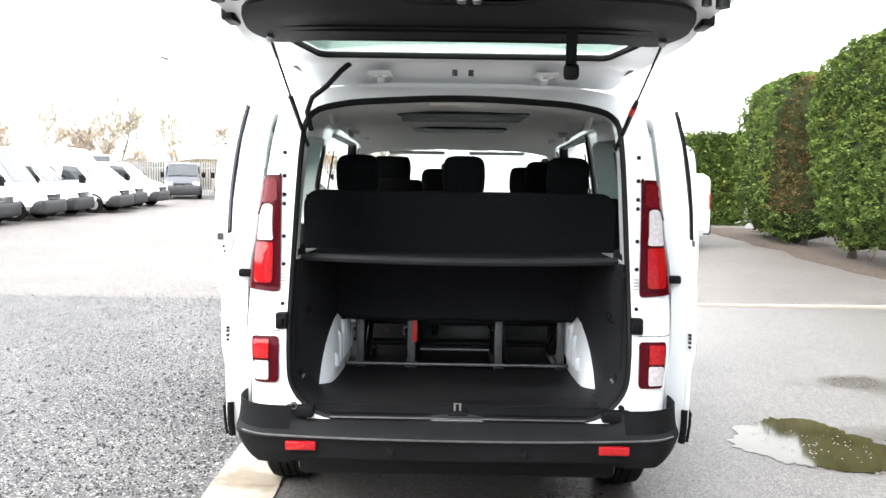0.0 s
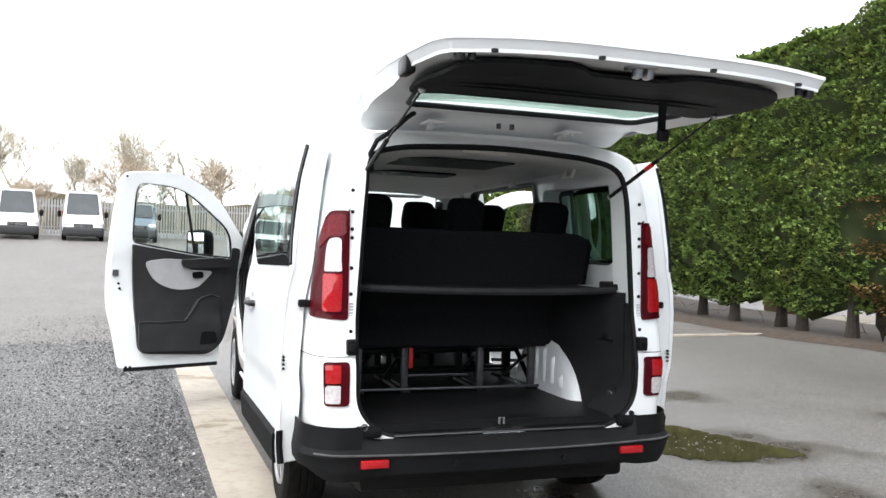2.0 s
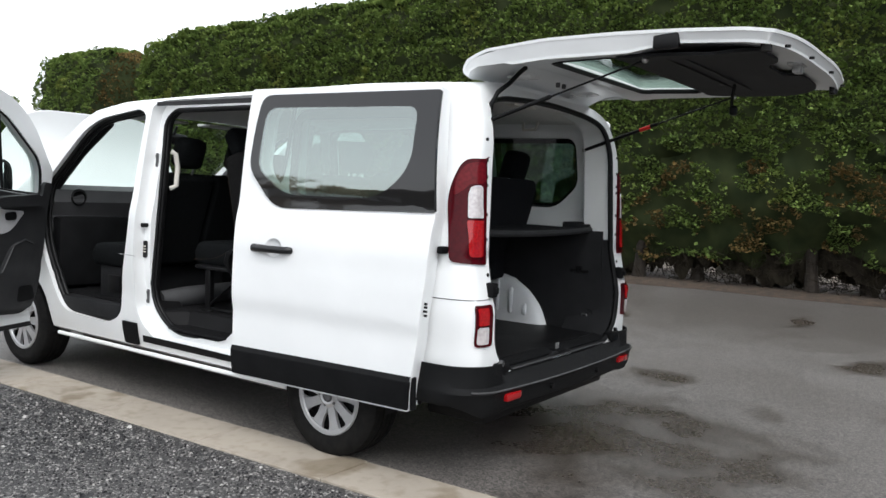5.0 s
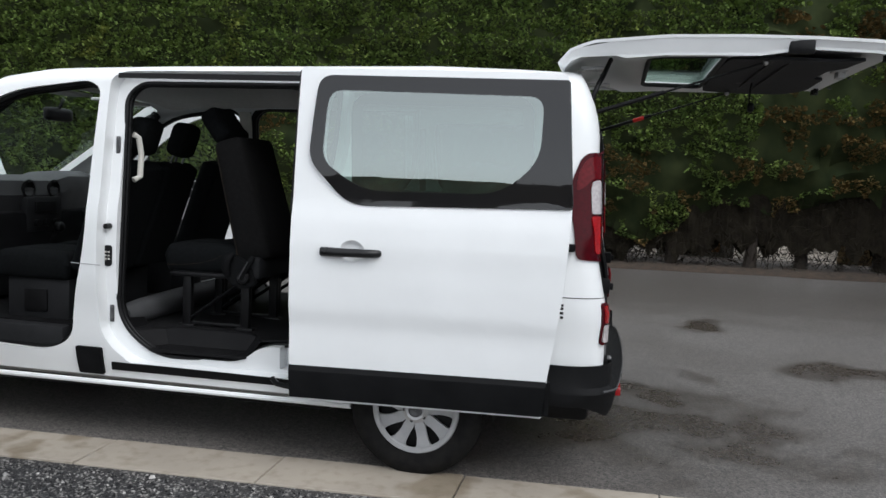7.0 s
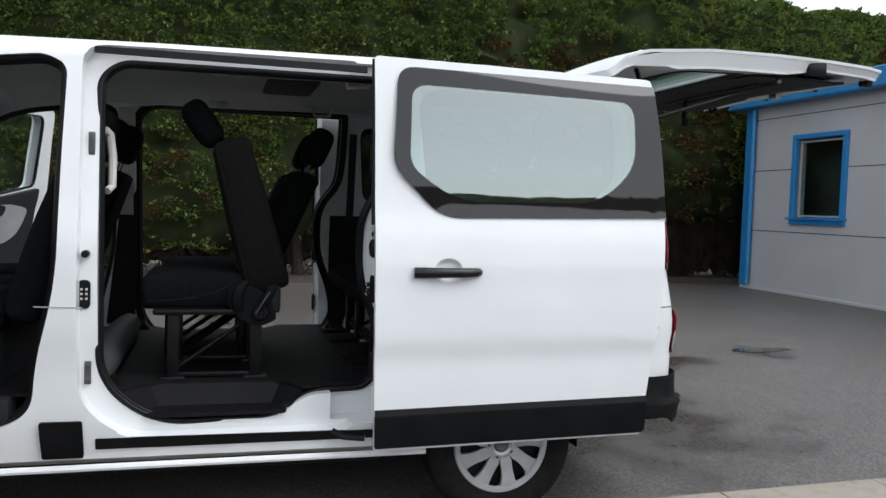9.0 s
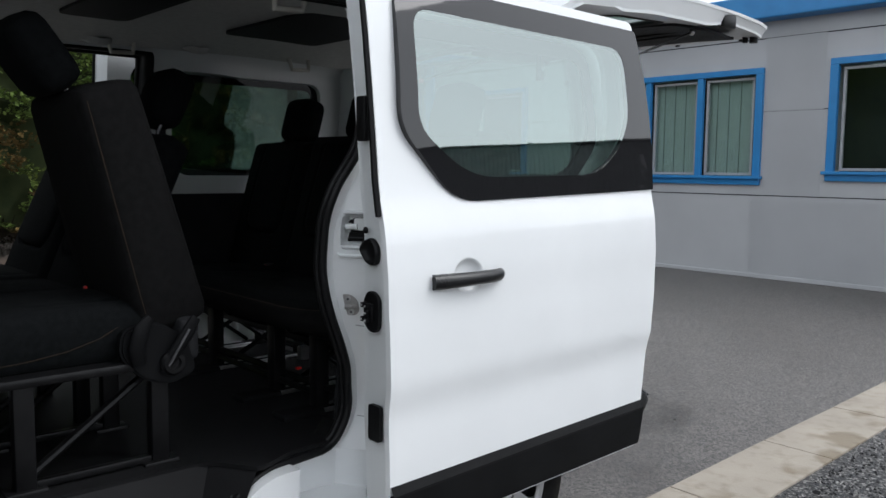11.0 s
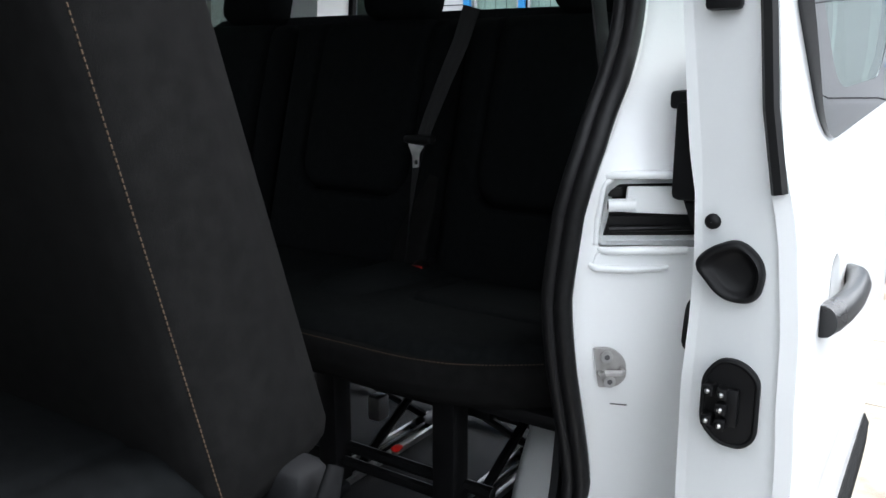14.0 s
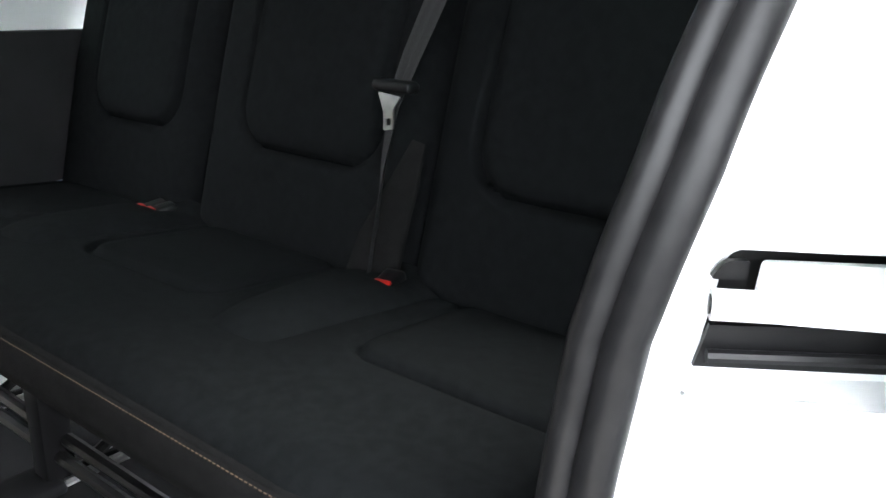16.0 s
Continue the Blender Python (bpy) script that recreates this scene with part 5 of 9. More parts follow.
    part("outer_handle", tube([fsurf(0.01)(0.88, 1.08), fsurf(0.04)(0.90, 1.08), fsurf(0.042)(1.02, 1.08), fsurf(0.01)(1.05, 1.08)], 0.018, 8), BLACK_PLASTIC, fdoor, "black outer handle")
    for u, v in ((1.06, 1.90), (1.0, 0.40), (0.965, 0.40), (1.06, 1.06), (1.05, 1.02)):
        q = fsurf(-0.096)(u - 0.02, v)
        part("door_plug", cyl(q, q - Vector((s * 0.008, 0, 0)), 0.010, 10), RUBBER, fdoor)
    part("door_latch", leaf(rounded([(1.045, 1.12, 0.005), (1.09, 1.12, 0.005), (1.09, 1.17, 0.005), (1.045, 1.17, 0.005)]), [], fsurf(-0.10), 0.01, 0.03), GREY_STEEL, fdoor, "steel door latch")
    # mirror on the door's outer front corner
    c = fsurf(0.15)(0.28, 1.34)
    mm = Matrix.Translation(c) @ Matrix.Rotation(radians(-24 * s), 4, "Z")
    mirror = part("door_mirror", pillow(-0.105, 0.105, -0.05, 0.075, -0.16, 0.16, 0.05, 0.012, m=mm), BLACK_PLASTIC, fdoor, "black door mirror with twin glass")
    part("mirror_rim", tube([mm @ Vector((u, -0.052, v)) for u, v in rounded([(-0.098, -0.152, 0.04), (0.098, -0.152, 0.04), (0.098, 0.152, 0.04), (-0.098, 0.152, 0.04)])], 0.008, 8, closed=True), BLACK_PLASTIC, mirror, smooth=80)
    glassm = bpy.data.materials.get("mirror_glass") or mat("mirror_glass", (0.85, 0.87, 0.88), 0.02, 1.0, scale=2)
    for lo, hi, name in ((-0.045, 0.142, "mirror_glass"), (-0.142, -0.058, "wide_angle_glass")):
        part(name, box(-0.088, 0.088, -0.060, -0.054, lo, hi, 0.003, m=mm), glassm, mirror, "mirror glass")
    part("mirror_arm", tube([fsurf(0.0)(0.16, 1.26), fsurf(0.08)(0.22, 1.24), fsurf(0.14)(0.28, 1.25)], 0.03, 8), BLACK_PLASTIC, mirror)
    for z in (1.30, 1.02, 0.80):
        part("door_hinge", box(s * 0.94, s * 0.992, 3.80, 3.87, z - 0.04, z + 0.04, 0.008), PAINT, van, "white door hinge")
    part("door_wiring_boot", tube([(s * 0.95, 3.78, 1.16), (s * 1.0, 3.79, 1.15), (s * 1.06, 3.80, 1.15)], [0.035, 0.028, 0.035], 10), RUBBER, van, "black wiring boot")
    part("front_pillar_cover", box(s * 0.93, s * 0.965, 3.82, 3.90, 1.33, 1.50, 0.01), RUBBER, van)

# tailgate, raised level
TG_CURVE = [(0.0, 0.40, 2.035), (0.06, 0.34, 2.10), (0.16, 0.24, 2.14), (0.5, -0.10, 2.166), (0.85, -0.45, 2.168), (1.15, -0.75, 2.162), (1.4, -1.0, 2.150), (1.56, -1.16, 2.128)]


def tg(u, s, drop=0.0):
    """A point on the raised tailgate: across u, s metres from its hinge."""
    ss = [c[0] for c in TG_CURVE]
    y, z = float(np.interp(s, ss, [c[1] for c in TG_CURVE])), float(np.interp(s, ss, [c[2] for c in TG_CURVE]))
    return Vector((u, y, z - drop - 0.035 * (abs(u) / 0.80) ** 3))


TG_OUT = rounded([(-0.72, 0.0, 0.08), (0.72, 0.0, 0.08), (0.785, 0.5, 0.2), (0.80, 0.95, 0.2), (0.775, 1.38, 0.1), (0.755, 1.50, 0.025), (0.40, 1.535, 0.2), (-0.40, 1.535, 0.2), (-0.755, 1.50, 0.025), (-0.775, 1.38, 0.1), (-0.80, 0.95, 0.2), (-0.785, 0.5, 0.2)])
TG_GLASS = rounded([(-0.59, 0.42, 0.08), (0.59, 0.42, 0.08), (0.655, 0.80, 0.08), (-0.655, 0.80, 0.08)])
gate = part("tailgate", patch(TG_OUT, [TG_GLASS], lambda u, v: tg(u, v), 0.014, 0.06, 0.12), PAINT, van, "white one-piece tailgate raised level", smooth=45)
part("gate_inner_panel", patch(inset(TG_OUT, 0.024), [inset(TG_GLASS, 0.015)], lambda u, v: tg(u, v, 0.046 + 0.035 * min(1.0, max(0.0, (v - 0.22) / 0.1)) * min(1.0, max(0.0, (1.1 - v) / 0.2))), 0.012, 0.06, 0.12), INNER_PAINT, gate, "white inner tailgate frame", smooth=50)
bm = bmesh.new()
a = [bm.verts.new(tg(u, v, 0.008)) for u, v in inset(TG_OUT, 0.002)]
b = [bm.verts.new(tg(u, v, 0.050 + 0.035 * min(1.0, max(0.0, (v - 0.22) / 0.1)) * min(1.0, max(0.0, (1.1 - v) / 0.2)))) for u, v in inset(TG_OUT, 0.026)]
for i in range(len(a)):
    j = (i + 1) % len(a)
    bm.faces.new((a[i], a[j], b[j], b[i]))
part("gate_rim", bm, PAINT, gate)
bm = bmesh.new()
a = [bm.verts.new(tg(u, v, 0.004)) for u, v in TG_GLASS]
b = [bm.verts.new(tg(u, v, 0.09)) for u, v in inset(TG_GLASS, 0.012)]
for i in range(len(a)):
    j = (i + 1) % len(a)
    bm.faces.new((a[i], a[j], b[j], b[i]))
part("glass_reveal", bm, INNER_PAINT, gate)
part("glass_border", patch(inset(TG_GLASS, -0.05), [inset(TG_GLASS, 0.02)], lambda u, v: tg(u, v, -0.006), 0.006, 0.1, 0.15), FRIT, gate)
part("glass_seal", tube([tg(u, v, 0.087) for u, v in inset(TG_GLASS, 0.014)], 0.013, 6, closed=True), RUBBER, gate, "black tailgate window seal")
pane = part("rear_window", patch(inset(TG_GLASS, 0.013), [], lambda u, v: tg(u, v, 0.068), 0.0, 0.1, 0.15), PANE_GATE, gate, "green tinted rear window")
pane.visible_shadow = False
TG_TRIM = rounded([(-0.68, 0.80, 0.06), (0.68, 0.80, 0.06), (0.72, 1.05, 0.1), (0.66, 1.40, 0.12), (0.22, 1.40, 0.05), (0.16, 1.33, 0.05), (-0.16, 1.33, 0.05), (-0.22, 1.40, 0.05), (-0.66, 1.40, 0.12), (-0.72, 1.05, 0.1)])
part("gate_trim", patch(TG_TRIM, [], lambda u, v: tg(u, v, 0.092 - 0.03 * max(0, v - 1.25) / 0.2), 0.014, 0.06, 0.15), TRIM, gate, "dark moulded tailgate trim")
part("trim_groove", tube([tg(u, v, 0.102) for u, v in rounded([(-0.6, 1.0, 0.04), (0.6, 1.0, 0.04), (0.62, 1.08, 0.04), (-0.62, 1.08, 0.04)])], 0.005, 6, closed=True), RUBBER, gate)
p = tg(0.345, 1.05, 0.095)
bm = patch([(-0.018, 0.0), (0.018, 0.0), (0.018, 0.15), (-0.018, 0.15)], [], lambda u, v: Vector((p.x + u, p.y + 0.012 * math.sin(v * 14), p.z - v)), 0.006, 0.02)
patch_end = pillow(p.x - 0.024, p.x + 0.024, p.y - 0.012, p.y + 0.02, p.z - 0.175, p.z - 0.125, 0.01, 0.002)
part("pull_strap", merge(bm, patch_end), RUBBER, gate, "black webbing pull strap")
p = tg(0.345, 0.99, 0.095)
part("strap_slot", box(p.x - 0.035, p.x + 0.035, p.y - 0.05, p.y + 0.03, p.z - 0.012, p.z + 0.01, 0.005), RUBBER, gate)
p = tg(0.0, 1.44, 0.055)
bm = box(p.x - 0.055, p.x + 0.055, p.y - 0.02, p.y + 0.05, p.z - 0.012, p.z + 0.01, 0.006)
box(p.x - 0.035, p.x - 0.008, p.y - 0.01, p.y + 0.03, p.z - 0.045, p.z, 0.006, bm)
box(p.x + 0.008, p.x + 0.035, p.y - 0.01, p.y + 0.03, p.z - 0.045, p.z, 0.006, bm)
part("gate_lock", bm, STEEL, gate, "steel tailgate lock")
for s in (-1, 1):
    p = tg(s * 0.765, 1.08, 0.045)
    bm = box(p.x - 0.02, p.x + 0.02, p.y - 0.055, p.y + 0.055, p.z - 0.035, p.z + 0.03, 0.008)
    part("gate_guide", bm, BLACK_STEEL, gate, "dark guide block on tailgate edge")
    p = tg(s * 0.70, 1.46, 0.05)
    bm = cyl(p, p - Vector((0, 0, 0.035)), 0.02, 14)
    cyl(p + Vector((-s * 0.045, 0.0, 0)), p + Vector((-s * 0.045, 0.0, -0.03)), 0.014, 12, bm)
    part("gate_buffer", bm, RUBBER, gate, "black rubber tailgate buffers")
    for u, w in ((0.22, 1.533), (0.6, 1.52)):
        p = tg(s * u, w, 0.05)
        part("gate_plug", cyl(p, p - Vector((0, 0, 0.01)), 0.012, 10), RUBBER, gate)
    # hinges and bolts at the roof edge
    p = tg(s * 0.36, 0.08, 0.10)
    bm = box(p.x - 0.05, p.x + 0.05, 0.16, 0.30, p.z + 0.018, p.z + 0.032, 0.005)
    cyl((p.x - 0.02, 0.22, p.z + 0.02), (p.x - 0.02, 0.22, p.z + 0.012), 0.010, 10, bm)
    cyl((p.x + 0.02, 0.22, p.z + 0.02), (p.x + 0.02, 0.22, p.z + 0.012), 0.010, 10, bm)
    tube([(p.x, 0.28, p.z + 0.02), (p.x, 0.36, p.z - 0.02), (p.x, 0.40, 2.0)], 0.02, 8, bm, flat=0.5)
    part("gate_hinge", bm, PAINT, gate, "white tailgate hinge")
    part("hinge_bolt", cyl((s * 0.035, 0.20, 2.045), (s * 0.035, 0.20, 2.02), 0.012, 12), GREY_STEEL, gate)
    # gas struts
    top = Vector((s * 0.665, -0.55, 2.03))
    low = Vector((s * 0.700, 0.375, 1.725))
    mid = low.lerp(top, 0.52)
    strut = part("gas_strut", cyl(low, mid, 0.0105, 12), RUBBER, van, "black gas strut")
    part("strut_rod", cyl(mid, top, 0.005, 8), BLACK_STEEL, strut, "thin strut rod")
    for q in (low, top):
        bm = bmesh.new()
        bmesh.ops.create_icosphere(bm, subdivisions=2, radius=0.015, matrix=Matrix.Translation(q))
        part("strut_end", bm, STEEL, strut)
    if s > 0:
        part("strut_collar", cyl(low.lerp(top, 0.40), low.lerp(top, 0.47), 0.0125, 12), RED_PLASTIC, strut, "red label on strut")
part("wiring_hose", tube([(-0.66, 0.24, 1.78), (-0.675, 0.22, 1.86), (-0.65, 0.20, 1.92), (-0.58, 0.18, 1.97), (-0.52, 0.16, 2.03), (-0.48, 0.15, 2.06)], 0.012, 10), RUBBER, gate, "black wiring hose to the tailgate")

# raised bonnet and engine bay
BONNET = rounded([(-0.60, 1.95, 0.25), (0.60, 1.95, 0.25), (0.86, 1.55, 0.3), (0.84, 1.15, 0.05), (-0.84, 1.15, 0.05), (-0.86, 1.55, 0.3)])
bonnet = part("bonnet", patch(BONNET, [], lambda u, v: Vector((u, 4.62 + (v - 1.15) * 0.30 + 0.10 * (u / 0.86) ** 2 - 0.12 * ((v - 1.5) / 0.45) ** 2, v)), 0.03, 0.1), PAINT, van, "white bonnet propped open")
part("bonnet_prop", cyl((0.6, 4.86, 1.0), (0.45, 4.78, 1.75), 0.006, 8), BLACK_STEEL, van, "thin bonnet prop")
bm = pillow(-0.45, 0.40, 4.54, 4.84, 0.76, 0.95, 0.05, 0.01)
part("engine_cover", bm, BLACK_PLASTIC, van, "black engine cover")
part("front_bumper", pillow(-0.86, 0.86, 4.80, 5.06, 0.30, 0.66, 0.10, 0.02), BLACK_PLASTIC, van, "dark front bumper")
for s in (-1, 1):
    part("headlamp", pillow(s * 0.55, s * 0.83, 4.84, 5.0, 0.72, 0.98, 0.06, 0.02), CLEAR_LENS, van, "clear headlamp")


# dashboard, wheel and front trim
DASH = mat("mid_grey_dash_plastic", (0.045, 0.046, 0.049), 0.6, other=(0.056, 0.057, 0.060), scale=8, bump=0.25, bump_scale=600)
bm = bmesh.new()
sec = [(4.30, 1.20), (4.05, 1.33), (3.86, 1.345), (3.76, 1.31), (3.74, 1.22), (3.78, 1.12), (3.76, 1.02), (3.80, 0.90), (3.95, 0.72), (4.25, 0.62), (4.30, 0.60)]
rows = []
for k in range(13):
    x = -0.88 + 1.76 * k / 12
    bow = 0.05 * (x / 0.88) ** 2
    pod = 0.03 if 0.2 < x < 0.65 else 0.0
    rows.append([bm.verts.new((x, y + bow, z + (pod if z > 1.2 else 0))) for y, z in sec])
for A, B in zip(rows, rows[1:]):
    for i in range(len(sec) - 1):
        bm.faces.new((A[i], A[i + 1], B[i + 1], B[i]))
bm.faces.new(rows[0])
bm.faces.new(rows[-1][::-1])
dash = part("dashboard", bm, DASH, van, "grey dashboard with round vents", smooth=30)
part("lower_dash", box(-0.87, 0.87, 3.725, 4.25, 0.60, 1.115, 0.03), BLACK_PLASTIC, dash, "dark lower dashboard")
part("glovebox_joint", box(-0.80, -0.2, 3.742, 3.76, 1.10, 1.112), RUBBER, dash)
for x in (-0.70, 0.74, -0.12, 0.12):
    vent = part("air_vent", lathe([(0.058, 0.0), (0.064, 0.012), (0.050, 0.018), (0.044, 0.002), (0.0005, 0.0)], "y", 24, closed=False), RUBBER, dash, "round air vent", m=Matrix.Translation((x, 3.752 + 0.05 * (x / 0.88) ** 2, 1.255)) @ Matrix.Rotation(math.pi, 4, "Z"))
    part("vent_slat", box(-0.042, 0.042, 0.004, 0.010, -0.005, 0.005), GREY_STEEL, vent)
bm = box(-0.17, 0.17, 3.715, 3.78, 0.98, 1.21, 0.02)
console = part("centre_console", bm, TRIM, dash, "dark centre console with radio")
part("radio_face", box(-0.10, 0.10, 3.705, 3.72, 1.10, 1.18, 0.006), RUBBER, console)
for k in range(3):
    part("heater_knob", cyl((-0.09 + 0.09 * k, 3.69, 1.04), (-0.09 + 0.09 * k, 3.72, 1.04), 0.024, 16), RUBBER, console)
part("gear_lever", merge(tube([(0.0, 3.68, 0.92), (0.01, 3.62, 1.0)], 0.012, 8), pillow(-0.03, 0.04, 3.585, 3.65, 0.98, 1.05, 0.03, 0.0)), RUBBER, console, "black gear lever")
wm = Matrix.Translation((0.43, 3.52, 1.20)) @ Matrix.Rotation(radians(-62), 4, "X")
wheel = part("steering_wheel", tube([(0.185 * math.cos(a), 0.185 * math.sin(a), 0) for a in np.linspace(0, 2 * math.pi, 33)[:-1]], 0.016, 8, closed=True), RUBBER, van, "black four-spoke steering wheel", m=wm)
bm = pillow(-0.085, 0.085, -0.075, 0.065, -0.03, 0.02, 0.03, 0.01)
part("wheel_boss", bm, TRIM, wheel)
for a in (20, 160, 215, 325):
    part("spoke", tube([(0.06 * math.cos(radians(a)), 0.06 * math.sin(radians(a)), 0), (0.18 * math.cos(radians(a)), 0.18 * math.sin(radians(a)), 0)], 0.016, 6, flat=0.5), GREY_INSERT, wheel)
part("steering_column", tube([(0.43, 3.52, 1.18), (0.43, 3.85, 1.02)], 0.04, 10), TRIM, van)
part("rear_view_mirror", merge(pillow(-0.13, 0.13, 3.60, 3.64, 1.70, 1.78, 0.02, 0.004), tube([(0, 3.62, 1.77), (0, 3.58, 1.84)], 0.012, 6)), RUBBER, van, "black interior mirror")
for s in (-1, 1):
    part("sun_visor", box(s * 0.10, s * 0.55, 3.30, 3.46, 1.845, 1.865, 0.008, m=None), HEADLINER, van, "grey folded sun visor")
    part("front_sill_trim", box(s * 0.80, s * 0.93, 2.90, 3.60, 0.47, 0.575, 0.02), TRIM, van, "dark front sill trim")
    part("front_pillar_trim", tube([(s * 0.84, 3.84, 1.33), (s * 0.78, 3.62, 1.58), (s * 0.72, 3.36, 1.80)], 0.035, 8), TRIM, van, "dark windscreen pillar trim")

# ---------------------------------------------------------------- seats
def headrest(x, y, z, tilt, parent, w=0.27, h=0.19):
    m = Matrix.Translation((x, y, z)) @ Matrix.Rotation(radians(tilt), 4, "X")
    hr = part("headrest", pillow(-w / 2, w / 2, -0.055, 0.055, 0.0, h, 0.035, 0.008, m=m), FABRIC, parent, "black padded headrest", smooth=70)
    for s in (-1, 1):
        part("headrest_post", cyl(m @ Vector((s * 0.065, 0, -0.07)), m @ Vector((s * 0.065, 0, 0.02)), 0.006, 8), STEEL if tilt < 0 else GREY_STEEL, hr)
    return hr


def seam_gap(u, v, cu, cv, hu, hv, r):
    """Signed distance from a rounded rectangle."""
    a, b = abs(u - cu) - hu + r, abs(v - cv) - hv + r
    return math.hypot(max(a, 0.0), max(b, 0.0)) + min(max(a, b), 0.0) - r


def padded(w, h, t, seams, m, edge=0.055, swell=0.012, nu=56, nv=56, groove=0.006):
    """An upholstered pad: its front faces +y, from y = -t to 0, z from 0 to h, with creased seams and rounded edges."""
    bm = bmesh.new()

    def spread(n, size):
        return [size * (0.5 - 0.5 * math.cos(math.pi * k / n)) * 0.35 + size * k / n * 0.65 for k in range(n + 1)]
    us, vs = [u - w / 2 for u in spread(nu, w)], spread(nv, h)
    front, rear = [], []
    for v in vs:
        fr, rr = [], []
        for u in us:
            e = min(0.0, seam_gap(u, v, 0.0, h / 2, w / 2, h / 2, 0.035))
            k = min(1.0, -e / edge)
            y = -t * 0.45 + t * 0.45 * math.sqrt(max(0.0, 1 - (1 - k) ** 2))
            y += swell * max(0.0, 1 - (2 * u / w) ** 2) * max(0.0, 1 - (2 * v / h - 1) ** 2)
            for cu, cv, hu, hv, r in seams:
                d = seam_gap(u, v, cu, cv, hu, hv, r)
                y -= groove * math.exp(-(d / 0.0065) ** 2) - groove * 0.35 * min(1.0, max(0.0, -d / 0.03))
            s = 1.0 if k >= 1 else 0.985 + 0.015 * k
            fr.append(bm.verts.new((u * s, y, h / 2 + (v - h / 2) * s)))
            rr.append(bm.verts.new((u * s, -t * 0.45 - t * 0.55 * math.sqrt(max(0.0, 1 - (1 - min(1.0, -e / 0.03)) ** 2)), h / 2 + (v - h / 2) * s)))
        front.append(fr)
        rear.append(rr)
    for g in (front, rear):
        for a, b in zip(g, g[1:]):
            for i in range(nu):
                bm.faces.new((a[i], a[i + 1], b[i + 1], b[i]))
    bm.transform(m)
    return bm


FLAT = Matrix.Rotation(math.pi / 2, 4, "X")


def wedge(bm, m):
    """A backrest pad that grows thinner towards its top."""
    for v in bm.verts:
        v.co.y -= 0.058 * v.co.z * max(0.0, min(1.0, (v.co.y + 0.11) / 0.12))
    bm.transform(m)
    return bm


def seat_place(parent, x0, x1, y_front, y_back, z_seat, z_low, pivot_y, pivot_z, lean, back_h, thick=0.13, head=True, panel=True, cushion=True, border=0.085, low=0.17, shift=0.0):
    """One seating place: cushion, backrest with a creased centre panel, headrest. lean: degrees back (positive)."""
    w = x1 - x0
    c = None
    if cushion:
        d = y_front - y_back
        cm = Matrix.Translation(((x0 + x1) / 2, y_front, z_seat)) @ FLAT
        c = part("seat_cushion", padded(w, d, z_seat - z_low, [(0.0, d / 2 + 0.06, w / 2 - 0.09, d / 2 - 0.08, 0.06)], cm, nu=44, nv=44), FABRIC, parent, "black fabric seat cushion", smooth=70)
    m = Matrix.Translation(((x0 + x1) / 2, pivot_y, pivot_z)) @ Matrix.Rotation(radians(lean), 4, "X")
    seams = [(shift, low + 0.3, w / 2 - border, 0.3, 0.075)] if panel else []
    back = part("backrest", padded(w, back_h, thick, seams, m, groove=0.022, swell=0.022, nu=110, nv=100) if panel else wedge(pillow(-w / 2, w / 2, -thick, 0.034, 0.0, back_h, 0.032, 0.008), m), FABRIC if panel else FABRIC_SIDE, parent, "black fabric backrest", smooth=70)
    if head:
        top = m @ Vector((0, -thick * 0.5, back_h + 0.045))
        headrest(top.x, top.y, top.z, lean, parent, min(0.205, w * 0.5), 0.195)
    return c, back, m


def dashes(points, name, parent, material=STITCH, gap=0.0056, length=0.0036, r=0.0006):
    """A row of short stitches along a line, as one part."""
    bm = bmesh.new()
    pts = [Vector(p) for p in points]
    for a, b in zip(pts, pts[1:]):
        d = (b - a)
        n = int(d.length / gap)
        for k in range(n):
            p = a + d * (k / n)
            box(-r, r, 0, length, -r, r, bm=bm, m=Matrix.Translation(p) @ (d.to_track_quat("Y", "Z").to_matrix().to_4x4()))
    return tagged(part(name, bm, material, parent, "fine tan stitching", smooth=0), kind="stuff")


# rear bench, three places
bench = thing("rear_bench_seat", "black three-place rear bench on a steel frame", "bench seat", group="passenger seats")
for k, (x0, x1) in enumerate(((-0.79, -0.208), (-0.202, 0.332), (0.338, 0.84))):
    seat_place(bench, x0, x1, 1.515, 1.02, 0.975, 0.82, 1.055, 0.90, 15.5, 0.645, cushion=False, head=False, border=(0.10, 0.105, 0.1075)[k], low=0.20, shift=(-0.005, -0.025, -0.04)[k])
for x in (-0.5175, 0.02, 0.545):
    headrest(x, 0.815, 1.508, 15.5, bench, 0.20, 0.195)
cushion = padded(1.645, 0.53, 0.105, [(-0.525, 0.44, 0.17, 0.20, 0.05), (0.068, 0.43, 0.165, 0.20, 0.05), (0.60, 0.44, 0.145, 0.20, 0.05)], Matrix.Translation((0.022, 1.53, 0.966)) @ FLAT, edge=0.06, swell=0.006, nu=240, nv=84, groove=0.012)


def turn_in(x, y):
    """Plan of the bench front: the outer corners curve back."""
    k = max(0.0, (abs(x - 0.022) - 0.50) / 0.28)
    return y - 0.105 * min(1.15, k) ** 2 * min(1.0, max(0.0, (y - 1.28) / 0.22))


def sag(y):
    """The cushion falls away towards the backrest."""
    return 0.072 * max(0.0, 1.46 - y)


for v in cushion.verts:
    v.co.z -= sag(v.co.y)
    v.co.y = turn_in(v.co.x, v.co.y)
part("seat_cushion", cushion, FABRIC, bench, "black fabric bench cushion with creased places", smooth=70)
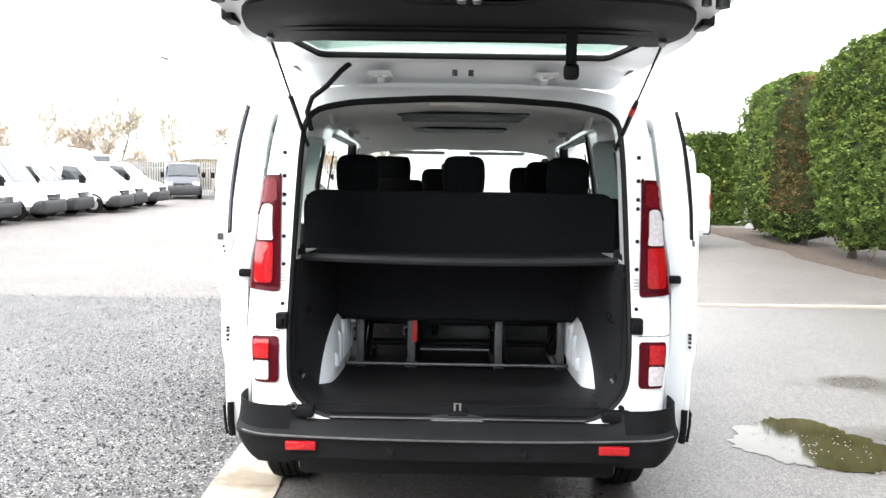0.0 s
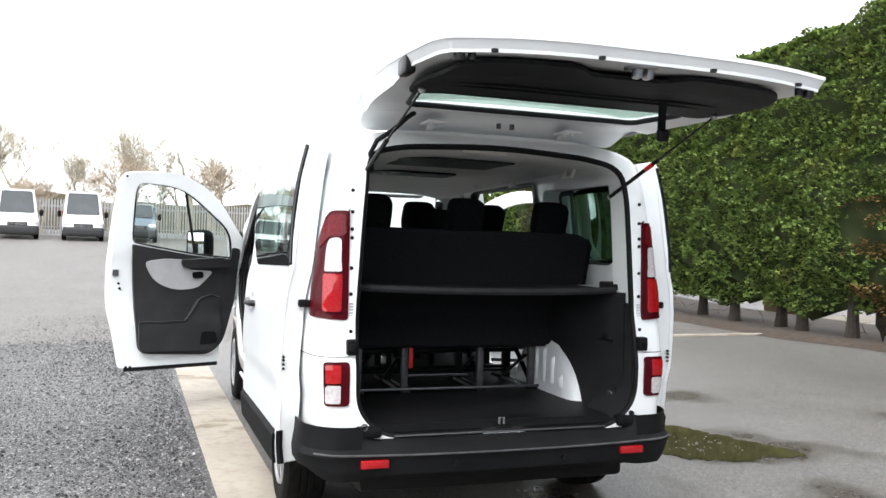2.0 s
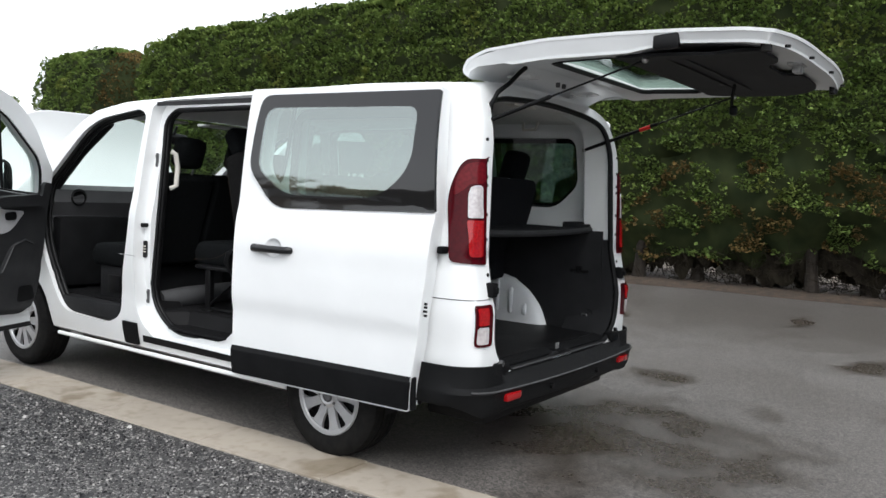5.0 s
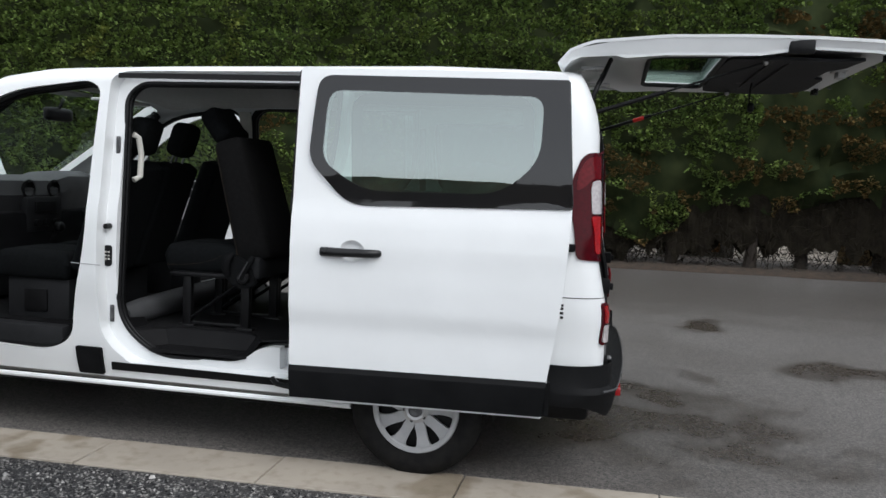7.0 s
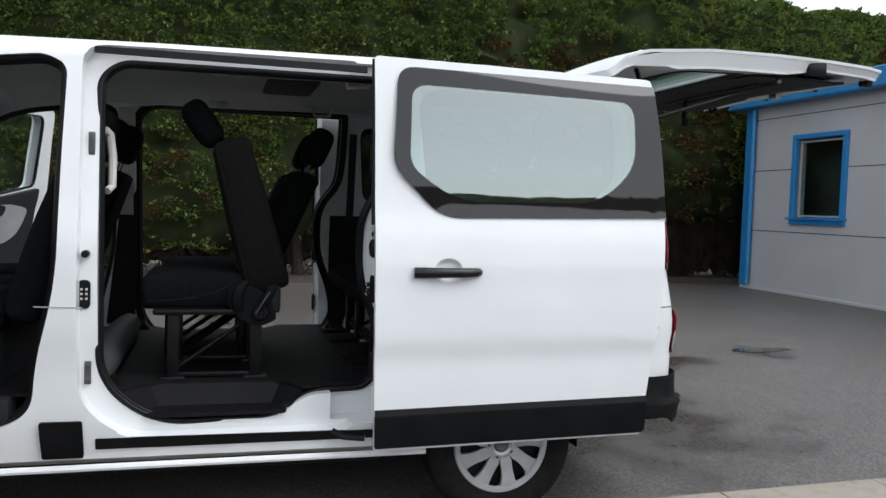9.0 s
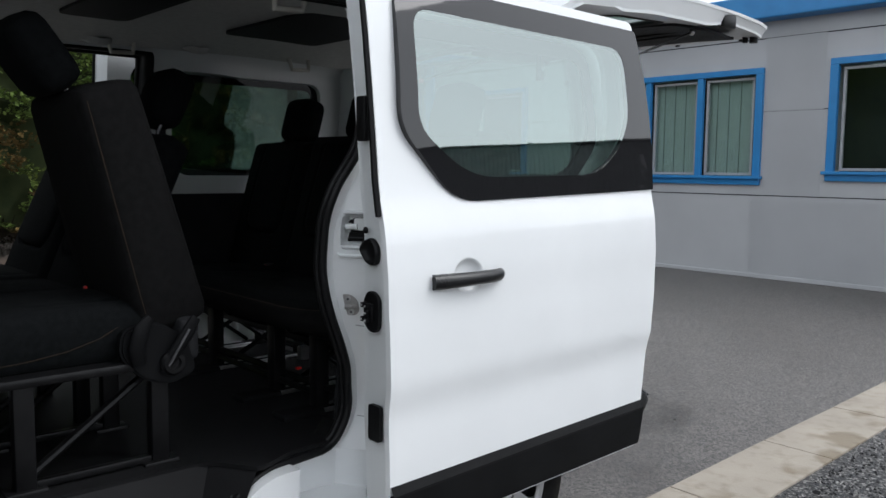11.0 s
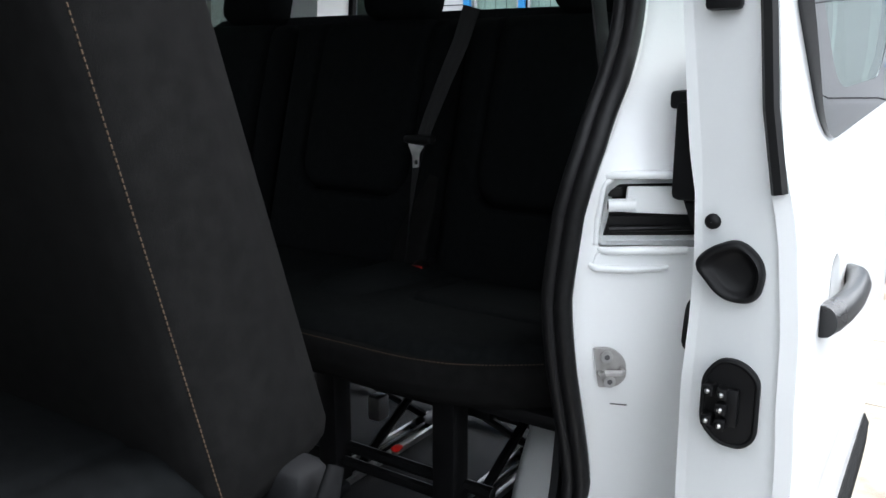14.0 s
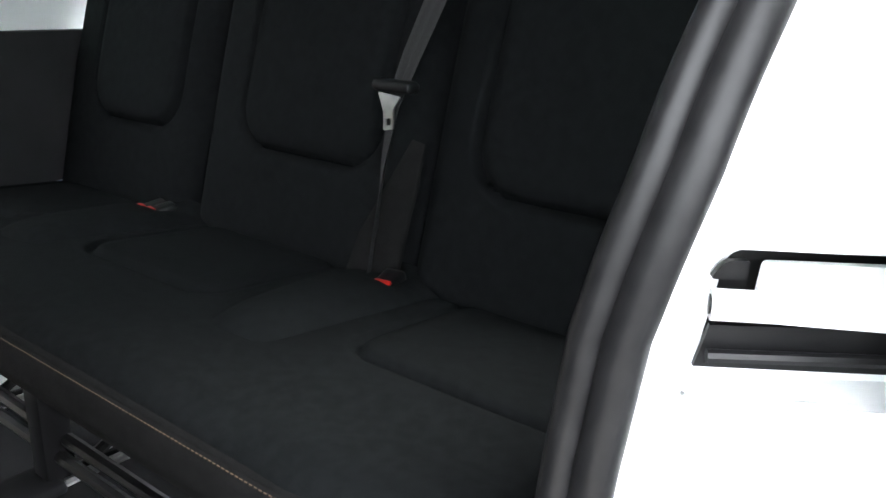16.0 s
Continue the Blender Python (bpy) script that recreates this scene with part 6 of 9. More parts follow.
# raised pads between the places, narrowing towards the front, with a hollow for the buckles
for x in (-0.195, 0.365):
    bm = bmesh.new()
    rows = []
    for t in np.linspace(0, 1, 15):
        y = 1.02 + 0.355 * t
        half = 0.112 - 0.045 * t
        rise_ = 0.040 * math.sqrt(max(0.0, 1 - (max(0.0, t - 0.72) / 0.28) ** 2)) + 0.002
        if 0.04 < t < 0.22:
            rise_ -= 0.010
        r = []
        for u in np.linspace(-1, 1, 15):
            r.append(bm.verts.new((x + half * u - 0.02 * t * (x < 0), y, 0.955 - sag(y) + rise_ * (1 - abs(u) ** 3.0) - 0.008 * (abs(u) > 0.99))))
        rows.append(r)
    for A, B in zip(rows, rows[1:]):
        for i in range(14):
            bm.faces.new((A[i], A[i + 1], B[i + 1], B[i]))
    bmesh.ops.solidify(bm, geom=bm.faces[:], thickness=0.02)
    part("cushion_divider", bm, FABRIC, bench, "padded divider between the places", smooth=70)
# upholstered sleeve that carries the buckle up from the divider
part("buckle_sleeve", tube([(-0.165, 1.06, 0.925), (-0.175, 1.045, 1.00), (-0.19, 1.015, 1.08), (-0.202, 0.99, 1.15)], [0.058, 0.046, 0.030, 0.014], 12, flat=0.35, up=(0, 1, 0)), FABRIC_SIDE, bench, "black upholstered buckle sleeve", smooth=80)
bm = pillow(-0.797, 0.837, 1.40, 1.530, 0.862, 0.945, 0.022, 0.006, cuts=28)
for v in bm.verts:
    v.co.y = turn_in(v.co.x, v.co.y) - 0.012 * max(0.0, (0.90 - v.co.z) / 0.04)
part("cushion_front", bm, FABRIC_SIDE, bench, "plain fabric cushion front", smooth=70)
dashes([(x, turn_in(x, 1.534), 0.944 + 0.010 * max(0.0, (-0.60 - x) / 0.19)) for x in np.linspace(-0.78, 0.80, 60)], "stitching", bench, r=0.0006)
bm = patch(rounded([(-0.80, 0.86, 0.03), (0.80, 0.86, 0.03), (0.785, 1.520, 0.09), (-0.785, 1.520, 0.09)]), [], lambda u, v: Vector((u, 0.915 - (v - 0.90) * 0.277, v)), 0.03, 0.1)
part("bench_back_panel", bm, CARPET, bench, "black carpeted bench back", smooth=40)
part("bench_pan", box(-0.78, 0.77, 0.92, 1.46, 0.845, 0.872, 0.01), BLACK_STEEL, bench)
part("bench_back_skirt", box(-0.74, 0.74, 0.88, 0.91, 0.862, 1.20, 0.01), CARPET, bench, "black carpet skirt")
for x in (-0.52, -0.245, 0.225, 0.56):
    leg = part("leg", box(x - 0.02, x + 0.02, 1.00, 1.035, 0.575, 0.85, 0.005), GREY_STEEL, bench, "grey steel bench leg")
    part("foot", box(x - 0.03, x + 0.03, 0.97, 1.10, 0.57, 0.595, 0.006), BLACK_STEEL, leg)
    leg = part("leg", box(x - 0.024, x + 0.024, 1.375, 1.425, 0.575, 0.85, 0.006), BLACK_STEEL, bench, "black front leg")
    part("foot", pillow(x - 0.045, x + 0.045, 1.40, 1.56, 0.568, 0.60, 0.014, 0.0), BLACK_PLASTIC, leg, "black plastic foot cover")
    part("brace", tube([(x + 0.03, 1.39, 0.84), (x + 0.03, 1.07, 0.60)], 0.017, 8, flat=0.5), BLACK_STEEL, bench, "black diagonal brace")
    part("brace", tube([(x - 0.03, 1.03, 0.78), (x - 0.03, 1.36, 0.61)], 0.010, 8), BLACK_STEEL, bench)
    runner = part("runner", box(x - 0.030, x + 0.030, 1.04, 1.40, 0.572, 0.584, 0.003), STEEL, bench, "bright steel floor runner")
    for dx in (-0.026, 0.0, 0.026):
        part("runner_rail", box(x + dx - 0.005, x + dx + 0.005, 1.04, 1.40, 0.584, 0.594, 0.002), STEEL if dx else BLACK_STEEL, runner)
    part("runner_bolt", cyl((x + 0.013, 1.12, 0.584), (x + 0.013, 1.12, 0.592), 0.009, 8), BLACK_STEEL, runner)
part("front_bar", cyl((-0.52, 1.40, 0.635), (0.56, 1.40, 0.635), 0.011, 8), BLACK_STEEL, bench, "black front cross bar")
part("front_bar", box(-0.56, 0.60, 1.30, 1.33, 0.765, 0.79, 0.004), BLACK_STEEL, bench)
part("latch", box(-0.305, -0.275, 1.30, 1.335, 0.70, 0.75, 0.005), STEEL, bench, "steel seat latch")
part("cross_bar", cyl((-0.60, 0.985, 0.60), (0.60, 0.985, 0.60), 0.009, 8), GREY_STEEL, bench, "steel release bar")
part("cross_bar", cyl((-0.60, 1.385, 0.66), (0.60, 1.385, 0.66), 0.012, 8), BLACK_STEEL, bench)
part("cross_bar", cyl((-0.20, 1.10, 0.66), (0.18, 1.10, 0.66), 0.008, 8), GREY_STEEL, bench)
part("release_strap", box(-0.236, -0.212, 0.955, 0.965, 0.725, 0.875, 0.003), RED_PLASTIC, bench, "red release strap")
part("release_tag", box(-0.415, -0.40, 1.40, 1.42, 0.70, 0.709, 0.003), RED_PLASTIC, bench)
# belts of the bench
pts = [(-0.250, 0.897, 1.525), (-0.240, 0.925, 1.45), (-0.225, 0.965, 1.37), (-0.208, 1.005, 1.28), (-0.194, 1.026, 1.215), (-0.187, 1.04, 1.13), (-0.178, 1.045, 1.04), (-0.170, 1.05, 0.935)]
bm = bmesh.new()
prev = None
for i, (px, py, pz) in enumerate(pts):
    tw = (1, 1, 1, 1, 0.95, 0.7, 0.5, 0.35)[i] * 0.023
    fold = 0.005 + 0.010 * (i > 3)
    cur = [bm.verts.new((px + tw * u, py + 0.012 - 0.003 * i * u + fold * d, pz + 0.006 * u)) for u, d in ((-1, 0.2), (-0.6, -0.2), (-0.2, 0.25), (0.2, -0.2), (0.6, 0.25), (1, 0))]
    if prev:
        for q in range(5):
            bm.faces.new((prev[q], prev[q + 1], cur[q + 1], cur[q]))
    prev = cur
belt = part("seat_belt", bm, BELT, bench, "grey webbing seat belt", smooth=60)
bm = patch(rounded([(-0.016, -0.037, 0.003), (0.002, -0.041, 0.003), (0.006, -0.016, 0.006), (0.022, 0.012, 0.004), (-0.022, 0.008, 0.004), (-0.011, -0.010, 0.006)]), [rounded([(-0.011, -0.032, 0.002), (-0.002, -0.034, 0.002), (0.0, -0.024, 0.002), (-0.009, -0.022, 0.002)])], lambda u, v: Vector((-0.195 + u, 1.050 - v * 0.2, 1.216 + v)), 0.003, 0.05)
part("belt_tongue", bm, STEEL, belt, "chromed belt tongue")
part("tongue_cap", pillow(-0.232, -0.158, 1.022, 1.052, 1.228, 1.246, 0.008, 0.0), RUBBER, belt)
for x, turn in ((-0.228, 12), (0.355, -14), (0.385, -14)):
    m = Matrix.Translation((x, 1.094, 0.944)) @ Matrix.Rotation(radians(turn), 4, "Z") @ Matrix.Rotation(radians(-12), 4, "X")
    buckle = part("belt_buckle", pillow(-0.018, 0.018, -0.04, 0.02, -0.02, 0.020, 0.008, 0.0, m=m), RUBBER, bench, "black belt buckle")
    part("buckle_button", pillow(-0.015, 0.015, 0.000, 0.024, 0.012, 0.0235, 0.004, 0.0, m=m), RED_PLASTIC, buckle, "red buckle button")

# single second-row seat, its back tipped forward
tip = thing("tip_forward_seat", "black single seat with its backrest tipped forward", "seat", group="passenger seats")
c, b, tm = seat_place(tip, -0.67, -0.235, 2.48, 1.98, 1.025, 0.875, 2.01, 0.93, -16.8, 0.67, thick=0.165, panel=False, head=False)
top = tm @ Vector((0, -0.03, 0.68))
headrest(top.x, top.y, top.z, -36, tip, 0.25, 0.20)
part("backrest_shell", pillow(-0.70, -0.26, 1.90, 1.96, 0.86, 0.98, 0.02, 0.0), TRIM, tip)
for sx in (-0.219, 0.219):
    pts = [tm @ Vector((sx * 0.998, 0.014 - 0.055 * z, z)) for z in np.linspace(0.04, 0.64, 18)]
    dashes([p + Vector((math.copysign(0.003, sx), 0, 0)) for p in pts], "stitching", tip)
dashes([(-0.694, y, z) for y, z in ((2.44, 0.912), (2.34, 0.918), (2.25, 0.930), (2.17, 0.952), (2.12, 0.978))], "stitching", tip)
for sx, out in ((-0.688, -1), (-0.22, 1)):
    cover = rounded([(1.915, 0.835, 0.02), (1.985, 0.805, 0.03), (2.065, 0.83, 0.03), (2.125, 0.90, 0.03), (2.115, 0.965, 0.02), (2.03, 0.985, 0.03), (1.935, 0.93, 0.03)], 6)
    bm = prism(cover, sx - 0.016, sx + 0.016)
    bmesh.ops.bevel(bm, geom=[e for e in bm.edges if abs(e.verts[0].co.x - e.verts[1].co.x) < 1e-5], offset=0.006, segments=2, affect="EDGES")
    hub = part("recliner", bm, BLACK_PLASTIC, tip, "dark moulded recliner cover")
    part("recliner_knob", lathe([(0.034, 0.0), (0.034, out * 0.012), (0.028, out * 0.020), (0.018, out * 0.021), (0.014, out * 0.014), (0.0005, out * 0.014)], "x", 24, closed=False), RUBBER, hub, "round pivot cap", m=Matrix.Translation((sx + out * 0.016, 1.985, 0.868)))
    bm = tube([(sx + out * 0.022, 2.012, 0.845), (sx + out * 0.034, 1.985, 0.895), (sx + out * 0.040, 1.945, 0.955), (sx + out * 0.036, 1.925, 0.985)], [0.012, 0.017, 0.019, 0.014], 10, flat=0.45, up=(1, 0, 0))
    part("tip_lever", bm, BLACK_PLASTIC, hub, "dark paddle release lever", smooth=80)
    bm = tube([(sx + out * 0.020, 2.075, 0.875), (sx + out * 0.030, 2.085, 0.92), (sx + out * 0.032, 2.07, 0.972), (sx + out * 0.022, 2.045, 0.995)], [0.020, 0.024, 0.022, 0.012], 10, flat=0.5, up=(1, 0, 0))
    part("recline_handle", bm, BLACK_PLASTIC, hub, "dark looped recline handle", smooth=80)
    part("lever_edge", tube([(sx + out * 0.044, 2.005, 0.865), (sx + out * 0.050, 1.95, 0.958)], 0.0035, 6), GREY_STEEL, hub)
    inward = 0.05 if out < 0 else -0.05
    for yy in (2.0, 2.34):
        leg = part("leg", box(sx + inward - 0.02, sx + inward + 0.02, yy - 0.025, yy + 0.025, 0.575, 0.88, 0.006), BLACK_STEEL, tip, "black seat leg")
        part("foot", box(sx + inward - 0.03, sx + inward + 0.03, yy - 0.05, yy + 0.05, 0.568, 0.59, 0.006), BLACK_STEEL, leg)
    part("brace", tube([(sx + inward, 2.02, 0.84), (sx + inward, 2.34, 0.61)], 0.016, 8, flat=0.6), BLACK_STEEL, tip)
    part("rail", box(sx + inward - 0.012, sx + inward + 0.012, 2.0, 2.34, 0.585, 0.605, 0.004), BLACK_STEEL, tip)
part("seat_pan", box(-0.70, -0.27, 1.96, 2.42, 0.855, 0.88, 0.008), BLACK_STEEL, tip)
buckle = part("belt_buckle", pillow(-0.335, -0.29, 2.0, 2.07, 0.99, 1.035, 0.01, 0.0), RUBBER, tip)
part("buckle_button", pillow(-0.323, -0.301, 2.055, 2.078, 1.02, 1.036, 0.005, 0.0), RED_PLASTIC, buckle, "red buckle button")

# double second-row seat
pair = thing("second_row_bench", "black two-place second-row bench seat", "bench seat", group="passenger seats")
for x0, x1 in ((-0.22, 0.25), (0.26, 0.78)):
    seat_place(pair, x0, x1, 2.47, 2.0, 1.0, 0.86, 2.06, 0.93, 24, 0.64)
part("seat_pan", box(-0.20, 0.76, 2.0, 2.44, 0.84, 0.865, 0.008), BLACK_STEEL, pair)
for x in (-0.14, 0.25, 0.68):
    for yy in (2.04, 2.38):
        part("leg", box(x - 0.02, x + 0.02, yy - 0.022, yy + 0.022, 0.575, 0.85, 0.005), BLACK_STEEL, pair, "black seat leg")
    part("brace", tube([(x, 2.05, 0.82), (x, 2.37, 0.60)], 0.012, 8), BLACK_STEEL, pair)
bm = patch([(-0.018, 0), (0.018, 0), (0.018, 0.4), (-0.018, 0.4)], [], lambda u, v: Vector((-0.03 + u, 1.93 - v * 0.35, 1.02 + v)), 0.003, 0.05)
belt = part("seat_belt", bm, BELT, pair, "grey webbing seat belt")
part("belt_tongue", box(-0.05, -0.01, 1.90, 1.91, 1.10, 1.15, 0.003), STEEL, belt, "chromed belt tongue")

# front seats
front = thing("front_passenger_bench", "black double front passenger seat", "bench seat", group="front seats")
for x0, x1 in ((-0.82, -0.36), (-0.35, 0.03)):
    seat_place(front, x0, x1, 3.42, 2.95, 0.95, 0.80, 2.97, 0.86, 19, 0.66)
part("seat_box", box(-0.78, 0.0, 2.97, 3.36, 0.57, 0.81, 0.02), TRIM, front, "dark seat base box")
part("seat_box_grille", box(-0.795, -0.78, 3.10, 3.24, 0.62, 0.74, 0.004), RUBBER, front)
driver = thing("driver_seat", "black single driver seat", "seat", group="front seats")
seat_place(driver, 0.24, 0.74, 3.42, 2.95, 0.95, 0.80, 2.97, 0.86, 19, 0.68)
part("seat_box", box(0.28, 0.70, 2.97, 3.36, 0.57, 0.81, 0.02), TRIM, driver, "dark seat base box")

part("floor_duct", tube([(-0.80, 2.64, 0.625), (-0.60, 2.63, 0.635), (-0.25, 2.63, 0.64), (0.30, 2.63, 0.64), (0.55, 2.63, 0.635)], [0.062, 0.07, 0.072, 0.072, 0.06], 14), DASH, van, "dark padded duct across the floor", smooth=80)

# parcel shelf
shelf = thing("parcel_shelf", "black carpeted parcel shelf behind the rear bench", "shelf")
part("shelf_board", patch(rounded([(-0.71, 0.30, 0.02), (0.71, 0.30, 0.02), (0.72, 0.87, 0.02), (-0.72, 0.87, 0.02)]), [], lambda u, v: Vector((u, v - 0.03 * (1 - (u / 0.71) ** 2) * (v < 0.5), 1.228 - 0.012 * (1 - (u / 0.71) ** 2))), 0.016, 0.08, 0.1), CARPET, shelf, smooth=50)
part("shelf_edge", tube([(-0.71 + 1.42 * k / 20, 0.305 - 0.03 * (1 - (-1 + k / 10) ** 2), 1.222 - 0.012 * (1 - (-1 + k / 10) ** 2)) for k in range(21)], 0.014, 8, flat=1.3), TRIM, shelf, "dark rounded shelf edge")


# ---------------------------------------------------------------- the yard
def rise(y):
    """The far yard climbs gently."""
    return 0.0 if y < 12 else 0.037 * (y - 12) * min(1.0, (y - 12) / 6)


def kerb_in(y):
    return -0.872 - 0.035 * y


def kerb_out(y):
    return -1.225 - 0.036 * y


def ground_material():
    m = bpy.data.materials.new("wet_tarmac_and_gravel")
    m.use_nodes = True
    nt = m.node_tree
    p = nt.nodes["Principled BSDF"]
    L = nt.links.new
    geo = nt.nodes.new("ShaderNodeNewGeometry")
    sep = nt.nodes.new("ShaderNodeSeparateXYZ")
    L(geo.outputs["Position"], sep.inputs["Vector"])

    def noise_(scale, detail=4.0):
        n = nt.nodes.new("ShaderNodeTexNoise")
        n.inputs["Scale"].default_value, n.inputs["Detail"].default_value = scale, detail
        L(geo.outputs["Position"], n.inputs["Vector"])
        return n

    def math_(op, a, b=None, c=None):
        n = nt.nodes.new("ShaderNodeMath")
        n.operation = op
        for i, v in enumerate((a, b, c)):
            if v is None:
                continue
            if isinstance(v, (int, float)):
                n.inputs[i].default_value = v
            else:
                L(v, n.inputs[i])
        return n.outputs[0]

    def mix(fac, a, b):
        n = nt.nodes.new("ShaderNodeMix")
        n.data_type = "RGBA"
        L(fac, n.inputs[0])
        for i, v in ((6, a), (7, b)):
            if isinstance(v, tuple):
                n.inputs[i].default_value = (*v, 1)
            else:
                L(v, n.inputs[i])
        return n.outputs[2]
    fine, mid, broad = noise_(420, 2), noise_(38, 4), noise_(0.55, 5)
    stones = nt.nodes.new("ShaderNodeTexVoronoi")
    stones.inputs["Scale"].default_value = 95
    L(geo.outputs["Position"], stones.inputs["Vector"])
    cell = nt.nodes.new("ShaderNodeSeparateColor")
    L(stones.outputs["Color"], cell.inputs["Color"])
    # smooth tarmac
    tar = ramp(nt, (0.045, 0.0435, 0.043), (0.185, 0.178, 0.172), 0.32, 0.70)
    L(fine.outputs["Fac"], tar.inputs["Fac"])
    # single pale and dark stones showing in the tarmac
    grit = nt.nodes.new("ShaderNodeTexVoronoi")
    grit.inputs["Scale"].default_value = 110
    L(geo.outputs["Position"], grit.inputs["Vector"])
    grit_cell = nt.nodes.new("ShaderNodeSeparateColor")
    L(grit.outputs["Color"], grit_cell.inputs["Color"])
    stone = ramp(nt, (0.42, 0.41, 0.40), (2.0, 1.92, 1.84), 0.10, 1.0)
    L(grit_cell.outputs[1], stone.inputs["Fac"])
    tarmac = nt.nodes.new("ShaderNodeMix")
    tarmac.data_type, tarmac.blend_type = "RGBA", "MULTIPLY"
    tarmac.inputs[0].default_value = 0.85
    L(tar.outputs["Color"], tarmac.inputs[6])
    L(stone.outputs["Color"], tarmac.inputs[7])
    # coarse chippings with pale stones
    pale = ramp(nt, (0.013, 0.013, 0.0145), (0.45, 0.435, 0.41), 0.72, 1.0)
    L(cell.outputs[0], pale.inputs["Fac"])
    dust = ramp(nt, (0.028, 0.028, 0.030), (0.20, 0.19, 0.185), 0.42, 0.74)
    L(broad.outputs["Fac"], dust.inputs["Fac"])
    coarse = nt.nodes.new("ShaderNodeMix")
    coarse.data_type, coarse.blend_type = "RGBA", "MIX"
    coarse.inputs[0].default_value = 0.28
    L(pale.outputs["Color"], coarse.inputs[6])
    L(dust.outputs["Color"], coarse.inputs[7])
    # which side of the kerb, and beyond the white edging
    left = math_("LESS_THAN", math_("MULTIPLY_ADD", sep.outputs["Y"], 0.0355, sep.outputs["X"]), -1.05)
    far = math_("GREATER_THAN", sep.outputs["Y"], 8.2)
    rough_side = math_("MAXIMUM", left, far)
    colour = mix(rough_side, tarmac.outputs[2], coarse.outputs[2])
    brown = mix(math_("MULTIPLY", far, 0.45), colour, (0.19, 0.165, 0.145))
    # damp patches
    wet = ramp(nt, (0, 0, 0), (1, 1, 1), 0.47, 0.60)
    streak = noise_(1.9, 5)
    L(math_("MULTIPLY_ADD", streak.outputs["Fac"], 0.35, math_("MULTIPLY", broad.outputs["Fac"], 0.65)), wet.inputs["Fac"])
    wet_shade_f = math_("MULTIPLY", wet.outputs["Color"], math_("SUBTRACT", 1.0, rough_side))
    wet_shade_f = math_("MULTIPLY", wet_shade_f, 0.22)
    dry = math_("SUBTRACT", 1.0, rough_side)
    # brown damp stains: the wettest round the minibus's tail, with its shade painted in, others drawn out towards the
    # hedge
    # the first ellipse, at the tail, is damp and painted shade in one
    for cx, cy, rx, ry in ((0.5, -0.1, 1.4, 1.5), (2.75, 1.28, 0.95, 0.40), (2.25, 1.62, 0.75, 0.72), (5.1, 2.1, 0.95, 0.30), (2.35, 0.35, 0.45, 0.32), (2.3, -1.75, 0.65, 0.48), (3.4, 3.4, 0.9, 0.35), (6.6, 0.2, 1.0, 0.28), (4.2, -0.9, 0.7, 0.25), (2.7, -3.0, 0.4, 0.3)):
        near = math_("SQRT", math_("ADD", math_("POWER", math_("DIVIDE", math_("SUBTRACT", sep.outputs["X"], cx), rx), 2.0), math_("POWER", math_("DIVIDE", math_("SUBTRACT", sep.outputs["Y"], cy), ry), 2.0)))
        damp_shade = ramp(nt, (1, 1, 1), (0, 0, 0), 0.30, 1.20)
        L(math_("MULTIPLY_ADD", math_("SUBTRACT", streak.outputs["Fac"], 0.5), 2.6, near), damp_shade.inputs["Fac"])
        wet_shade_f = math_("MAXIMUM", wet_shade_f, math_("MULTIPLY", damp_shade.outputs["Color"], dry))
    # strip before the hedge: damp, darkened further by the hedge's reflection put into the colour
    strip = math_("SQRT", math_("ADD", math_("POWER", math_("DIVIDE", math_("SUBTRACT", sep.outputs["X"], 7.0), 3.4), 2.0), math_("POWER", math_("DIVIDE", math_("SUBTRACT", sep.outputs["Y"], -0.5), 8.0), 2.0)))
    damp_shade = ramp(nt, (1, 1, 1), (0, 0, 0), 0.35, 1.15)
    L(math_("MULTIPLY_ADD", math_("SUBTRACT", streak.outputs["Fac"], 0.5), 1.2, strip), damp_shade.inputs["Fac"])
    wet_shade_f = math_("MAXIMUM", wet_shade_f, math_("MULTIPLY", math_("MULTIPLY", damp_shade.outputs["Color"], 0.45), dry))
    damp = nt.nodes.new("ShaderNodeMix")
    damp.data_type, damp.blend_type = "RGBA", "MULTIPLY"
    L(math_("MULTIPLY", wet_shade_f, 0.80), damp.inputs[0])
    L(brown, damp.inputs[6])
    damp.inputs[7].default_value = (0.30, 0.24, 0.19, 1)
    L(damp.outputs[2], p.inputs["Base Color"])
    L(math_("MULTIPLY_ADD", wet_shade_f, -0.26, math_("MULTIPLY_ADD", mid.outputs["Fac"], 0.2, 0.42)), p.inputs["Roughness"])
    bp = nt.nodes.new("ShaderNodeBump")
    bp.inputs["Distance"].default_value = 0.008
    L(math_("MULTIPLY_ADD", rough_side, 0.62, 0.20), bp.inputs["Strength"])
    height = math_("ADD", math_("MULTIPLY", stones.outputs["Distance"], math_("MULTIPLY_ADD", rough_side, -0.9, -0.2)), math_("MULTIPLY_ADD", grit.outputs["Distance"], -0.55, math_("MULTIPLY", fine.outputs["Fac"], 0.5)))
    L(height, bp.inputs["Height"])
    L(bp.outputs["Normal"], p.inputs["Normal"])
    return m


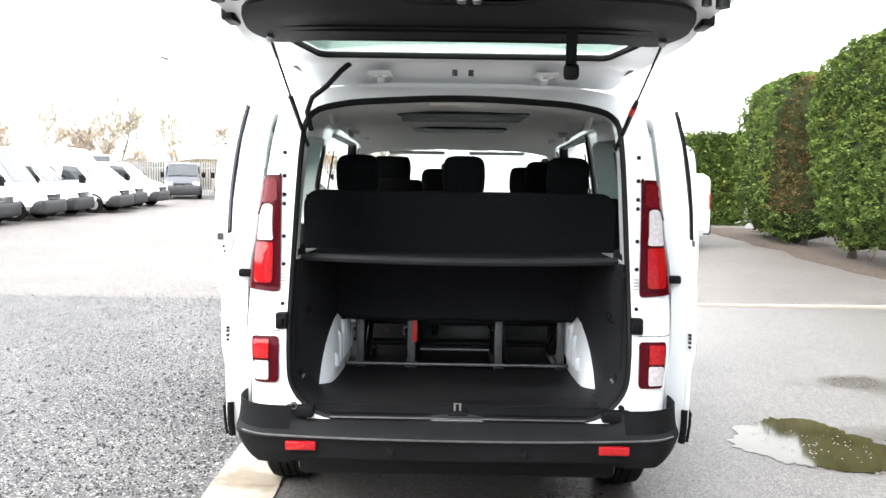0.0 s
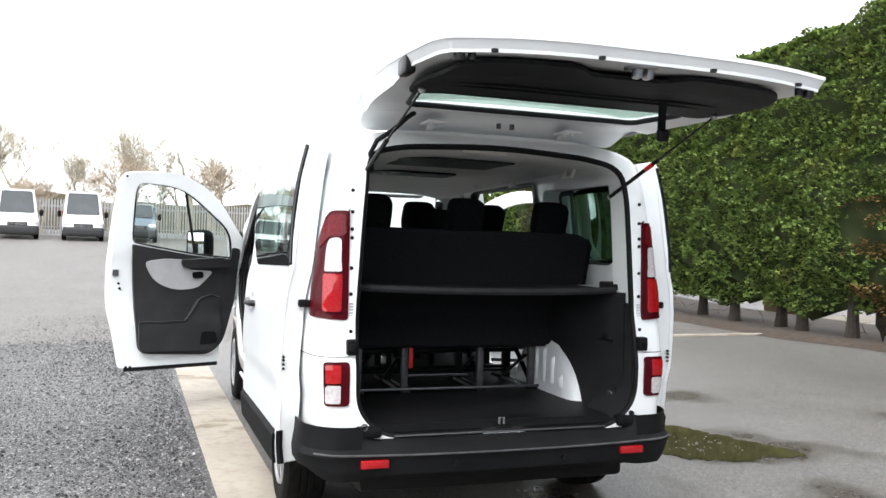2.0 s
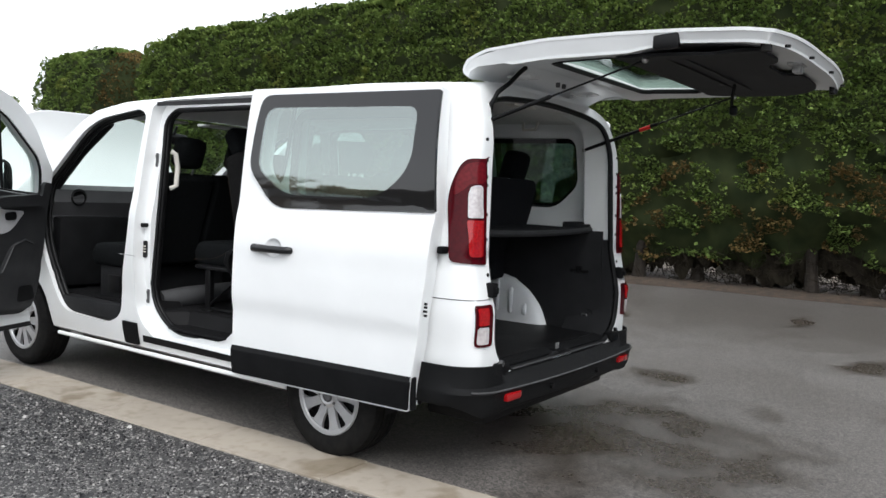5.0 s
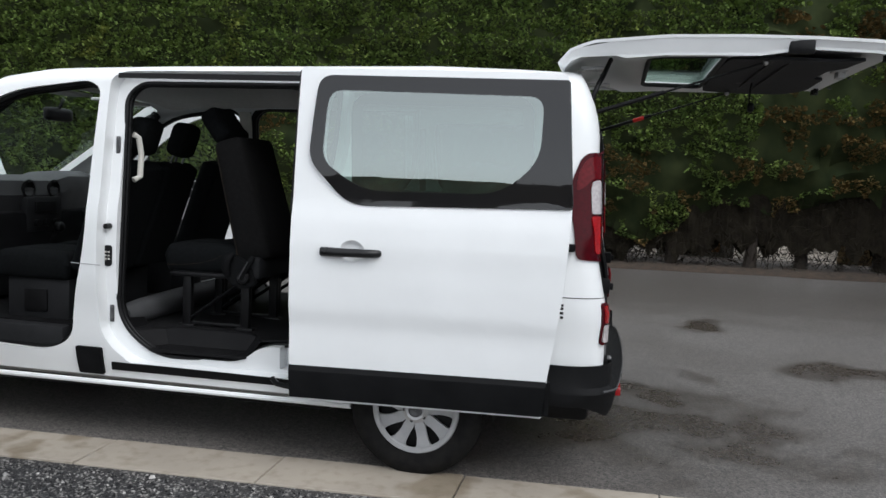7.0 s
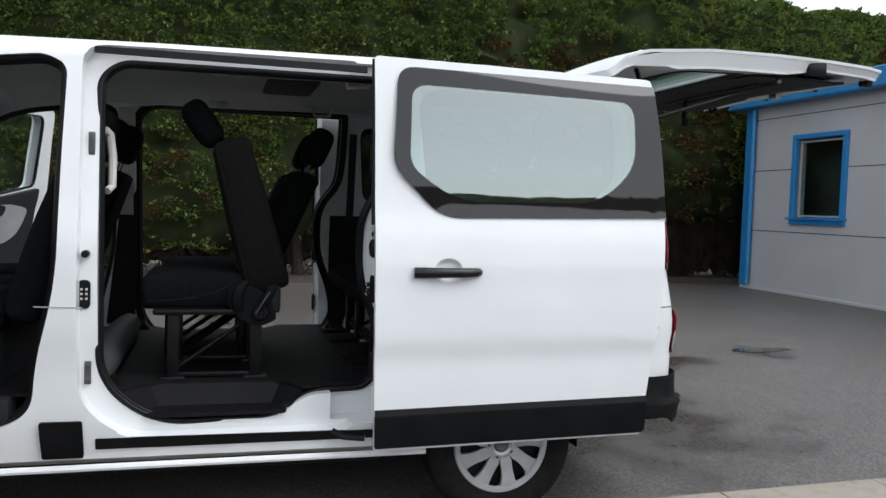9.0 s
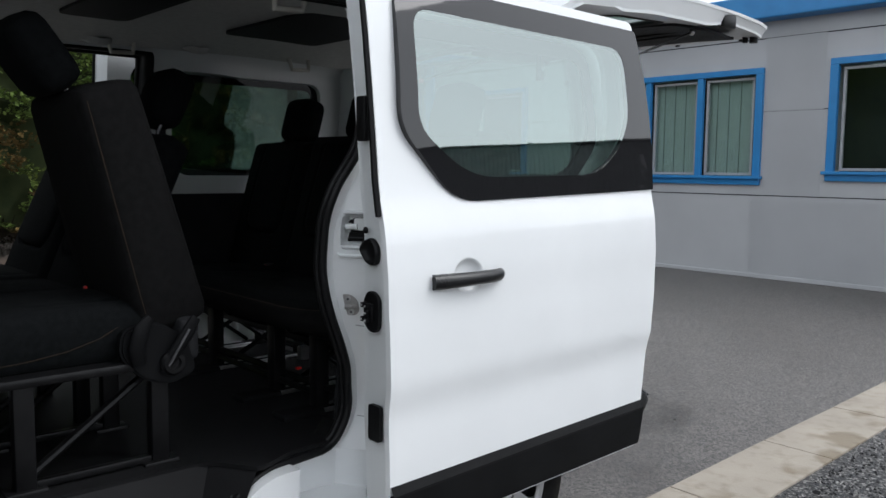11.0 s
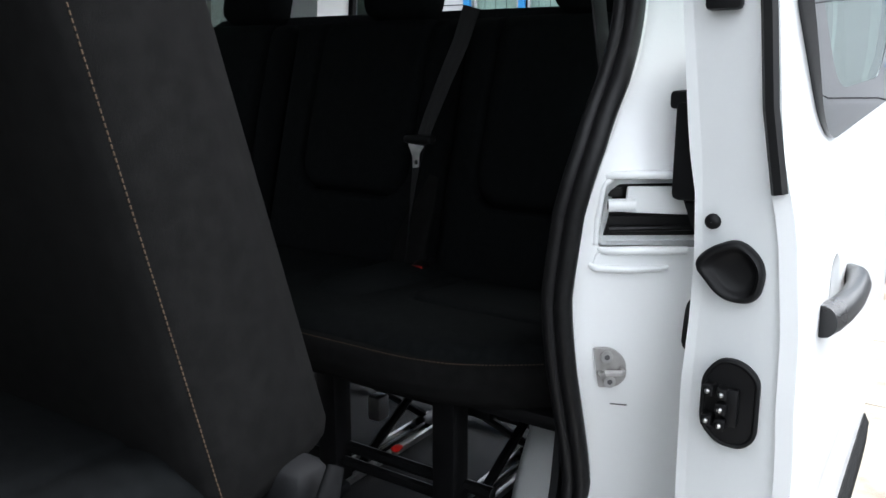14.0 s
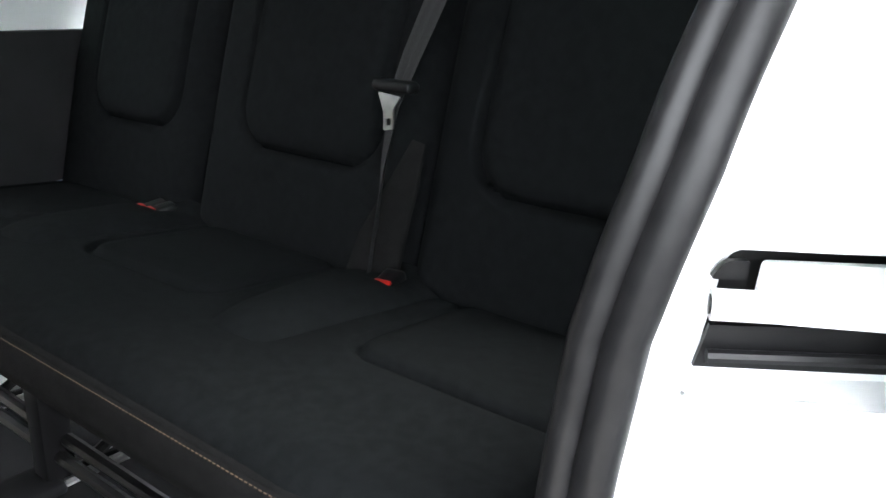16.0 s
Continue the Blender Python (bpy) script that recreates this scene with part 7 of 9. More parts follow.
def build_ground():
    xs = [-900, -300, -120, -70, -40, -25, -12, -4, 0, 4, 8.6, 11.5, 16, 30, 60, 140, 400, 900]
    ys = [-900, -250, -80, -40, -20, -10, -4, 0, 4, 8, 12, 14, 16, 18, 20, 24, 28, 34, 42, 55, 75, 110, 200, 900]
    bm = bmesh.new()
    g = [[bm.verts.new((x, y, rise(min(y, 60)))) for x in xs] for y in ys]
    for a, b in zip(g, g[1:]):
        for i in range(len(xs) - 1):
            bm.faces.new((a[i], a[i + 1], b[i + 1], b[i]))
    ob = part("ground", bm, ground_material(), None, "damp tarmac yard with coarse chippings beyond the kerb")
    tagged(ob, category="ground", kind="structure")


build_ground()
CONCRETE = mat("weathered_concrete", (0.37, 0.33, 0.275), 0.75, other=(0.30, 0.265, 0.22), scale=1.6, bump=0.5, bump_scale=120, rough_var=0.12)


def stain(m, scale, lo, hi, dark):
    """Damp or dirty patches with soft edges over a surface."""
    nt = m.node_tree
    p = nt.nodes["Principled BSDF"]
    src = p.inputs["Base Color"].links[0].from_socket
    geo = nt.nodes.new("ShaderNodeNewGeometry")
    n = nt.nodes.new("ShaderNodeTexNoise")
    n.inputs["Scale"].default_value, n.inputs["Detail"].default_value = scale, 3.0
    nt.links.new(geo.outputs["Position"], n.inputs["Vector"])
    r = ramp(nt, (1, 1, 1), dark, lo, hi)
    nt.links.new(n.outputs["Fac"], r.inputs["Fac"])
    mx = nt.nodes.new("ShaderNodeMix")
    mx.data_type, mx.blend_type = "RGBA", "MULTIPLY"
    mx.inputs[0].default_value = 1.0
    nt.links.new(src, mx.inputs[6])
    nt.links.new(r.outputs["Color"], mx.inputs[7])
    nt.links.new(mx.outputs[2], p.inputs["Base Color"])


stain(CONCRETE, 2.2, 0.56, 0.62, (0.66, 0.62, 0.55))
stain(CONCRETE, 14, 0.50, 0.75, (0.80, 0.78, 0.74))
kerb = thing("kerb", "buff concrete kerb strip laid flush in the yard", "kerb", kind="structure")
y = -13.0
random.seed(5)
while y < 13:
    L = 0.915
    bm = bmesh.new()
    q = [(kerb_in(y + 0.004), y + 0.004), (kerb_in(y + L - 0.004), y + L - 0.004), (kerb_out(y + L - 0.004), y + L - 0.004), (kerb_out(y + 0.004), y + 0.004)]
    lo = [bm.verts.new((a, b, -0.05)) for a, b in q]
    hi = [bm.verts.new((a, b, 0.012 + random.uniform(-0.003, 0.003))) for a, b in q]
    for i in range(4):
        bm.faces.new((lo[i], lo[(i + 1) % 4], hi[(i + 1) % 4], hi[i]))
    bm.faces.new(hi)
    bmesh.ops.bevel(bm, geom=[e for e in bm.edges if all(v in hi for v in e.verts)], offset=0.003, segments=1, affect="EDGES")
    part("kerb_stone", bm, CONCRETE, kerb, smooth=0)
    y += L
edge = thing("edging_kerb", "pale concrete edging across the yard", "kerb", kind="structure")
for k in range(9):
    part("edging_stone", box(1.6 + k * 0.92, 2.512 + k * 0.92, 8.12, 8.22, -0.05, 0.03, 0.006, m=Matrix.Translation((0, 0.05 * k * 0.9, 0))), CONCRETE, edge, smooth=0)

# puddles
WATER = mat("rain_water", (0.030, 0.026, 0.012), 0.05, other=(0.056, 0.049, 0.024), scale=3.0, rough_var=0.02, spec=0.16)


def puddle(cx, cy, rx, ry, seed, name="puddle"):
    bm = bmesh.new()
    vs = []
    for k in range(160):
        a = 2 * math.pi * k / 160
        c, d = math.cos(a), math.sin(a)
        n = 1 + 0.35 * noise.noise(Vector((c * 1.6 + seed, d * 1.6, seed))) + 0.14 * noise.noise(Vector((c * 5, d * 5 + seed, 0))) + 0.10 * noise.noise(Vector((c * 16, d * 16 + seed, 2)))
        n *= 1 + 0.45 * max(0.0, math.cos(a + 0.55)) ** 10
        vs.append(bm.verts.new((cx + rx * n * c, cy + ry * n * d, 0.004)))
    bm.faces.new(vs)
    water = part(name, bm, WATER, None, "shallow brown rain puddle on the tarmac", smooth=0)
    tagged(water, category="puddle", kind="structure")
    # pale specks strewn over the water
    rng = np.random.default_rng(int(seed) + 20)
    bits = bmesh.new()
    for _ in range(70):
        a, r, q = rng.uniform(0, 6.283), math.sqrt(rng.uniform(0, 0.6)), rng.uniform(0.002, 0.0055)
        box(-q, q, -q * 0.7, q * 0.7, 0.0, 0.002, bm=bits, m=Matrix.Translation((cx + rx * r * math.cos(a), cy + ry * r * math.sin(a), 0.0045)) @ Matrix.Rotation(a * 3, 4, "Z"))
    tagged(part("pale_specks", bits, GREY_INSERT, water, "tiny pale specks on the water", smooth=0), kind="stuff")


puddle(2.22, 1.66, 0.46, 0.50, 1.0)
puddle(2.78, -3.1, 0.11, 0.34, 3.0)

# leaf litter under the hedge and the neighbouring plot behind it
LITTER = mat("brown_leaf_litter", (0.035, 0.026, 0.019), 0.95, other=(0.075, 0.052, 0.036), scale=9, bump=0.8, bump_scale=90)
SAND = mat("pale_sandy_ground", (0.24, 0.205, 0.16), 0.9, other=(0.17, 0.145, 0.115), scale=1.5, bump=0.4, bump_scale=40)
bm = bmesh.new()
rows = []
for k in range(120):
    y = -32 + k * 0.48
    x0 = float(np.interp(y, [-30, -4, 4, 8, 24], [9.95, 9.85, 9.1, 8.45, 8.45])) + 0.25 * noise.noise(Vector((y * 0.7, 2, 0)))
    rows.append([bm.verts.new((x0, y, rise(y) + 0.004)), bm.verts.new((x0 + 0.35, y, rise(y) + 0.06 + 0.02 * noise.noise(Vector((y * 2, 0, 0))))), bm.verts.new((12.2, y, rise(y) + 0.07)), bm.verts.new((12.3, y, rise(y) + 0.004))])
for A, B in zip(rows, rows[1:]):
    for i in range(3):
        bm.faces.new((A[i], A[i + 1], B[i + 1], B[i]))
tagged(part("hedge_bed", bm, LITTER, None, "brown leaf litter bed beneath the hedge"), category="ground", kind="structure")
bm = bmesh.new()
bm.faces.new([bm.verts.new(p) for p in ((12.3, -40, 0.008), (40, -40, 0.008), (40, 12, 0.008), (12.3, 12, 0.008))])
tagged(part("neighbouring_plot", bm, SAND, None, "pale sandy plot beyond the hedge", smooth=0), category="ground", kind="structure")

# loose chippings on the rough side
rng = np.random.default_rng(4)
n = 36000
yy = np.where(rng.uniform(0, 1, n) < 0.68, rng.uniform(-4.2, 8.5, n), np.minimum(30.0, 5.0 + rng.gamma(2.0, 4.0, n)))
xx = -1.27 - 0.036 * yy - rng.exponential(1.3, n)
sz = rng.uniform(0.003, 0.0085, (n, 1, 1)) * (1 + (rng.uniform(0, 1, (n, 1, 1)) > 0.97) * 1.2)
shape = np.array([[-1, -0.8, -0.3], [1, -0.7, -0.3], [0.1, 1.1, -0.3], [-0.5, -0.2, 0.7], [0.6, 0.2, 0.6]])
ang = rng.uniform(0, 6.283, n)
rot = np.stack([np.stack([np.cos(ang), -np.sin(ang), 0 * ang], 1), np.stack([np.sin(ang), np.cos(ang), 0 * ang], 1), np.stack([0 * ang, 0 * ang, 1 + 0 * ang], 1)], 1)
v = (np.einsum("nij,kj->nki", rot, shape) * sz + np.stack([xx, yy, 0 * xx + 0.002], 1)[:, None, :]).reshape(-1, 3)
f = (np.arange(n)[:, None, None] * 5 + np.array([[0, 1, 4], [0, 4, 3], [1, 2, 4], [2, 3, 4], [2, 0, 3]])).reshape(-1, 3)
me = bpy.data.meshes.new("chippings")
me.from_pydata(v.tolist(), [], f.tolist())
CHIP = bpy.data.materials.new("grey_stone_chippings")
CHIP.use_nodes = True
cn = CHIP.node_tree
cg = cn.nodes.new("ShaderNodeNewGeometry")
cr = ramp(cn, (0.010, 0.010, 0.0115), (0.42, 0.41, 0.39), 0.66, 1.0)
cn.links.new(cg.outputs["Random Per Island"], cr.inputs["Fac"])
cn.links.new(cr.outputs["Color"], cn.nodes["Principled BSDF"].inputs["Base Color"])
cn.nodes["Principled BSDF"].inputs["Roughness"].default_value = 0.6
tagged(part("chippings", me, CHIP, None, "loose grey stone chippings on the rough yard", smooth=0), category="gravel", kind="stuff")

# office building
CLAD = mat("grey_metal_cladding", (0.50, 0.51, 0.525), 0.45, other=(0.46, 0.47, 0.485), scale=1.2, coat=0.1)
BLUE = mat("blue_painted_metal", (0.035, 0.24, 0.55), 0.35, other=(0.03, 0.21, 0.50), scale=5)
BLIND = mat("pale_vertical_blind", (0.55, 0.56, 0.57), 0.8, other=(0.5, 0.51, 0.52), scale=8)
ROOM_SHADE_JOINT = mat("room_shade_and_joint", (0.04, 0.04, 0.045), 0.8, other=(0.06, 0.06, 0.065), scale=2)
WALL_Y = -7.42
office = thing("office_building", "single-storey grey clad office with blue trim", "building")
WINS = [(6.68, 7.83, 1.33, 2.68, 1), (2.55, 5.06, 1.32, 2.66, 3), (-1.3, 1.56, 1.39, 2.70, 4)]
part("wall", patch([(-2.4, 0.0), (9.2, 0.0), (9.2, 3.5), (-2.4, 3.5)], [[(a, c), (b, c), (b, d), (a, d)] for a, b, c, d, n in WINS], lambda u, v: Vector((u, WALL_Y, v)), 0.2, 0.5, 2.0, (0, -40, 1)), CLAD, office, "grey flat metal wall panels", smooth=0)
part("side_wall", box(9.0, 9.2, -19, WALL_Y - 0.21, 0, 3.5), CLAD, office, "grey end wall", smooth=0)
part("back_wall", box(-2.4, 9.2, -19.2, -19.0, 0, 3.5), CLAD, office, "grey back wall", smooth=0)
part("side_wall", box(-2.4, -2.2, -19, WALL_Y - 0.21, 0, 3.5), CLAD, office, "grey end wall", smooth=0)
# plain dark box behind the panes; the unlit room's shade is its colour
part("room_shade_box", box(-2.1, 8.9, -18.9, WALL_Y - 0.6, 0.02, 3.2), ROOM_SHADE_JOINT, office, smooth=0)
for z in (1.08, 2.17, 3.1):
    x0 = -2.4
    for a, b, c, d, n in sorted(WINS):
        if c < z < d:
            part("panel_joint", box(x0, a - 0.08, WALL_Y + 0.001, WALL_Y + 0.004, z, z + 0.014), ROOM_SHADE_JOINT, office, smooth=0)
            x0 = b + 0.08
    part("panel_joint", box(x0, 9.1, WALL_Y + 0.001, WALL_Y + 0.004, z, z + 0.014), ROOM_SHADE_JOINT, office, smooth=0)
for k in range(46):
    part("cladding_rib", box(-2.4, 2.6, WALL_Y, WALL_Y + 0.006, 0.06 + k * 0.0215, 0.069 + k * 0.0215), CLAD, office, smooth=0)
bm = bmesh.new()
for k in range(96):
    box(1.70, 2.47, WALL_Y, WALL_Y + 0.006, 1.12 + k * 0.0215, 1.129 + k * 0.0215, bm=bm)
part("ribbing", bm, CLAD, office, smooth=0)
part("wall_base", box(-2.4, 9.2, WALL_Y - 0.05, WALL_Y + 0.03, 0, 0.05, 0.005), CLAD, office, smooth=0)
part("roof_fascia", box(-2.7, 9.5, WALL_Y - 0.05, WALL_Y + 0.28, 3.32, 3.62, 0.02), BLUE, office, "blue roof fascia", smooth=0)
part("roof", box(-2.7, 9.5, -19.4, WALL_Y - 0.05, 3.5, 3.60, 0.01), CLAD, office, "grey low roof", smooth=0)
part("corner_trim", box(9.06, 9.24, WALL_Y - 0.15, WALL_Y + 0.03, 0.05, 3.32, 0.01), BLUE, office, "blue corner post", smooth=0)
part("downpipe", cyl((8.95, WALL_Y + 0.07, 0.1), (8.95, WALL_Y + 0.07, 3.3), 0.045, 12), BLUE, office, "blue downpipe")
for a, b, c, d, n in WINS:
    w = part("window", box(a - 0.07, b + 0.07, WALL_Y - 0.02, WALL_Y + 0.05, c - 0.10, c, 0.008), BLUE, office, "blue framed window with blinds", smooth=0)
    part("window_frame", box(a - 0.07, b + 0.07, WALL_Y - 0.02, WALL_Y + 0.05, d, d + 0.08, 0.008), BLUE, w, smooth=0)
    part("window_frame", box(a - 0.07, a + 0.03, WALL_Y - 0.02, WALL_Y + 0.05, c, d, 0.008), BLUE, w, smooth=0)
    part("window_frame", box(b - 0.03, b + 0.07, WALL_Y - 0.02, WALL_Y + 0.05, c, d, 0.008), BLUE, w, smooth=0)
    part("window_sill", box(a - 0.1, b + 0.1, WALL_Y - 0.02, WALL_Y + 0.10, c - 0.02, c + 0.02, 0.006), BLUE, w, smooth=0)
    wide = (b - a) / n
    for k in range(n):
        x0, x1 = a + k * wide, a + (k + 1) * wide
        if k:
            part("mullion", box(x0 - 0.045, x0 + 0.045, WALL_Y - 0.02, WALL_Y + 0.04, c, d, 0.006), BLUE, w, smooth=0)
        bm = box(x0 + 0.07, x0 + 0.10, WALL_Y - 0.06, WALL_Y - 0.02, c + 0.05, d - 0.05)
        box(x1 - 0.10, x1 - 0.07, WALL_Y - 0.06, WALL_Y - 0.02, c + 0.05, d - 0.05, bm=bm)
        box(x0 + 0.07, x1 - 0.07, WALL_Y - 0.06, WALL_Y - 0.02, c + 0.03, c + 0.06, bm=bm)
        box(x0 + 0.07, x1 - 0.07, WALL_Y - 0.06, WALL_Y - 0.02, d - 0.06, d - 0.03, bm=bm)
        part("pane_frame", bm, GREY_INSERT, w, smooth=0)
        pane = part("pane", box(x0 + 0.05, x1 - 0.05, WALL_Y - 0.05, WALL_Y - 0.045, c, d), PANE, w, smooth=0)
        pane.visible_shadow = False
        if n > 1 and k < n - 1 or (n > 1 and k == n - 1 and a > 2):
            bm = bmesh.new()
            for j in range(int((x1 - x0) / 0.085)):
                xx = x0 + 0.06 + j * 0.085
                box(xx, xx + 0.08, WALL_Y - 0.13, WALL_Y - 0.127, c + 0.02, d - 0.02, bm=bm, m=Matrix.Translation((0, 0.01 * (j % 2), 0)))
            part("blind", bm, BLIND, w, "pale vertical slat blind", smooth=0)

# ---------------------------------------------------------------- hedge
def leaf_material(name, a, b, c):
    m = bpy.data.materials.new(name)
    m.use_nodes = True
    nt = m.node_tree
    p = nt.nodes["Principled BSDF"]
    p.inputs["Roughness"].default_value = 0.9
    p.inputs["Specular IOR Level"].default_value = 0.1
    geo = nt.nodes.new("ShaderNodeNewGeometry")
    n = nt.nodes.new("ShaderNodeTexNoise")
    n.inputs["Scale"].default_value, n.inputs["Detail"].default_value = 0.8, 4
    nt.links.new(geo.outputs["Position"], n.inputs["Vector"])
    r1 = ramp(nt, a, b, 0.25, 0.75)
    clump = nt.nodes.new("ShaderNodeTexNoise")
    clump.inputs["Scale"].default_value, clump.inputs["Detail"].default_value = 3.5, 3
    nt.links.new(geo.outputs["Position"], clump.inputs["Vector"])
    blend = nt.nodes.new("ShaderNodeMath")
    blend.operation = "MULTIPLY_ADD"
    blend.inputs[1].default_value = 0.3
    share = nt.nodes.new("ShaderNodeMath")
    share.operation = "MULTIPLY"
    share.inputs[1].default_value = 0.7
    nt.links.new(clump.outputs["Fac"], share.inputs[0])
    nt.links.new(geo.outputs["Random Per Island"], blend.inputs[0])
    nt.links.new(share.outputs[0], blend.inputs[2])
    nt.links.new(blend.outputs[0], r1.inputs["Fac"])
    r2 = ramp(nt, (0, 0, 0), (1, 1, 1), 0.56, 0.72)
    nt.links.new(n.outputs["Fac"], r2.inputs["Fac"])
    mx = nt.nodes.new("ShaderNodeMix")
    mx.data_type = "RGBA"
    mul = nt.nodes.new("ShaderNodeMath")
    mul.operation = "MULTIPLY"
    nt.links.new(r2.outputs["Color"], mul.inputs[0])
    nt.links.new(geo.outputs["Random Per Island"], mul.inputs[1])
    nt.links.new(mul.outputs[0], mx.inputs[0])
    nt.links.new(r1.outputs["Color"], mx.inputs[6])
    mx.inputs[7].default_value = (*c, 1)
    nt.links.new(mx.outputs[2], p.inputs["Base Color"])
    return m


LEAF = leaf_material("conifer_sprays", (0.075, 0.122, 0.032), (0.175, 0.235, 0.060), (0.25, 0.255, 0.06))
BROWN_LEAF = leaf_material("dry_conifer_sprays", (0.075, 0.052, 0.022), (0.20, 0.135, 0.048), (0.09, 0.09, 0.03))
# the shade inside the hedge is put into this dark colour
CORE = mat("shaded_hedge_inside", (0.020, 0.028, 0.012), 1.0, other=(0.036, 0.045, 0.018), scale=3, spec=0.1)
# one dark colour for dead twigs and for the shade between the stems
DEAD_SHADE = mat("dead_twigs_and_shade", (0.016, 0.013, 0.010), 1.0, other=(0.030, 0.026, 0.018), scale=6, spec=0.1)
BARK = mat("brown_conifer_bark", (0.022, 0.017, 0.013), 0.9, other=(0.04, 0.031, 0.024), scale=15, bump=0.8, bump_scale=60)


def sprays(points, normals, size, name, material, parent, seed, label="", slim=0.34):
    """Thousands of small flat sprays standing out from a surface, as one mesh."""
    rng = np.random.default_rng(int(seed))
    n = len(points)
    d = normals + rng.normal(0, 0.45, (n, 3)) + np.array([0, 0, 0.22])
    d /= np.linalg.norm(d, axis=1, keepdims=True)
    t = np.cross(d, np.array([0, 0, 1.0]) + rng.normal(0, 0.45, (n, 3)))
    t /= np.linalg.norm(t, axis=1, keepdims=True)
    b = np.cross(d, t)
    L = size * rng.uniform(0.6, 1.5, (n, 1))
    w = L * slim
    base = points - d * L * 0.3
    v = np.stack([base, base + d * L * 0.55 + t * w, base + d * L * 0.5 + b * w * 0.4, base + d * L * 0.55 - t * w, base + d * L], 1).reshape(-1, 3)
    k = (np.arange(n) * 5)[:, None, None]
    f = (k + np.array([[0, 1, 2], [0, 2, 3], [2, 1, 4], [2, 4, 3]])).reshape(-1, 3)
    me = bpy.data.meshes.new(name)
    me.vertices.add(len(v))
    me.vertices.foreach_set("co", v.ravel())
    me.loops.add(f.size)
    me.loops.foreach_set("vertex_index", f.ravel().astype(np.int32))
    me.polygons.add(len(f))
    me.polygons.foreach_set("loop_start", np.arange(0, f.size, 3, dtype=np.int32))
    me.update(calc_edges=True)
    me.validate()
    me.materials.append(material)
    ob = part(name, me, None, parent, label)
    return tagged(ob, kind="stuff")


def fbm(y, z, seed):
    return noise.noise(Vector((y * 0.5 + seed, z * 0.5, seed))) * 0.6 + noise.noise(Vector((y * 1.3, z * 2.6 + seed, 0))) * 0.55 + noise.noise(Vector((y * 3.0, z * 6.0 + seed, 4))) * 0.60 + noise.noise(Vector((y * 6.5, z * 11 + seed, 7))) * 0.35


def hedge_front(y):
    return float(np.interp(y, [-30, -4, 4, 8, 24], [10.0, 9.9, 9.25, 8.75, 8.75]))


def hedge_top(y, seed):
    line = float(np.interp(y, [-19, -6, 0, 10, 14, 17, 23], [5.6, 5.7, 5.5, 5.32, 5.22, 4.98, 4.85]))
    line += 0.42 * max(0.0, 1 - ((y - 6.2) / 1.0) ** 2)
    return line + 0.12 * noise.noise(Vector((y * 0.8, seed, 0))) + 0.06 * noise.noise(Vector((y * 4, seed, 3)))


def hedge_low(y):
    """Where the foliage begins above the bare stems."""
    return float(np.interp(y, [-19, -9, -2.5, -0.5, 3, 8, 23], [0.9, 1.25, 1.2, 0.58, 0.42, 0.48, 0.55]))


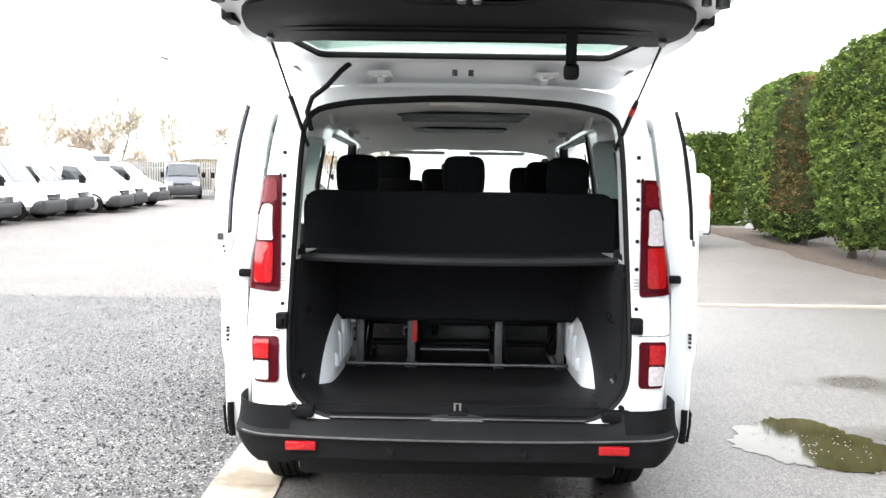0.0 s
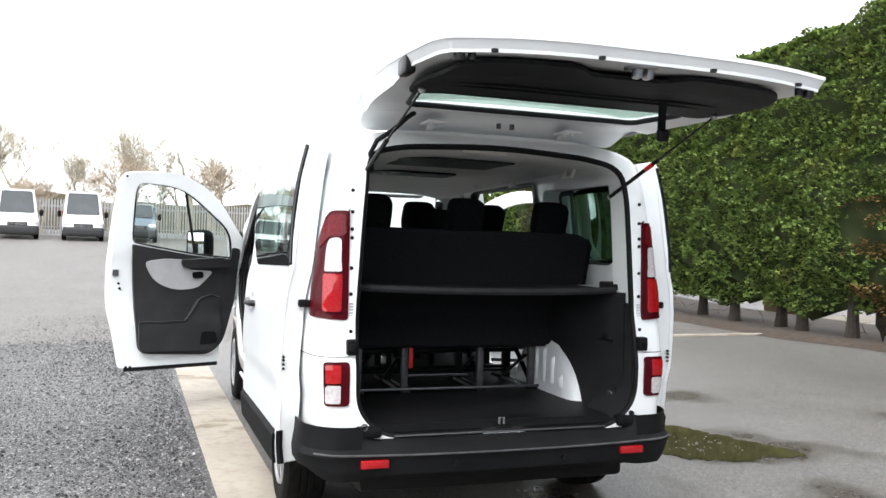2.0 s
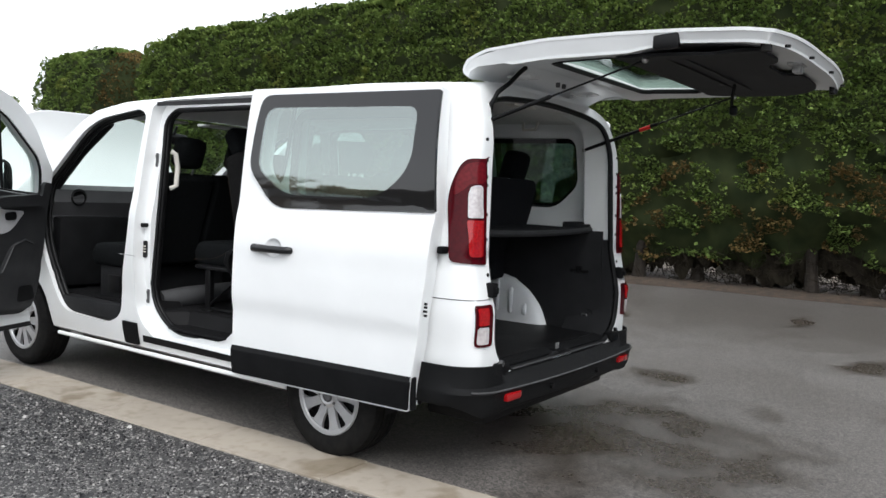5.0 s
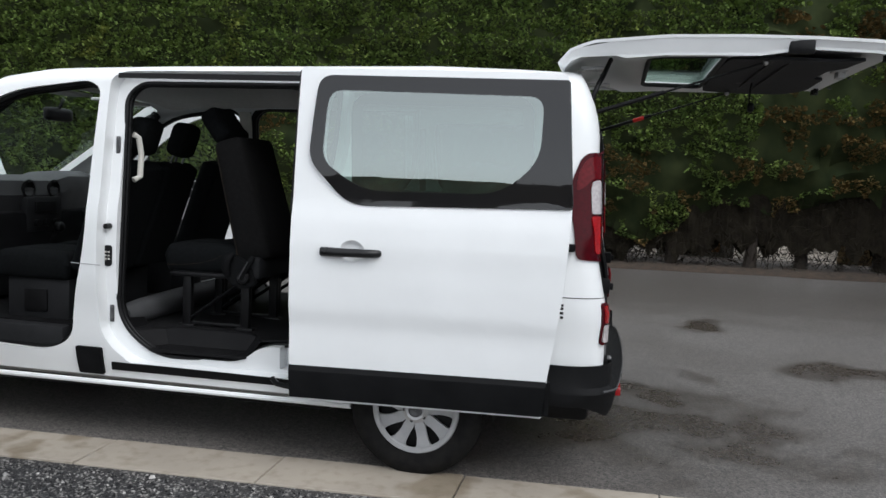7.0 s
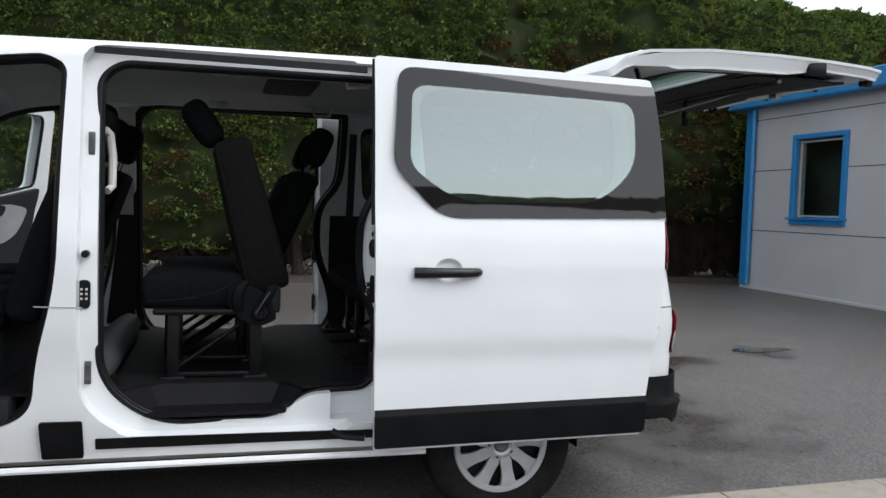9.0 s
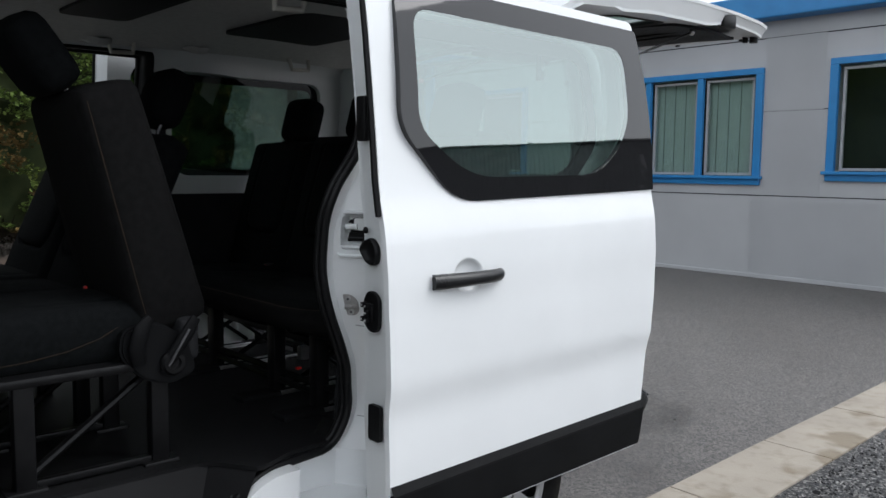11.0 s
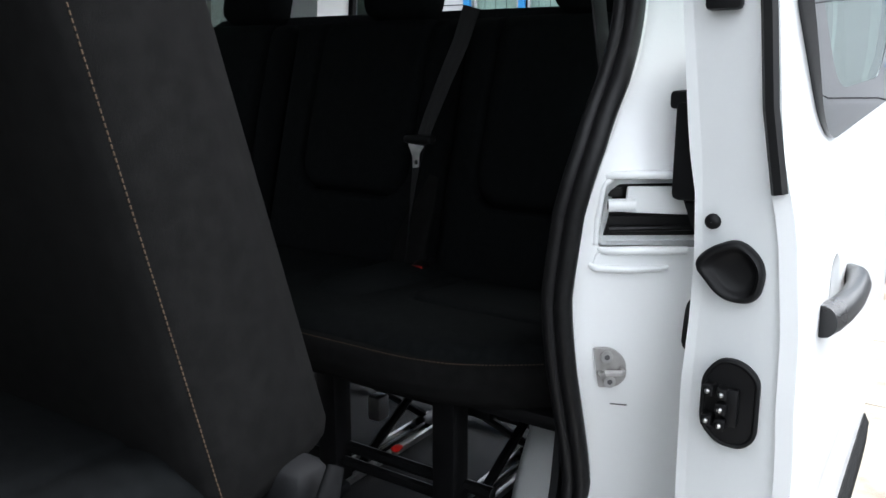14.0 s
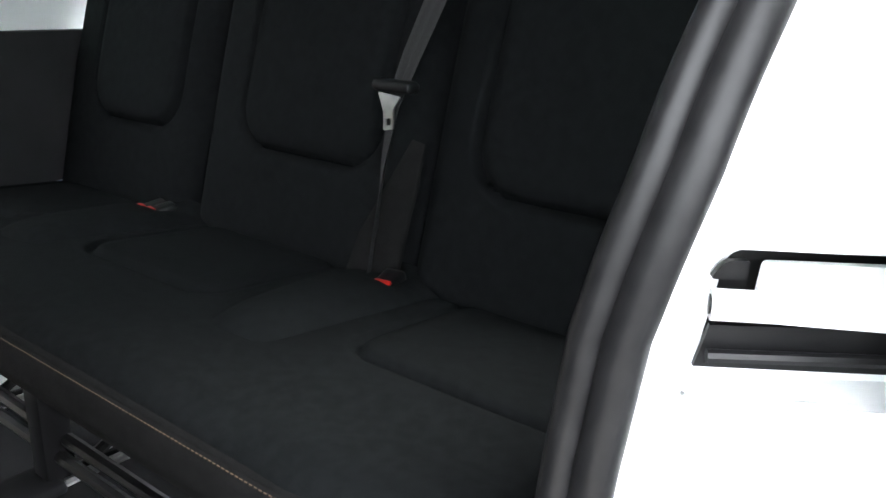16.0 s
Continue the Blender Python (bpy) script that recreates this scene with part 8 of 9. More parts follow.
def build_hedge(y0, y1, seed, count, label, brown=(), sparse=()):
    h = thing("hedge", label, "hedge")
    rng = np.random.default_rng(int(seed))
    pts, nor = [], []
    thick = 1.6
    bm = bmesh.new()
    nrow = 33
    cols = int((y1 - y0) / 0.16)

    def outline(y, t):
        """A point round the section: t 0..1 up the face, 1..1.6 over the top."""
        x0, top = hedge_front(y), hedge_top(y, seed)
        endf = max(0.0, 1 - min(y - y0, y1 - y) / 0.9)
        x0 += 0.75 * endf ** 2
        top -= 0.7 * endf ** 2
        low = hedge_low(y) + 0.30 * noise.noise(Vector((y * 0.9, seed, 9))) + 0.16 * noise.noise(Vector((y * 3.7, seed, 5))) + 0.4 * endf ** 2
        if t <= 1:
            z = low + (top - low) * t
            bulge = 0.30 * (2 * t - 1) ** 4 + (0.55 * max(0, 0.25 - t) * 2)
            x = x0 + bulge + 0.36 * fbm(y, z, seed)
            n = (-1.0, 0.0, 0.35 * (2 * t - 1) ** 3)
            if endf > 0.3:
                n = (-1.0, -0.9 * endf if y - y0 < y1 - y else 0.9 * endf, n[2])
        else:
            x = x0 + 0.30 + (t - 1) / 0.6 * thick
            z = top + 0.15 * fbm(y, x, seed) - 0.1 * max(0, 1 - (t - 1) / 0.15)
            n = (-0.1, 0.0, 1.0)
        return (x, y, z), n
    # solid core behind the sprays, coloured dark as the shade in the gaps
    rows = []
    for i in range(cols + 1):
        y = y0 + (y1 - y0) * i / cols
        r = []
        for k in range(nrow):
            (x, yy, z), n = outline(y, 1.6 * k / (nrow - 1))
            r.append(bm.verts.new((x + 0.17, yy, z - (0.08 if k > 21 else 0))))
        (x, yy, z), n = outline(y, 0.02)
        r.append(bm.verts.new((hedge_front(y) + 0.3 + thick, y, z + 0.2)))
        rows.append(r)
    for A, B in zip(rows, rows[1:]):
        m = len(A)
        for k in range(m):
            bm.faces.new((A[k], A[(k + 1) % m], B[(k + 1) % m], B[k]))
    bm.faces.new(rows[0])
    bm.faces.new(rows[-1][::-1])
    part("hedge_core", bm, CORE, h, "dark core with the hedge's inner shade in its colour", smooth=60)
    ys = rng.uniform(y0, y1, count)
    ts = rng.uniform(0, 1.35, count)
    for y, t in zip(ys, ts):
        p, n = outline(y, t)
        # leave ragged gaps
        if noise.noise(Vector((y * 2.0, p[2] * 4.2, seed + 5.0))) + 0.4 * noise.noise(Vector((y * 7.0, p[2] * 9.0, seed))) < -0.40:
            continue
        # thin, half-bare stretches
        if any(a < y < b for a, b in sparse) and noise.noise(Vector((y * 1.5, p[2] * 2.1, seed + 2.0))) + 0.5 * noise.noise(Vector((y * 5.0, p[2] * 6.0, seed + 3.0))) < 0.10 - 0.07 * p[2]:
            continue
        # fewer sprays towards the foot, so more of the dark core shows
        if y < 7.0 and p[2] < 2.6 and noise.noise(Vector((y * 1.7, p[2] * 3.0, seed + 6.0))) + 0.5 * noise.noise(Vector((y * 6.0, p[2] * 8.0, seed + 3.0))) < 0.14 * (2.6 - p[2]) - 0.22:
            continue
        pts.append(p)
        nor.append(n)
    pts, nor = np.array(pts), np.array(nor)
    isb = np.array([any(a < p[1] < b and noise.noise(Vector((p[1] * 1.3, p[2] * 1.1, seed + 8.0))) < 0.08 and p[2] < 4.4 for a, b in sparse) for p in pts])
    pts[isb] += np.array([0.05, 0.0, -0.03])
    isb |= np.array([p[1] < 7.0 and p[2] < 2.4 and noise.noise(Vector((p[1] * 1.6, p[2] * 2.0, seed + 12.0))) < 0.25 - 0.22 * p[2] for p in pts])
    for by, bw, bz0, bz1 in brown:
        wob = np.array([bw * (1 + 0.6 * noise.noise(Vector((0, q * 0.7, seed)))) for q in pts[:, 2]])
        isb |= (abs(pts[:, 1] - by - 0.3 * np.sin(pts[:, 2])) < wob) & (pts[:, 2] > bz0) & (pts[:, 2] < bz1)
    sprays(pts[~isb], nor[~isb], 0.066, "foliage", LEAF, h, seed, "clipped green conifer foliage")
    if isb.any():
        sprays(pts[isb], nor[isb], 0.066, "dry_foliage", BROWN_LEAF, h, seed + 50, "browned dry conifer foliage")
    y = y0 + 0.9
    while y < y1 - 0.5:
        x = hedge_front(y) + 0.85 + random.uniform(-0.2, 0.35)
        lean = random.uniform(-0.12, 0.12)
        part("trunk", tube([(x, y, -0.1), (x, y + lean * 0.3, 0.4), (x + 0.05, y + lean, 1.6)], [0.14, 0.095, 0.08], 10), BARK, h)
        y += random.uniform(0.75, 1.5)
    # dead twigs under the foliage, dark enough to stand for the shade there too
    dense = [q for q in np.arange(y0 + 0.3, y1 - 0.3, 0.02) for _ in range(int(np.interp(q, [-9, -2.5, 0, 4, 7], [30, 30, 20, 10, 0.2]) + rng.uniform(0, 1)))]
    ty = np.array(dense) + rng.uniform(-0.05, 0.05, len(dense))
    m = len(ty)
    tp = np.stack([np.array([hedge_front(q) for q in ty]) + rng.uniform(0.45, 1.9, m), ty, rng.uniform(0.02, 1.0, m) ** 0.8 * np.array([hedge_low(q) + 0.2 for q in ty])], 1)
    # ragged dark sheets, added as the shade where the stems are bare
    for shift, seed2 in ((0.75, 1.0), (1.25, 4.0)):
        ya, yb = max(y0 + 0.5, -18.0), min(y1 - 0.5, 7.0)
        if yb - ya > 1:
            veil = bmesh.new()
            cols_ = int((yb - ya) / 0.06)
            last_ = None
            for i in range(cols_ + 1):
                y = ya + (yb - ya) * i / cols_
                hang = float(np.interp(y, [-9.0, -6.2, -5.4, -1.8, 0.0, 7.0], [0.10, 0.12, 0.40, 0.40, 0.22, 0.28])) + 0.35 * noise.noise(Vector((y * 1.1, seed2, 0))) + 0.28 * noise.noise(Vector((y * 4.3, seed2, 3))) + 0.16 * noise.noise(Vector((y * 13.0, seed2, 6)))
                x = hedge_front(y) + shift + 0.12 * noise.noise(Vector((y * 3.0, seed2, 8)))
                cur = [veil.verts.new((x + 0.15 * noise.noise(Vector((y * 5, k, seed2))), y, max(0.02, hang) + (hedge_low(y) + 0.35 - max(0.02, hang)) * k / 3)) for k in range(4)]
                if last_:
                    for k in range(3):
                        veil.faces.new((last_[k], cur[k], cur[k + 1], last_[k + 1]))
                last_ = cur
            part("shade_curtain", veil, DEAD_SHADE, h, "ragged dark sheet for the shade inside the hedge", smooth=0)
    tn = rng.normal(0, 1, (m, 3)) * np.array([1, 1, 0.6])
    sprays(tp, tn / np.linalg.norm(tn, axis=1, keepdims=True), 0.30, "undergrowth", DEAD_SHADE, h, seed + 90, "dark dead undergrowth below the hedge", slim=0.02)
    return h


random.seed(11)
build_hedge(-19.0, 17.7, 3.0, 330000, "tall clipped dark green conifer hedge along the yard", brown=((-4.5, 0.5, 1.0, 4.6), (-11.0, 0.4, 1.5, 5.0), (-7.2, 0.3, 0.8, 4.2)), sparse=((-7.5, -2.2),))
build_hedge(18.1, 22.8, 8.0, 24000, "rounded end block of the conifer hedge", brown=((18.4, 0.55, 1.2, 5.2),))

# things stored on the neighbouring plot, seen under the hedge
SHEET = mat("weathered_white_sheeting", (0.45, 0.45, 0.44), 0.6, other=(0.33, 0.32, 0.31), scale=3)
BUFF = mat("buff_board", (0.45, 0.33, 0.18), 0.7, other=(0.36, 0.26, 0.14), scale=4)
ORANGE = mat("orange_print", (0.55, 0.22, 0.05), 0.6, other=(0.4, 0.3, 0.2), scale=12)
for k, (y, w, h, m) in enumerate(((2.2, 1.9, 0.75, SHEET), (5.6, 1.2, 0.55, BUFF), (-1.6, 1.5, 0.6, SHEET), (-5.0, 1.3, 0.5, BUFF), (8.4, 1.2, 0.35, SHEET), (12.8, 1.4, 0.6, BUFF))):
    stack = thing("stored_board", "pale board leaning behind the hedge", "board", Matrix.Translation((12.9, y, 0.008)) @ Matrix.Rotation(radians(-12), 4, "Y"), group="boards behind the hedge")
    part("board", box(-0.02, 0.02, -w / 2, w / 2, 0.0, h, 0.006), m, stack)
    part("board_edge", box(-0.03, 0.03, -w / 2 - 0.03, -w / 2, 0.0, h + 0.02, 0.006), GREY_INSERT, stack)
    if m is SHEET:
        for j in range(3):
            part("printed_patch", box(-0.024, -0.021, -w / 3 + j * w / 4, -w / 3 + j * w / 4 + 0.16, 0.2 * h + 0.1 * (j % 2), 0.7 * h), ORANGE if j % 2 == 0 else GREY_INSERT, stack)

# ---------------------------------------------------------------- parked vans
VAN_GLASS = mat("dark_vehicle_glass", (0.03, 0.035, 0.037), 0.04, other=(0.04, 0.045, 0.05), scale=1.5, coat=0.6)
GREY_BUMPER = mat("grey_plastic_bumper", (0.016, 0.0165, 0.018), 0.55, other=(0.022, 0.0225, 0.025), scale=4)
CHROME = mat("chrome_grille_bar", (0.6, 0.6, 0.62), 0.15, 1.0, scale=10)
PLATE = mat("number_plate_white", (0.75, 0.76, 0.74), 0.4, scale=20)


def parked_van(m, height, length, paint, label, box_body=False, grille=0):
    v = thing("parked_van", label, "van", m, group="vans parked in the yard")
    hw = 0.98
    # nose at +x
    n = length / 2
    top = [(-n, height - 0.08), (-n + 0.15, height), (n - 2.0, height), (n - 1.75, height - 0.05), (n - 0.95, 1.25 if height < 2.6 else 1.38), (n - 0.25, 1.02), (n - 0.05, 0.86), (n, 0.70)]
    if box_body:
        top = [(n - 2.2, 2.0), (n - 2.15, 2.05), (n - 1.9, 2.05), (n - 1.75, 2.0), (n - 0.95, 1.38), (n - 0.25, 1.05), (n - 0.05, 0.86), (n, 0.70)]
    rings = []
    for x, zt in top:
        nar = 0.88 if x > n - 0.1 else (0.96 if x > n - 0.4 else 1.0)
        r = []
        half = [(0.0, 0.35), (hw * 0.9, 0.35), (hw, 0.50), (hw, min(zt - 0.10, 1.0)), (hw - 0.04, max(0.5, min(zt - 0.14, 1.25))), (hw - 0.04 - 0.10 * max(0, (zt - 1.3)) / 0.8, max(0.55, zt - 0.10)), ((hw - 0.2 if zt > 1.4 else hw - 0.15), zt - 0.02), (0.0, zt)]
        half = [(a * nar, b) for a, b in half]
        rings.append([(x, a, b) for a, b in half] + [(x, -a, b) for a, b in half[-2:0:-1]])
    part("body", loft(rings), paint, v, smooth=28)
    if box_body:
        part("box_body", box(-n, n - 2.0, -1.05, 1.05, 0.75, height, 0.03), paint, v, "tall white box body", smooth=20)
        part("luton_peak", pillow(n - 2.3, n - 1.25, -1.04, 1.04, 2.08, height - 0.02, 0.2, 0.02), paint, v)
    # windscreen and cab windows
    zs = [p for p in top if n - 1.8 <= p[0] <= n - 0.9]
    (xa, za), (xb, zb) = zs[0], zs[-1]
    part("windscreen", patch(rounded([(-0.80, 0.04, 0.08), (0.80, 0.04, 0.08), (0.70, 0.96, 0.08), (-0.70, 0.96, 0.08)]), [], lambda u, t: Vector((xb + (xa - xb) * t + 0.012, u, zb + (za - zb) * t + 0.02)), 0.01, 0.3, 0.5, toward=(0, 0, 0)), VAN_GLASS, v, "dark windscreen")
    for s in (-1, 1):
        win = rounded([(n - 2.15, 1.28, 0.05), (n - 1.12, 1.30, 0.05), (n - 1.55, 1.82, 0.08), (n - 2.1, 1.85, 0.05)])
        part("cab_window", patch(win, [], lambda u, z: Vector((u, s * (0.955 - 0.10 * max(0, z - 1.2) / 0.8), z)), 0.012, 0.2, toward=(0, 0, 1)), VAN_GLASS, v, "dark cab window")
        head = part("headlamp", pillow(n - 0.38, n - 0.04, s * 0.52, s * 0.90, 0.72, 0.95, 0.07, 0.02), CLEAR_LENS, v, "clear headlamp")
        part("fog_lamp", cyl((n - 0.04, s * 0.70, 0.50), (n + 0.035, s * 0.70, 0.50), 0.06, 12), RUBBER, v)
        mir = part("door_mirror", pillow(n - 1.35, n - 1.18, s * 1.02, s * 1.20, 1.18, 1.48, 0.05, 0.01), BLACK_PLASTIC, v, "black door mirror")
        part("side_moulding", box(-n + 0.3, n - 0.9, s * 0.975, s * 0.998, 0.52, 0.66, 0.006), GREY_BUMPER, v, "grey side rubbing strip")
        part("tail_lamp", box(-n - 0.012, -n + 0.03, s * 0.86, s * 0.975, 0.95, 1.45 if not box_body else 1.1, 0.01), RED_LENS, v, "red tail lamp")
        for x in (-n + 0.95, n - 0.92):
            w = part("wheel", lathe([(0.33, -0.1), (0.33, 0.1), (0.26, 0.115), (0.20, 0.10), (0.20, -0.1)], "y", 28), TYRE, v, "dark tyre", m=Matrix.Translation((x, s * 0.87, 0.33)))
            part("wheel_trim", lathe([(0.21, 0.0), (0.20, s * 0.09), (0.05, s * 0.075), (0.0005, s * 0.085)], "y", 20, closed=False), WHEEL_SILVER, w)
            part("wheel_arch", lathe([(0.40, s * 0.0), (0.40, s * 0.004), (0.33, s * 0.004), (0.33, 0.0)], "y", 28), RUBBER, v, m=Matrix.Translation((x, s * 0.978, 0.36)))
    part("front_bumper", pillow(n - 0.46, n + 0.05, -0.93, 0.93, 0.24, 0.71, 0.09, 0.02), GREY_BUMPER, v, "grey front bumper")
    part("rear_bumper", box(-n - 0.06, -n + 0.15, -0.93, 0.93, 0.38, 0.62, 0.03), GREY_BUMPER, v, "grey rear bumper")
    g = part("grille", box(n - 0.08, n + 0.01, -0.45, 0.45, 0.70, 0.88, 0.02), RUBBER, v, "dark grille")
    for k in range(2 + grille):
        part("grille_bar", box(n, n + 0.018, -0.42, 0.42, 0.73 + 0.05 * k, 0.742 + 0.05 * k, 0.003), CHROME, g)
    part("number_plate", box(n + 0.045, n + 0.062, -0.26, 0.26, 0.46, 0.57, 0.004), PLATE, v, "white number plate")
    for s in (-1, 1):
        part("wiper", tube([(xb + 0.02, s * 0.35, zb + 0.04), (xb - 0.20, s * 0.05 + 0.25, zb + 0.20)], 0.008, 5), RUBBER, v)
    return v


BLUE_PAINT = mat("blue_grey_paint", (0.10, 0.135, 0.165), 0.25, other=(0.085, 0.115, 0.145), scale=2, coat=0.7)
DARK_PAINT = mat("dark_grey_paint", (0.045, 0.05, 0.06), 0.25, other=(0.035, 0.04, 0.05), scale=2, coat=0.7)


def stand(x, y, turn):
    slope = math.degrees(math.atan(0.037)) if y > 18 else 0.0
    return Matrix.Translation((x, y, rise(y))) @ Matrix.Rotation(radians(slope), 4, "X") @ Matrix.Rotation(radians(turn), 4, "Z")


# row along the far side, noses towards the aisle
for k, (y, h, ln) in enumerate(((19.6, 1.95, 5.0), (22.2, 1.98, 5.0), (24.7, 2.45, 5.4), (27.2, 1.97, 5.0), (29.7, 2.55, 5.9), (32.2, 1.97, 5.0), (34.8, 2.0, 5.0))):
    parked_van(stand(-16.6 + 0.1 * k, y, 2), h, ln, PAINT, "white parked van with grey bumper", grille=k % 2)
# row ahead of the minibus
for k, (y, h, ln, bb) in enumerate(((18.9, 1.97, 5.0, 0), (21.6, 3.08, 6.0, 1), (24.2, 1.97, 5.0, 0), (26.8, 2.5, 5.5, 0), (29.4, 1.98, 5.0, 0), (32.0, 1.97, 5.0, 0))):
    parked_van(stand(4.15 + 0.15 * k - 1.0 * bb, y, 180), h, ln, PAINT, "white parked van backed against the yard edge" if not bb else "white parked box van with a tall body", box_body=bool(bb), grille=k % 2)
# vans along the fence
for k, (x, h, p, word) in enumerate(((-15.5, 2.0, DARK_PAINT, "dark grey"), (-12.6, 2.5, PAINT, "white high-roof"), (-3.05, 2.0, BLUE_PAINT, "blue-grey"), (-5.75, 2.5, PAINT, "white"), (-8.9, 2.5, PAINT, "white"), (-20.5, 2.4, PAINT, "white"))):
    parked_van(stand(x, 44.0, -90 + 0.9 * math.degrees(math.atan2(-x, 47.0))), h, 5.2, p, word + " parked van facing out from the fence", grille=k % 3)
# vans on the office side of the yard, seen mirrored in the side glass
for k, (x, y, t, h, p, word) in enumerate(((-3.4, -19.5, 4, 1.97, PAINT, "white"), (-5.4, -13.6, 0, 1.75, BLUE_PAINT, "blue-grey"), (-9.2, -19.0, 3, 1.97, PAINT, "white"))):
    parked_van(stand(x, y, t), h, 5.0, p, word + " parked van on the rough side of the yard")

# palisade fence
GALV = mat("galvanised_steel", (0.36, 0.37, 0.38), 0.5, 0.5, other=(0.28, 0.29, 0.30), scale=6)
fence = thing("palisade_fence", "grey galvanised steel palisade fence", "fence", kind="structure")
FY = 48.0
for z in (0.45, 1.65):
    part("rail", box(-70, 30, FY + 0.02, FY + 0.06, rise(FY) + z, rise(FY) + z + 0.06), GALV, fence, smooth=0)
bm = bmesh.new()
for k in range(640):
    x = -70 + k * 0.156
    b = rise(FY) + 0.05
    q = [(x, b), (x + 0.07, b), (x + 0.07, b + 1.95), (x + 0.035, b + 2.08), (x, b + 1.95)]
    f = [bm.verts.new((a, FY - 0.01 * (i in (0, 4)), z)) for i, (a, z) in enumerate(q)]
    g = [bm.verts.new((a, FY + 0.012, z)) for a, z in q]
    bm.faces.new(f)
    bm.faces.new(g[::-1])
    for i in range(5):
        bm.faces.new((f[i], g[i], g[(i + 1) % 5], f[(i + 1) % 5]))
tagged(part("pales", bm, GALV, fence, smooth=0), kind="stuff")
GRASS = mat("rough_winter_grass", (0.10, 0.12, 0.04), 0.95, other=(0.16, 0.15, 0.07), scale=1.2, bump=0.8, bump_scale=30)
bm = bmesh.new()
bm.faces.new([bm.verts.new(p) for p in ((-120, 46.6, rise(46.6) + 0.01), (40, 46.6, rise(46.6) + 0.01), (40, 120, rise(60) + 0.02), (-120, 120, rise(60) + 0.02))])
tagged(part("grass_verge", bm, GRASS, None, "rough winter grass along the fence", smooth=0), category="grass", kind="structure")
post = thing("lamp_column", "tall pale grey lighting column by the fence", "lamp post")
part("column", tube([(-17.6, 47.2, rise(47)), (-17.6, 47.2, 9.6)], [0.11, 0.06], 10), GALV, post)
part("lamp_head", pillow(-17.75, -17.45, 46.5, 47.3, 9.55, 9.7, 0.06, 0.01), GALV, post)

# ---------------------------------------------------------------- bare trees
TWIG = mat("winter_bark", (0.26, 0.23, 0.17), 0.95, other=(0.36, 0.32, 0.24), scale=2.5)
TWIG_RED = mat("reddish_twigs", (0.30, 0.24, 0.18), 0.95, other=(0.38, 0.31, 0.23), scale=2.5)


def bare_tree(seed, height, spread=1.0, fine=1.0):
    """Trunk with limbs forking down to twigs; returns a mesh."""
    rnd = random.Random(seed)
    verts, faces = [], []

    def stick(a, b, r0, r1, sides):
        r0, r1 = max(r0, 0.0085), max(r1, 0.007)
        d = (b - a).normalized()
        n = d.orthogonal().normalized()
        s = d.cross(n)
        i = len(verts)
        if sides == 2:
            verts.extend((a - s * r0, a + s * r0, b + s * r1, b - s * r1))
            faces.append((i, i + 1, i + 2, i + 3))
            return
        for p, r in ((a, r0), (b, r1)):
            for k in range(sides):
                t = 2 * math.pi * k / sides
                verts.append(p + n * (r * math.cos(t)) + s * (r * math.sin(t)))
        for k in range(sides):
            faces.append((i + k, i + (k + 1) % sides, i + sides + (k + 1) % sides, i + sides + k))

    def grow(p, d, length, r, depth):
        segs = 3 if depth < 3 else 2
        for _ in range(segs):
            q = p + d * (length / segs)
            stick(p, q, r, r * 0.82, 7 if depth == 0 else (4 if depth < 3 else 2))
            p, r = q, r * 0.82
            d = (d + Vector((rnd.uniform(-1, 1), rnd.uniform(-1, 1), rnd.uniform(-0.3, 0.7))) * 0.16).normalized()
            if depth >= 1 and depth < 5 and rnd.random() < 0.75:
                side_d = (d + Vector((rnd.uniform(-1, 1), rnd.uniform(-1, 1), rnd.uniform(-0.1, 0.6))) * 0.9 * spread).normalized()
                grow(p, side_d, length * rnd.uniform(0.45, 0.7), r * 0.62, depth + 1 if depth < 4 else 5)
        if depth < 5:
            for _ in range(rnd.choice((2, 3, 3)) if depth < 3 else 3):
                nd = (d + Vector((rnd.uniform(-1, 1), rnd.uniform(-1, 1), rnd.uniform(-0.15, 0.55))) * 0.75 * spread).normalized()
                grow(p, nd, length * rnd.uniform(0.6, 0.85), r * 0.70, depth + 1)
    grow(Vector((0, 0, -0.2)), Vector((0, 0, 1)), height * 0.26, height * 0.024, 0)
    top = max(v.z for v in verts)
    me = bpy.data.meshes.new("tree")
    me.from_pydata([v * (height / top) for v in verts], [], faces)
    return me


meshes = [bare_tree(s, 9.0, 1.15 + 0.15 * (s % 3)) for s in (3, 8, 21)]
shrub = bare_tree(40, 4.5, 1.5)
for me in meshes:
    me.materials.append(TWIG)
shrub.materials.append(TWIG_RED)
random.seed(17)
first = {}


def plant(me, name, label, x, y, scale, turn, parts):
    z = rise(min(y, 60)) - 0.1
    if (id(me)) not in first:
        t = thing(name, label, "tree" if name == "bare_tree" else "shrub", group="bare winter trees")
        part(parts, me, None, t)
        first[id(me)] = t
        t.matrix_basis = Matrix.Translation((x, y, z)) @ Matrix.Rotation(turn, 4, "Z")
        t.scale = (scale, scale, scale)
    else:
        o = copy_thing(first[id(me)], Matrix.Identity(4))
        o.matrix_basis = Matrix.Translation((x, y, z)) @ Matrix.Rotation(turn, 4, "Z") @ Matrix.Scale(scale, 4)


for k in range(48):
    x = -70 + k * 1.68 + random.uniform(-1.2, 1.2)
    plant(meshes[k % 3], "bare_tree", "bare winter tree with fine grey-brown twigs", x, random.uniform(52, 78), random.uniform(0.7, 1.0), random.uniform(0, 6.28), "trunk")
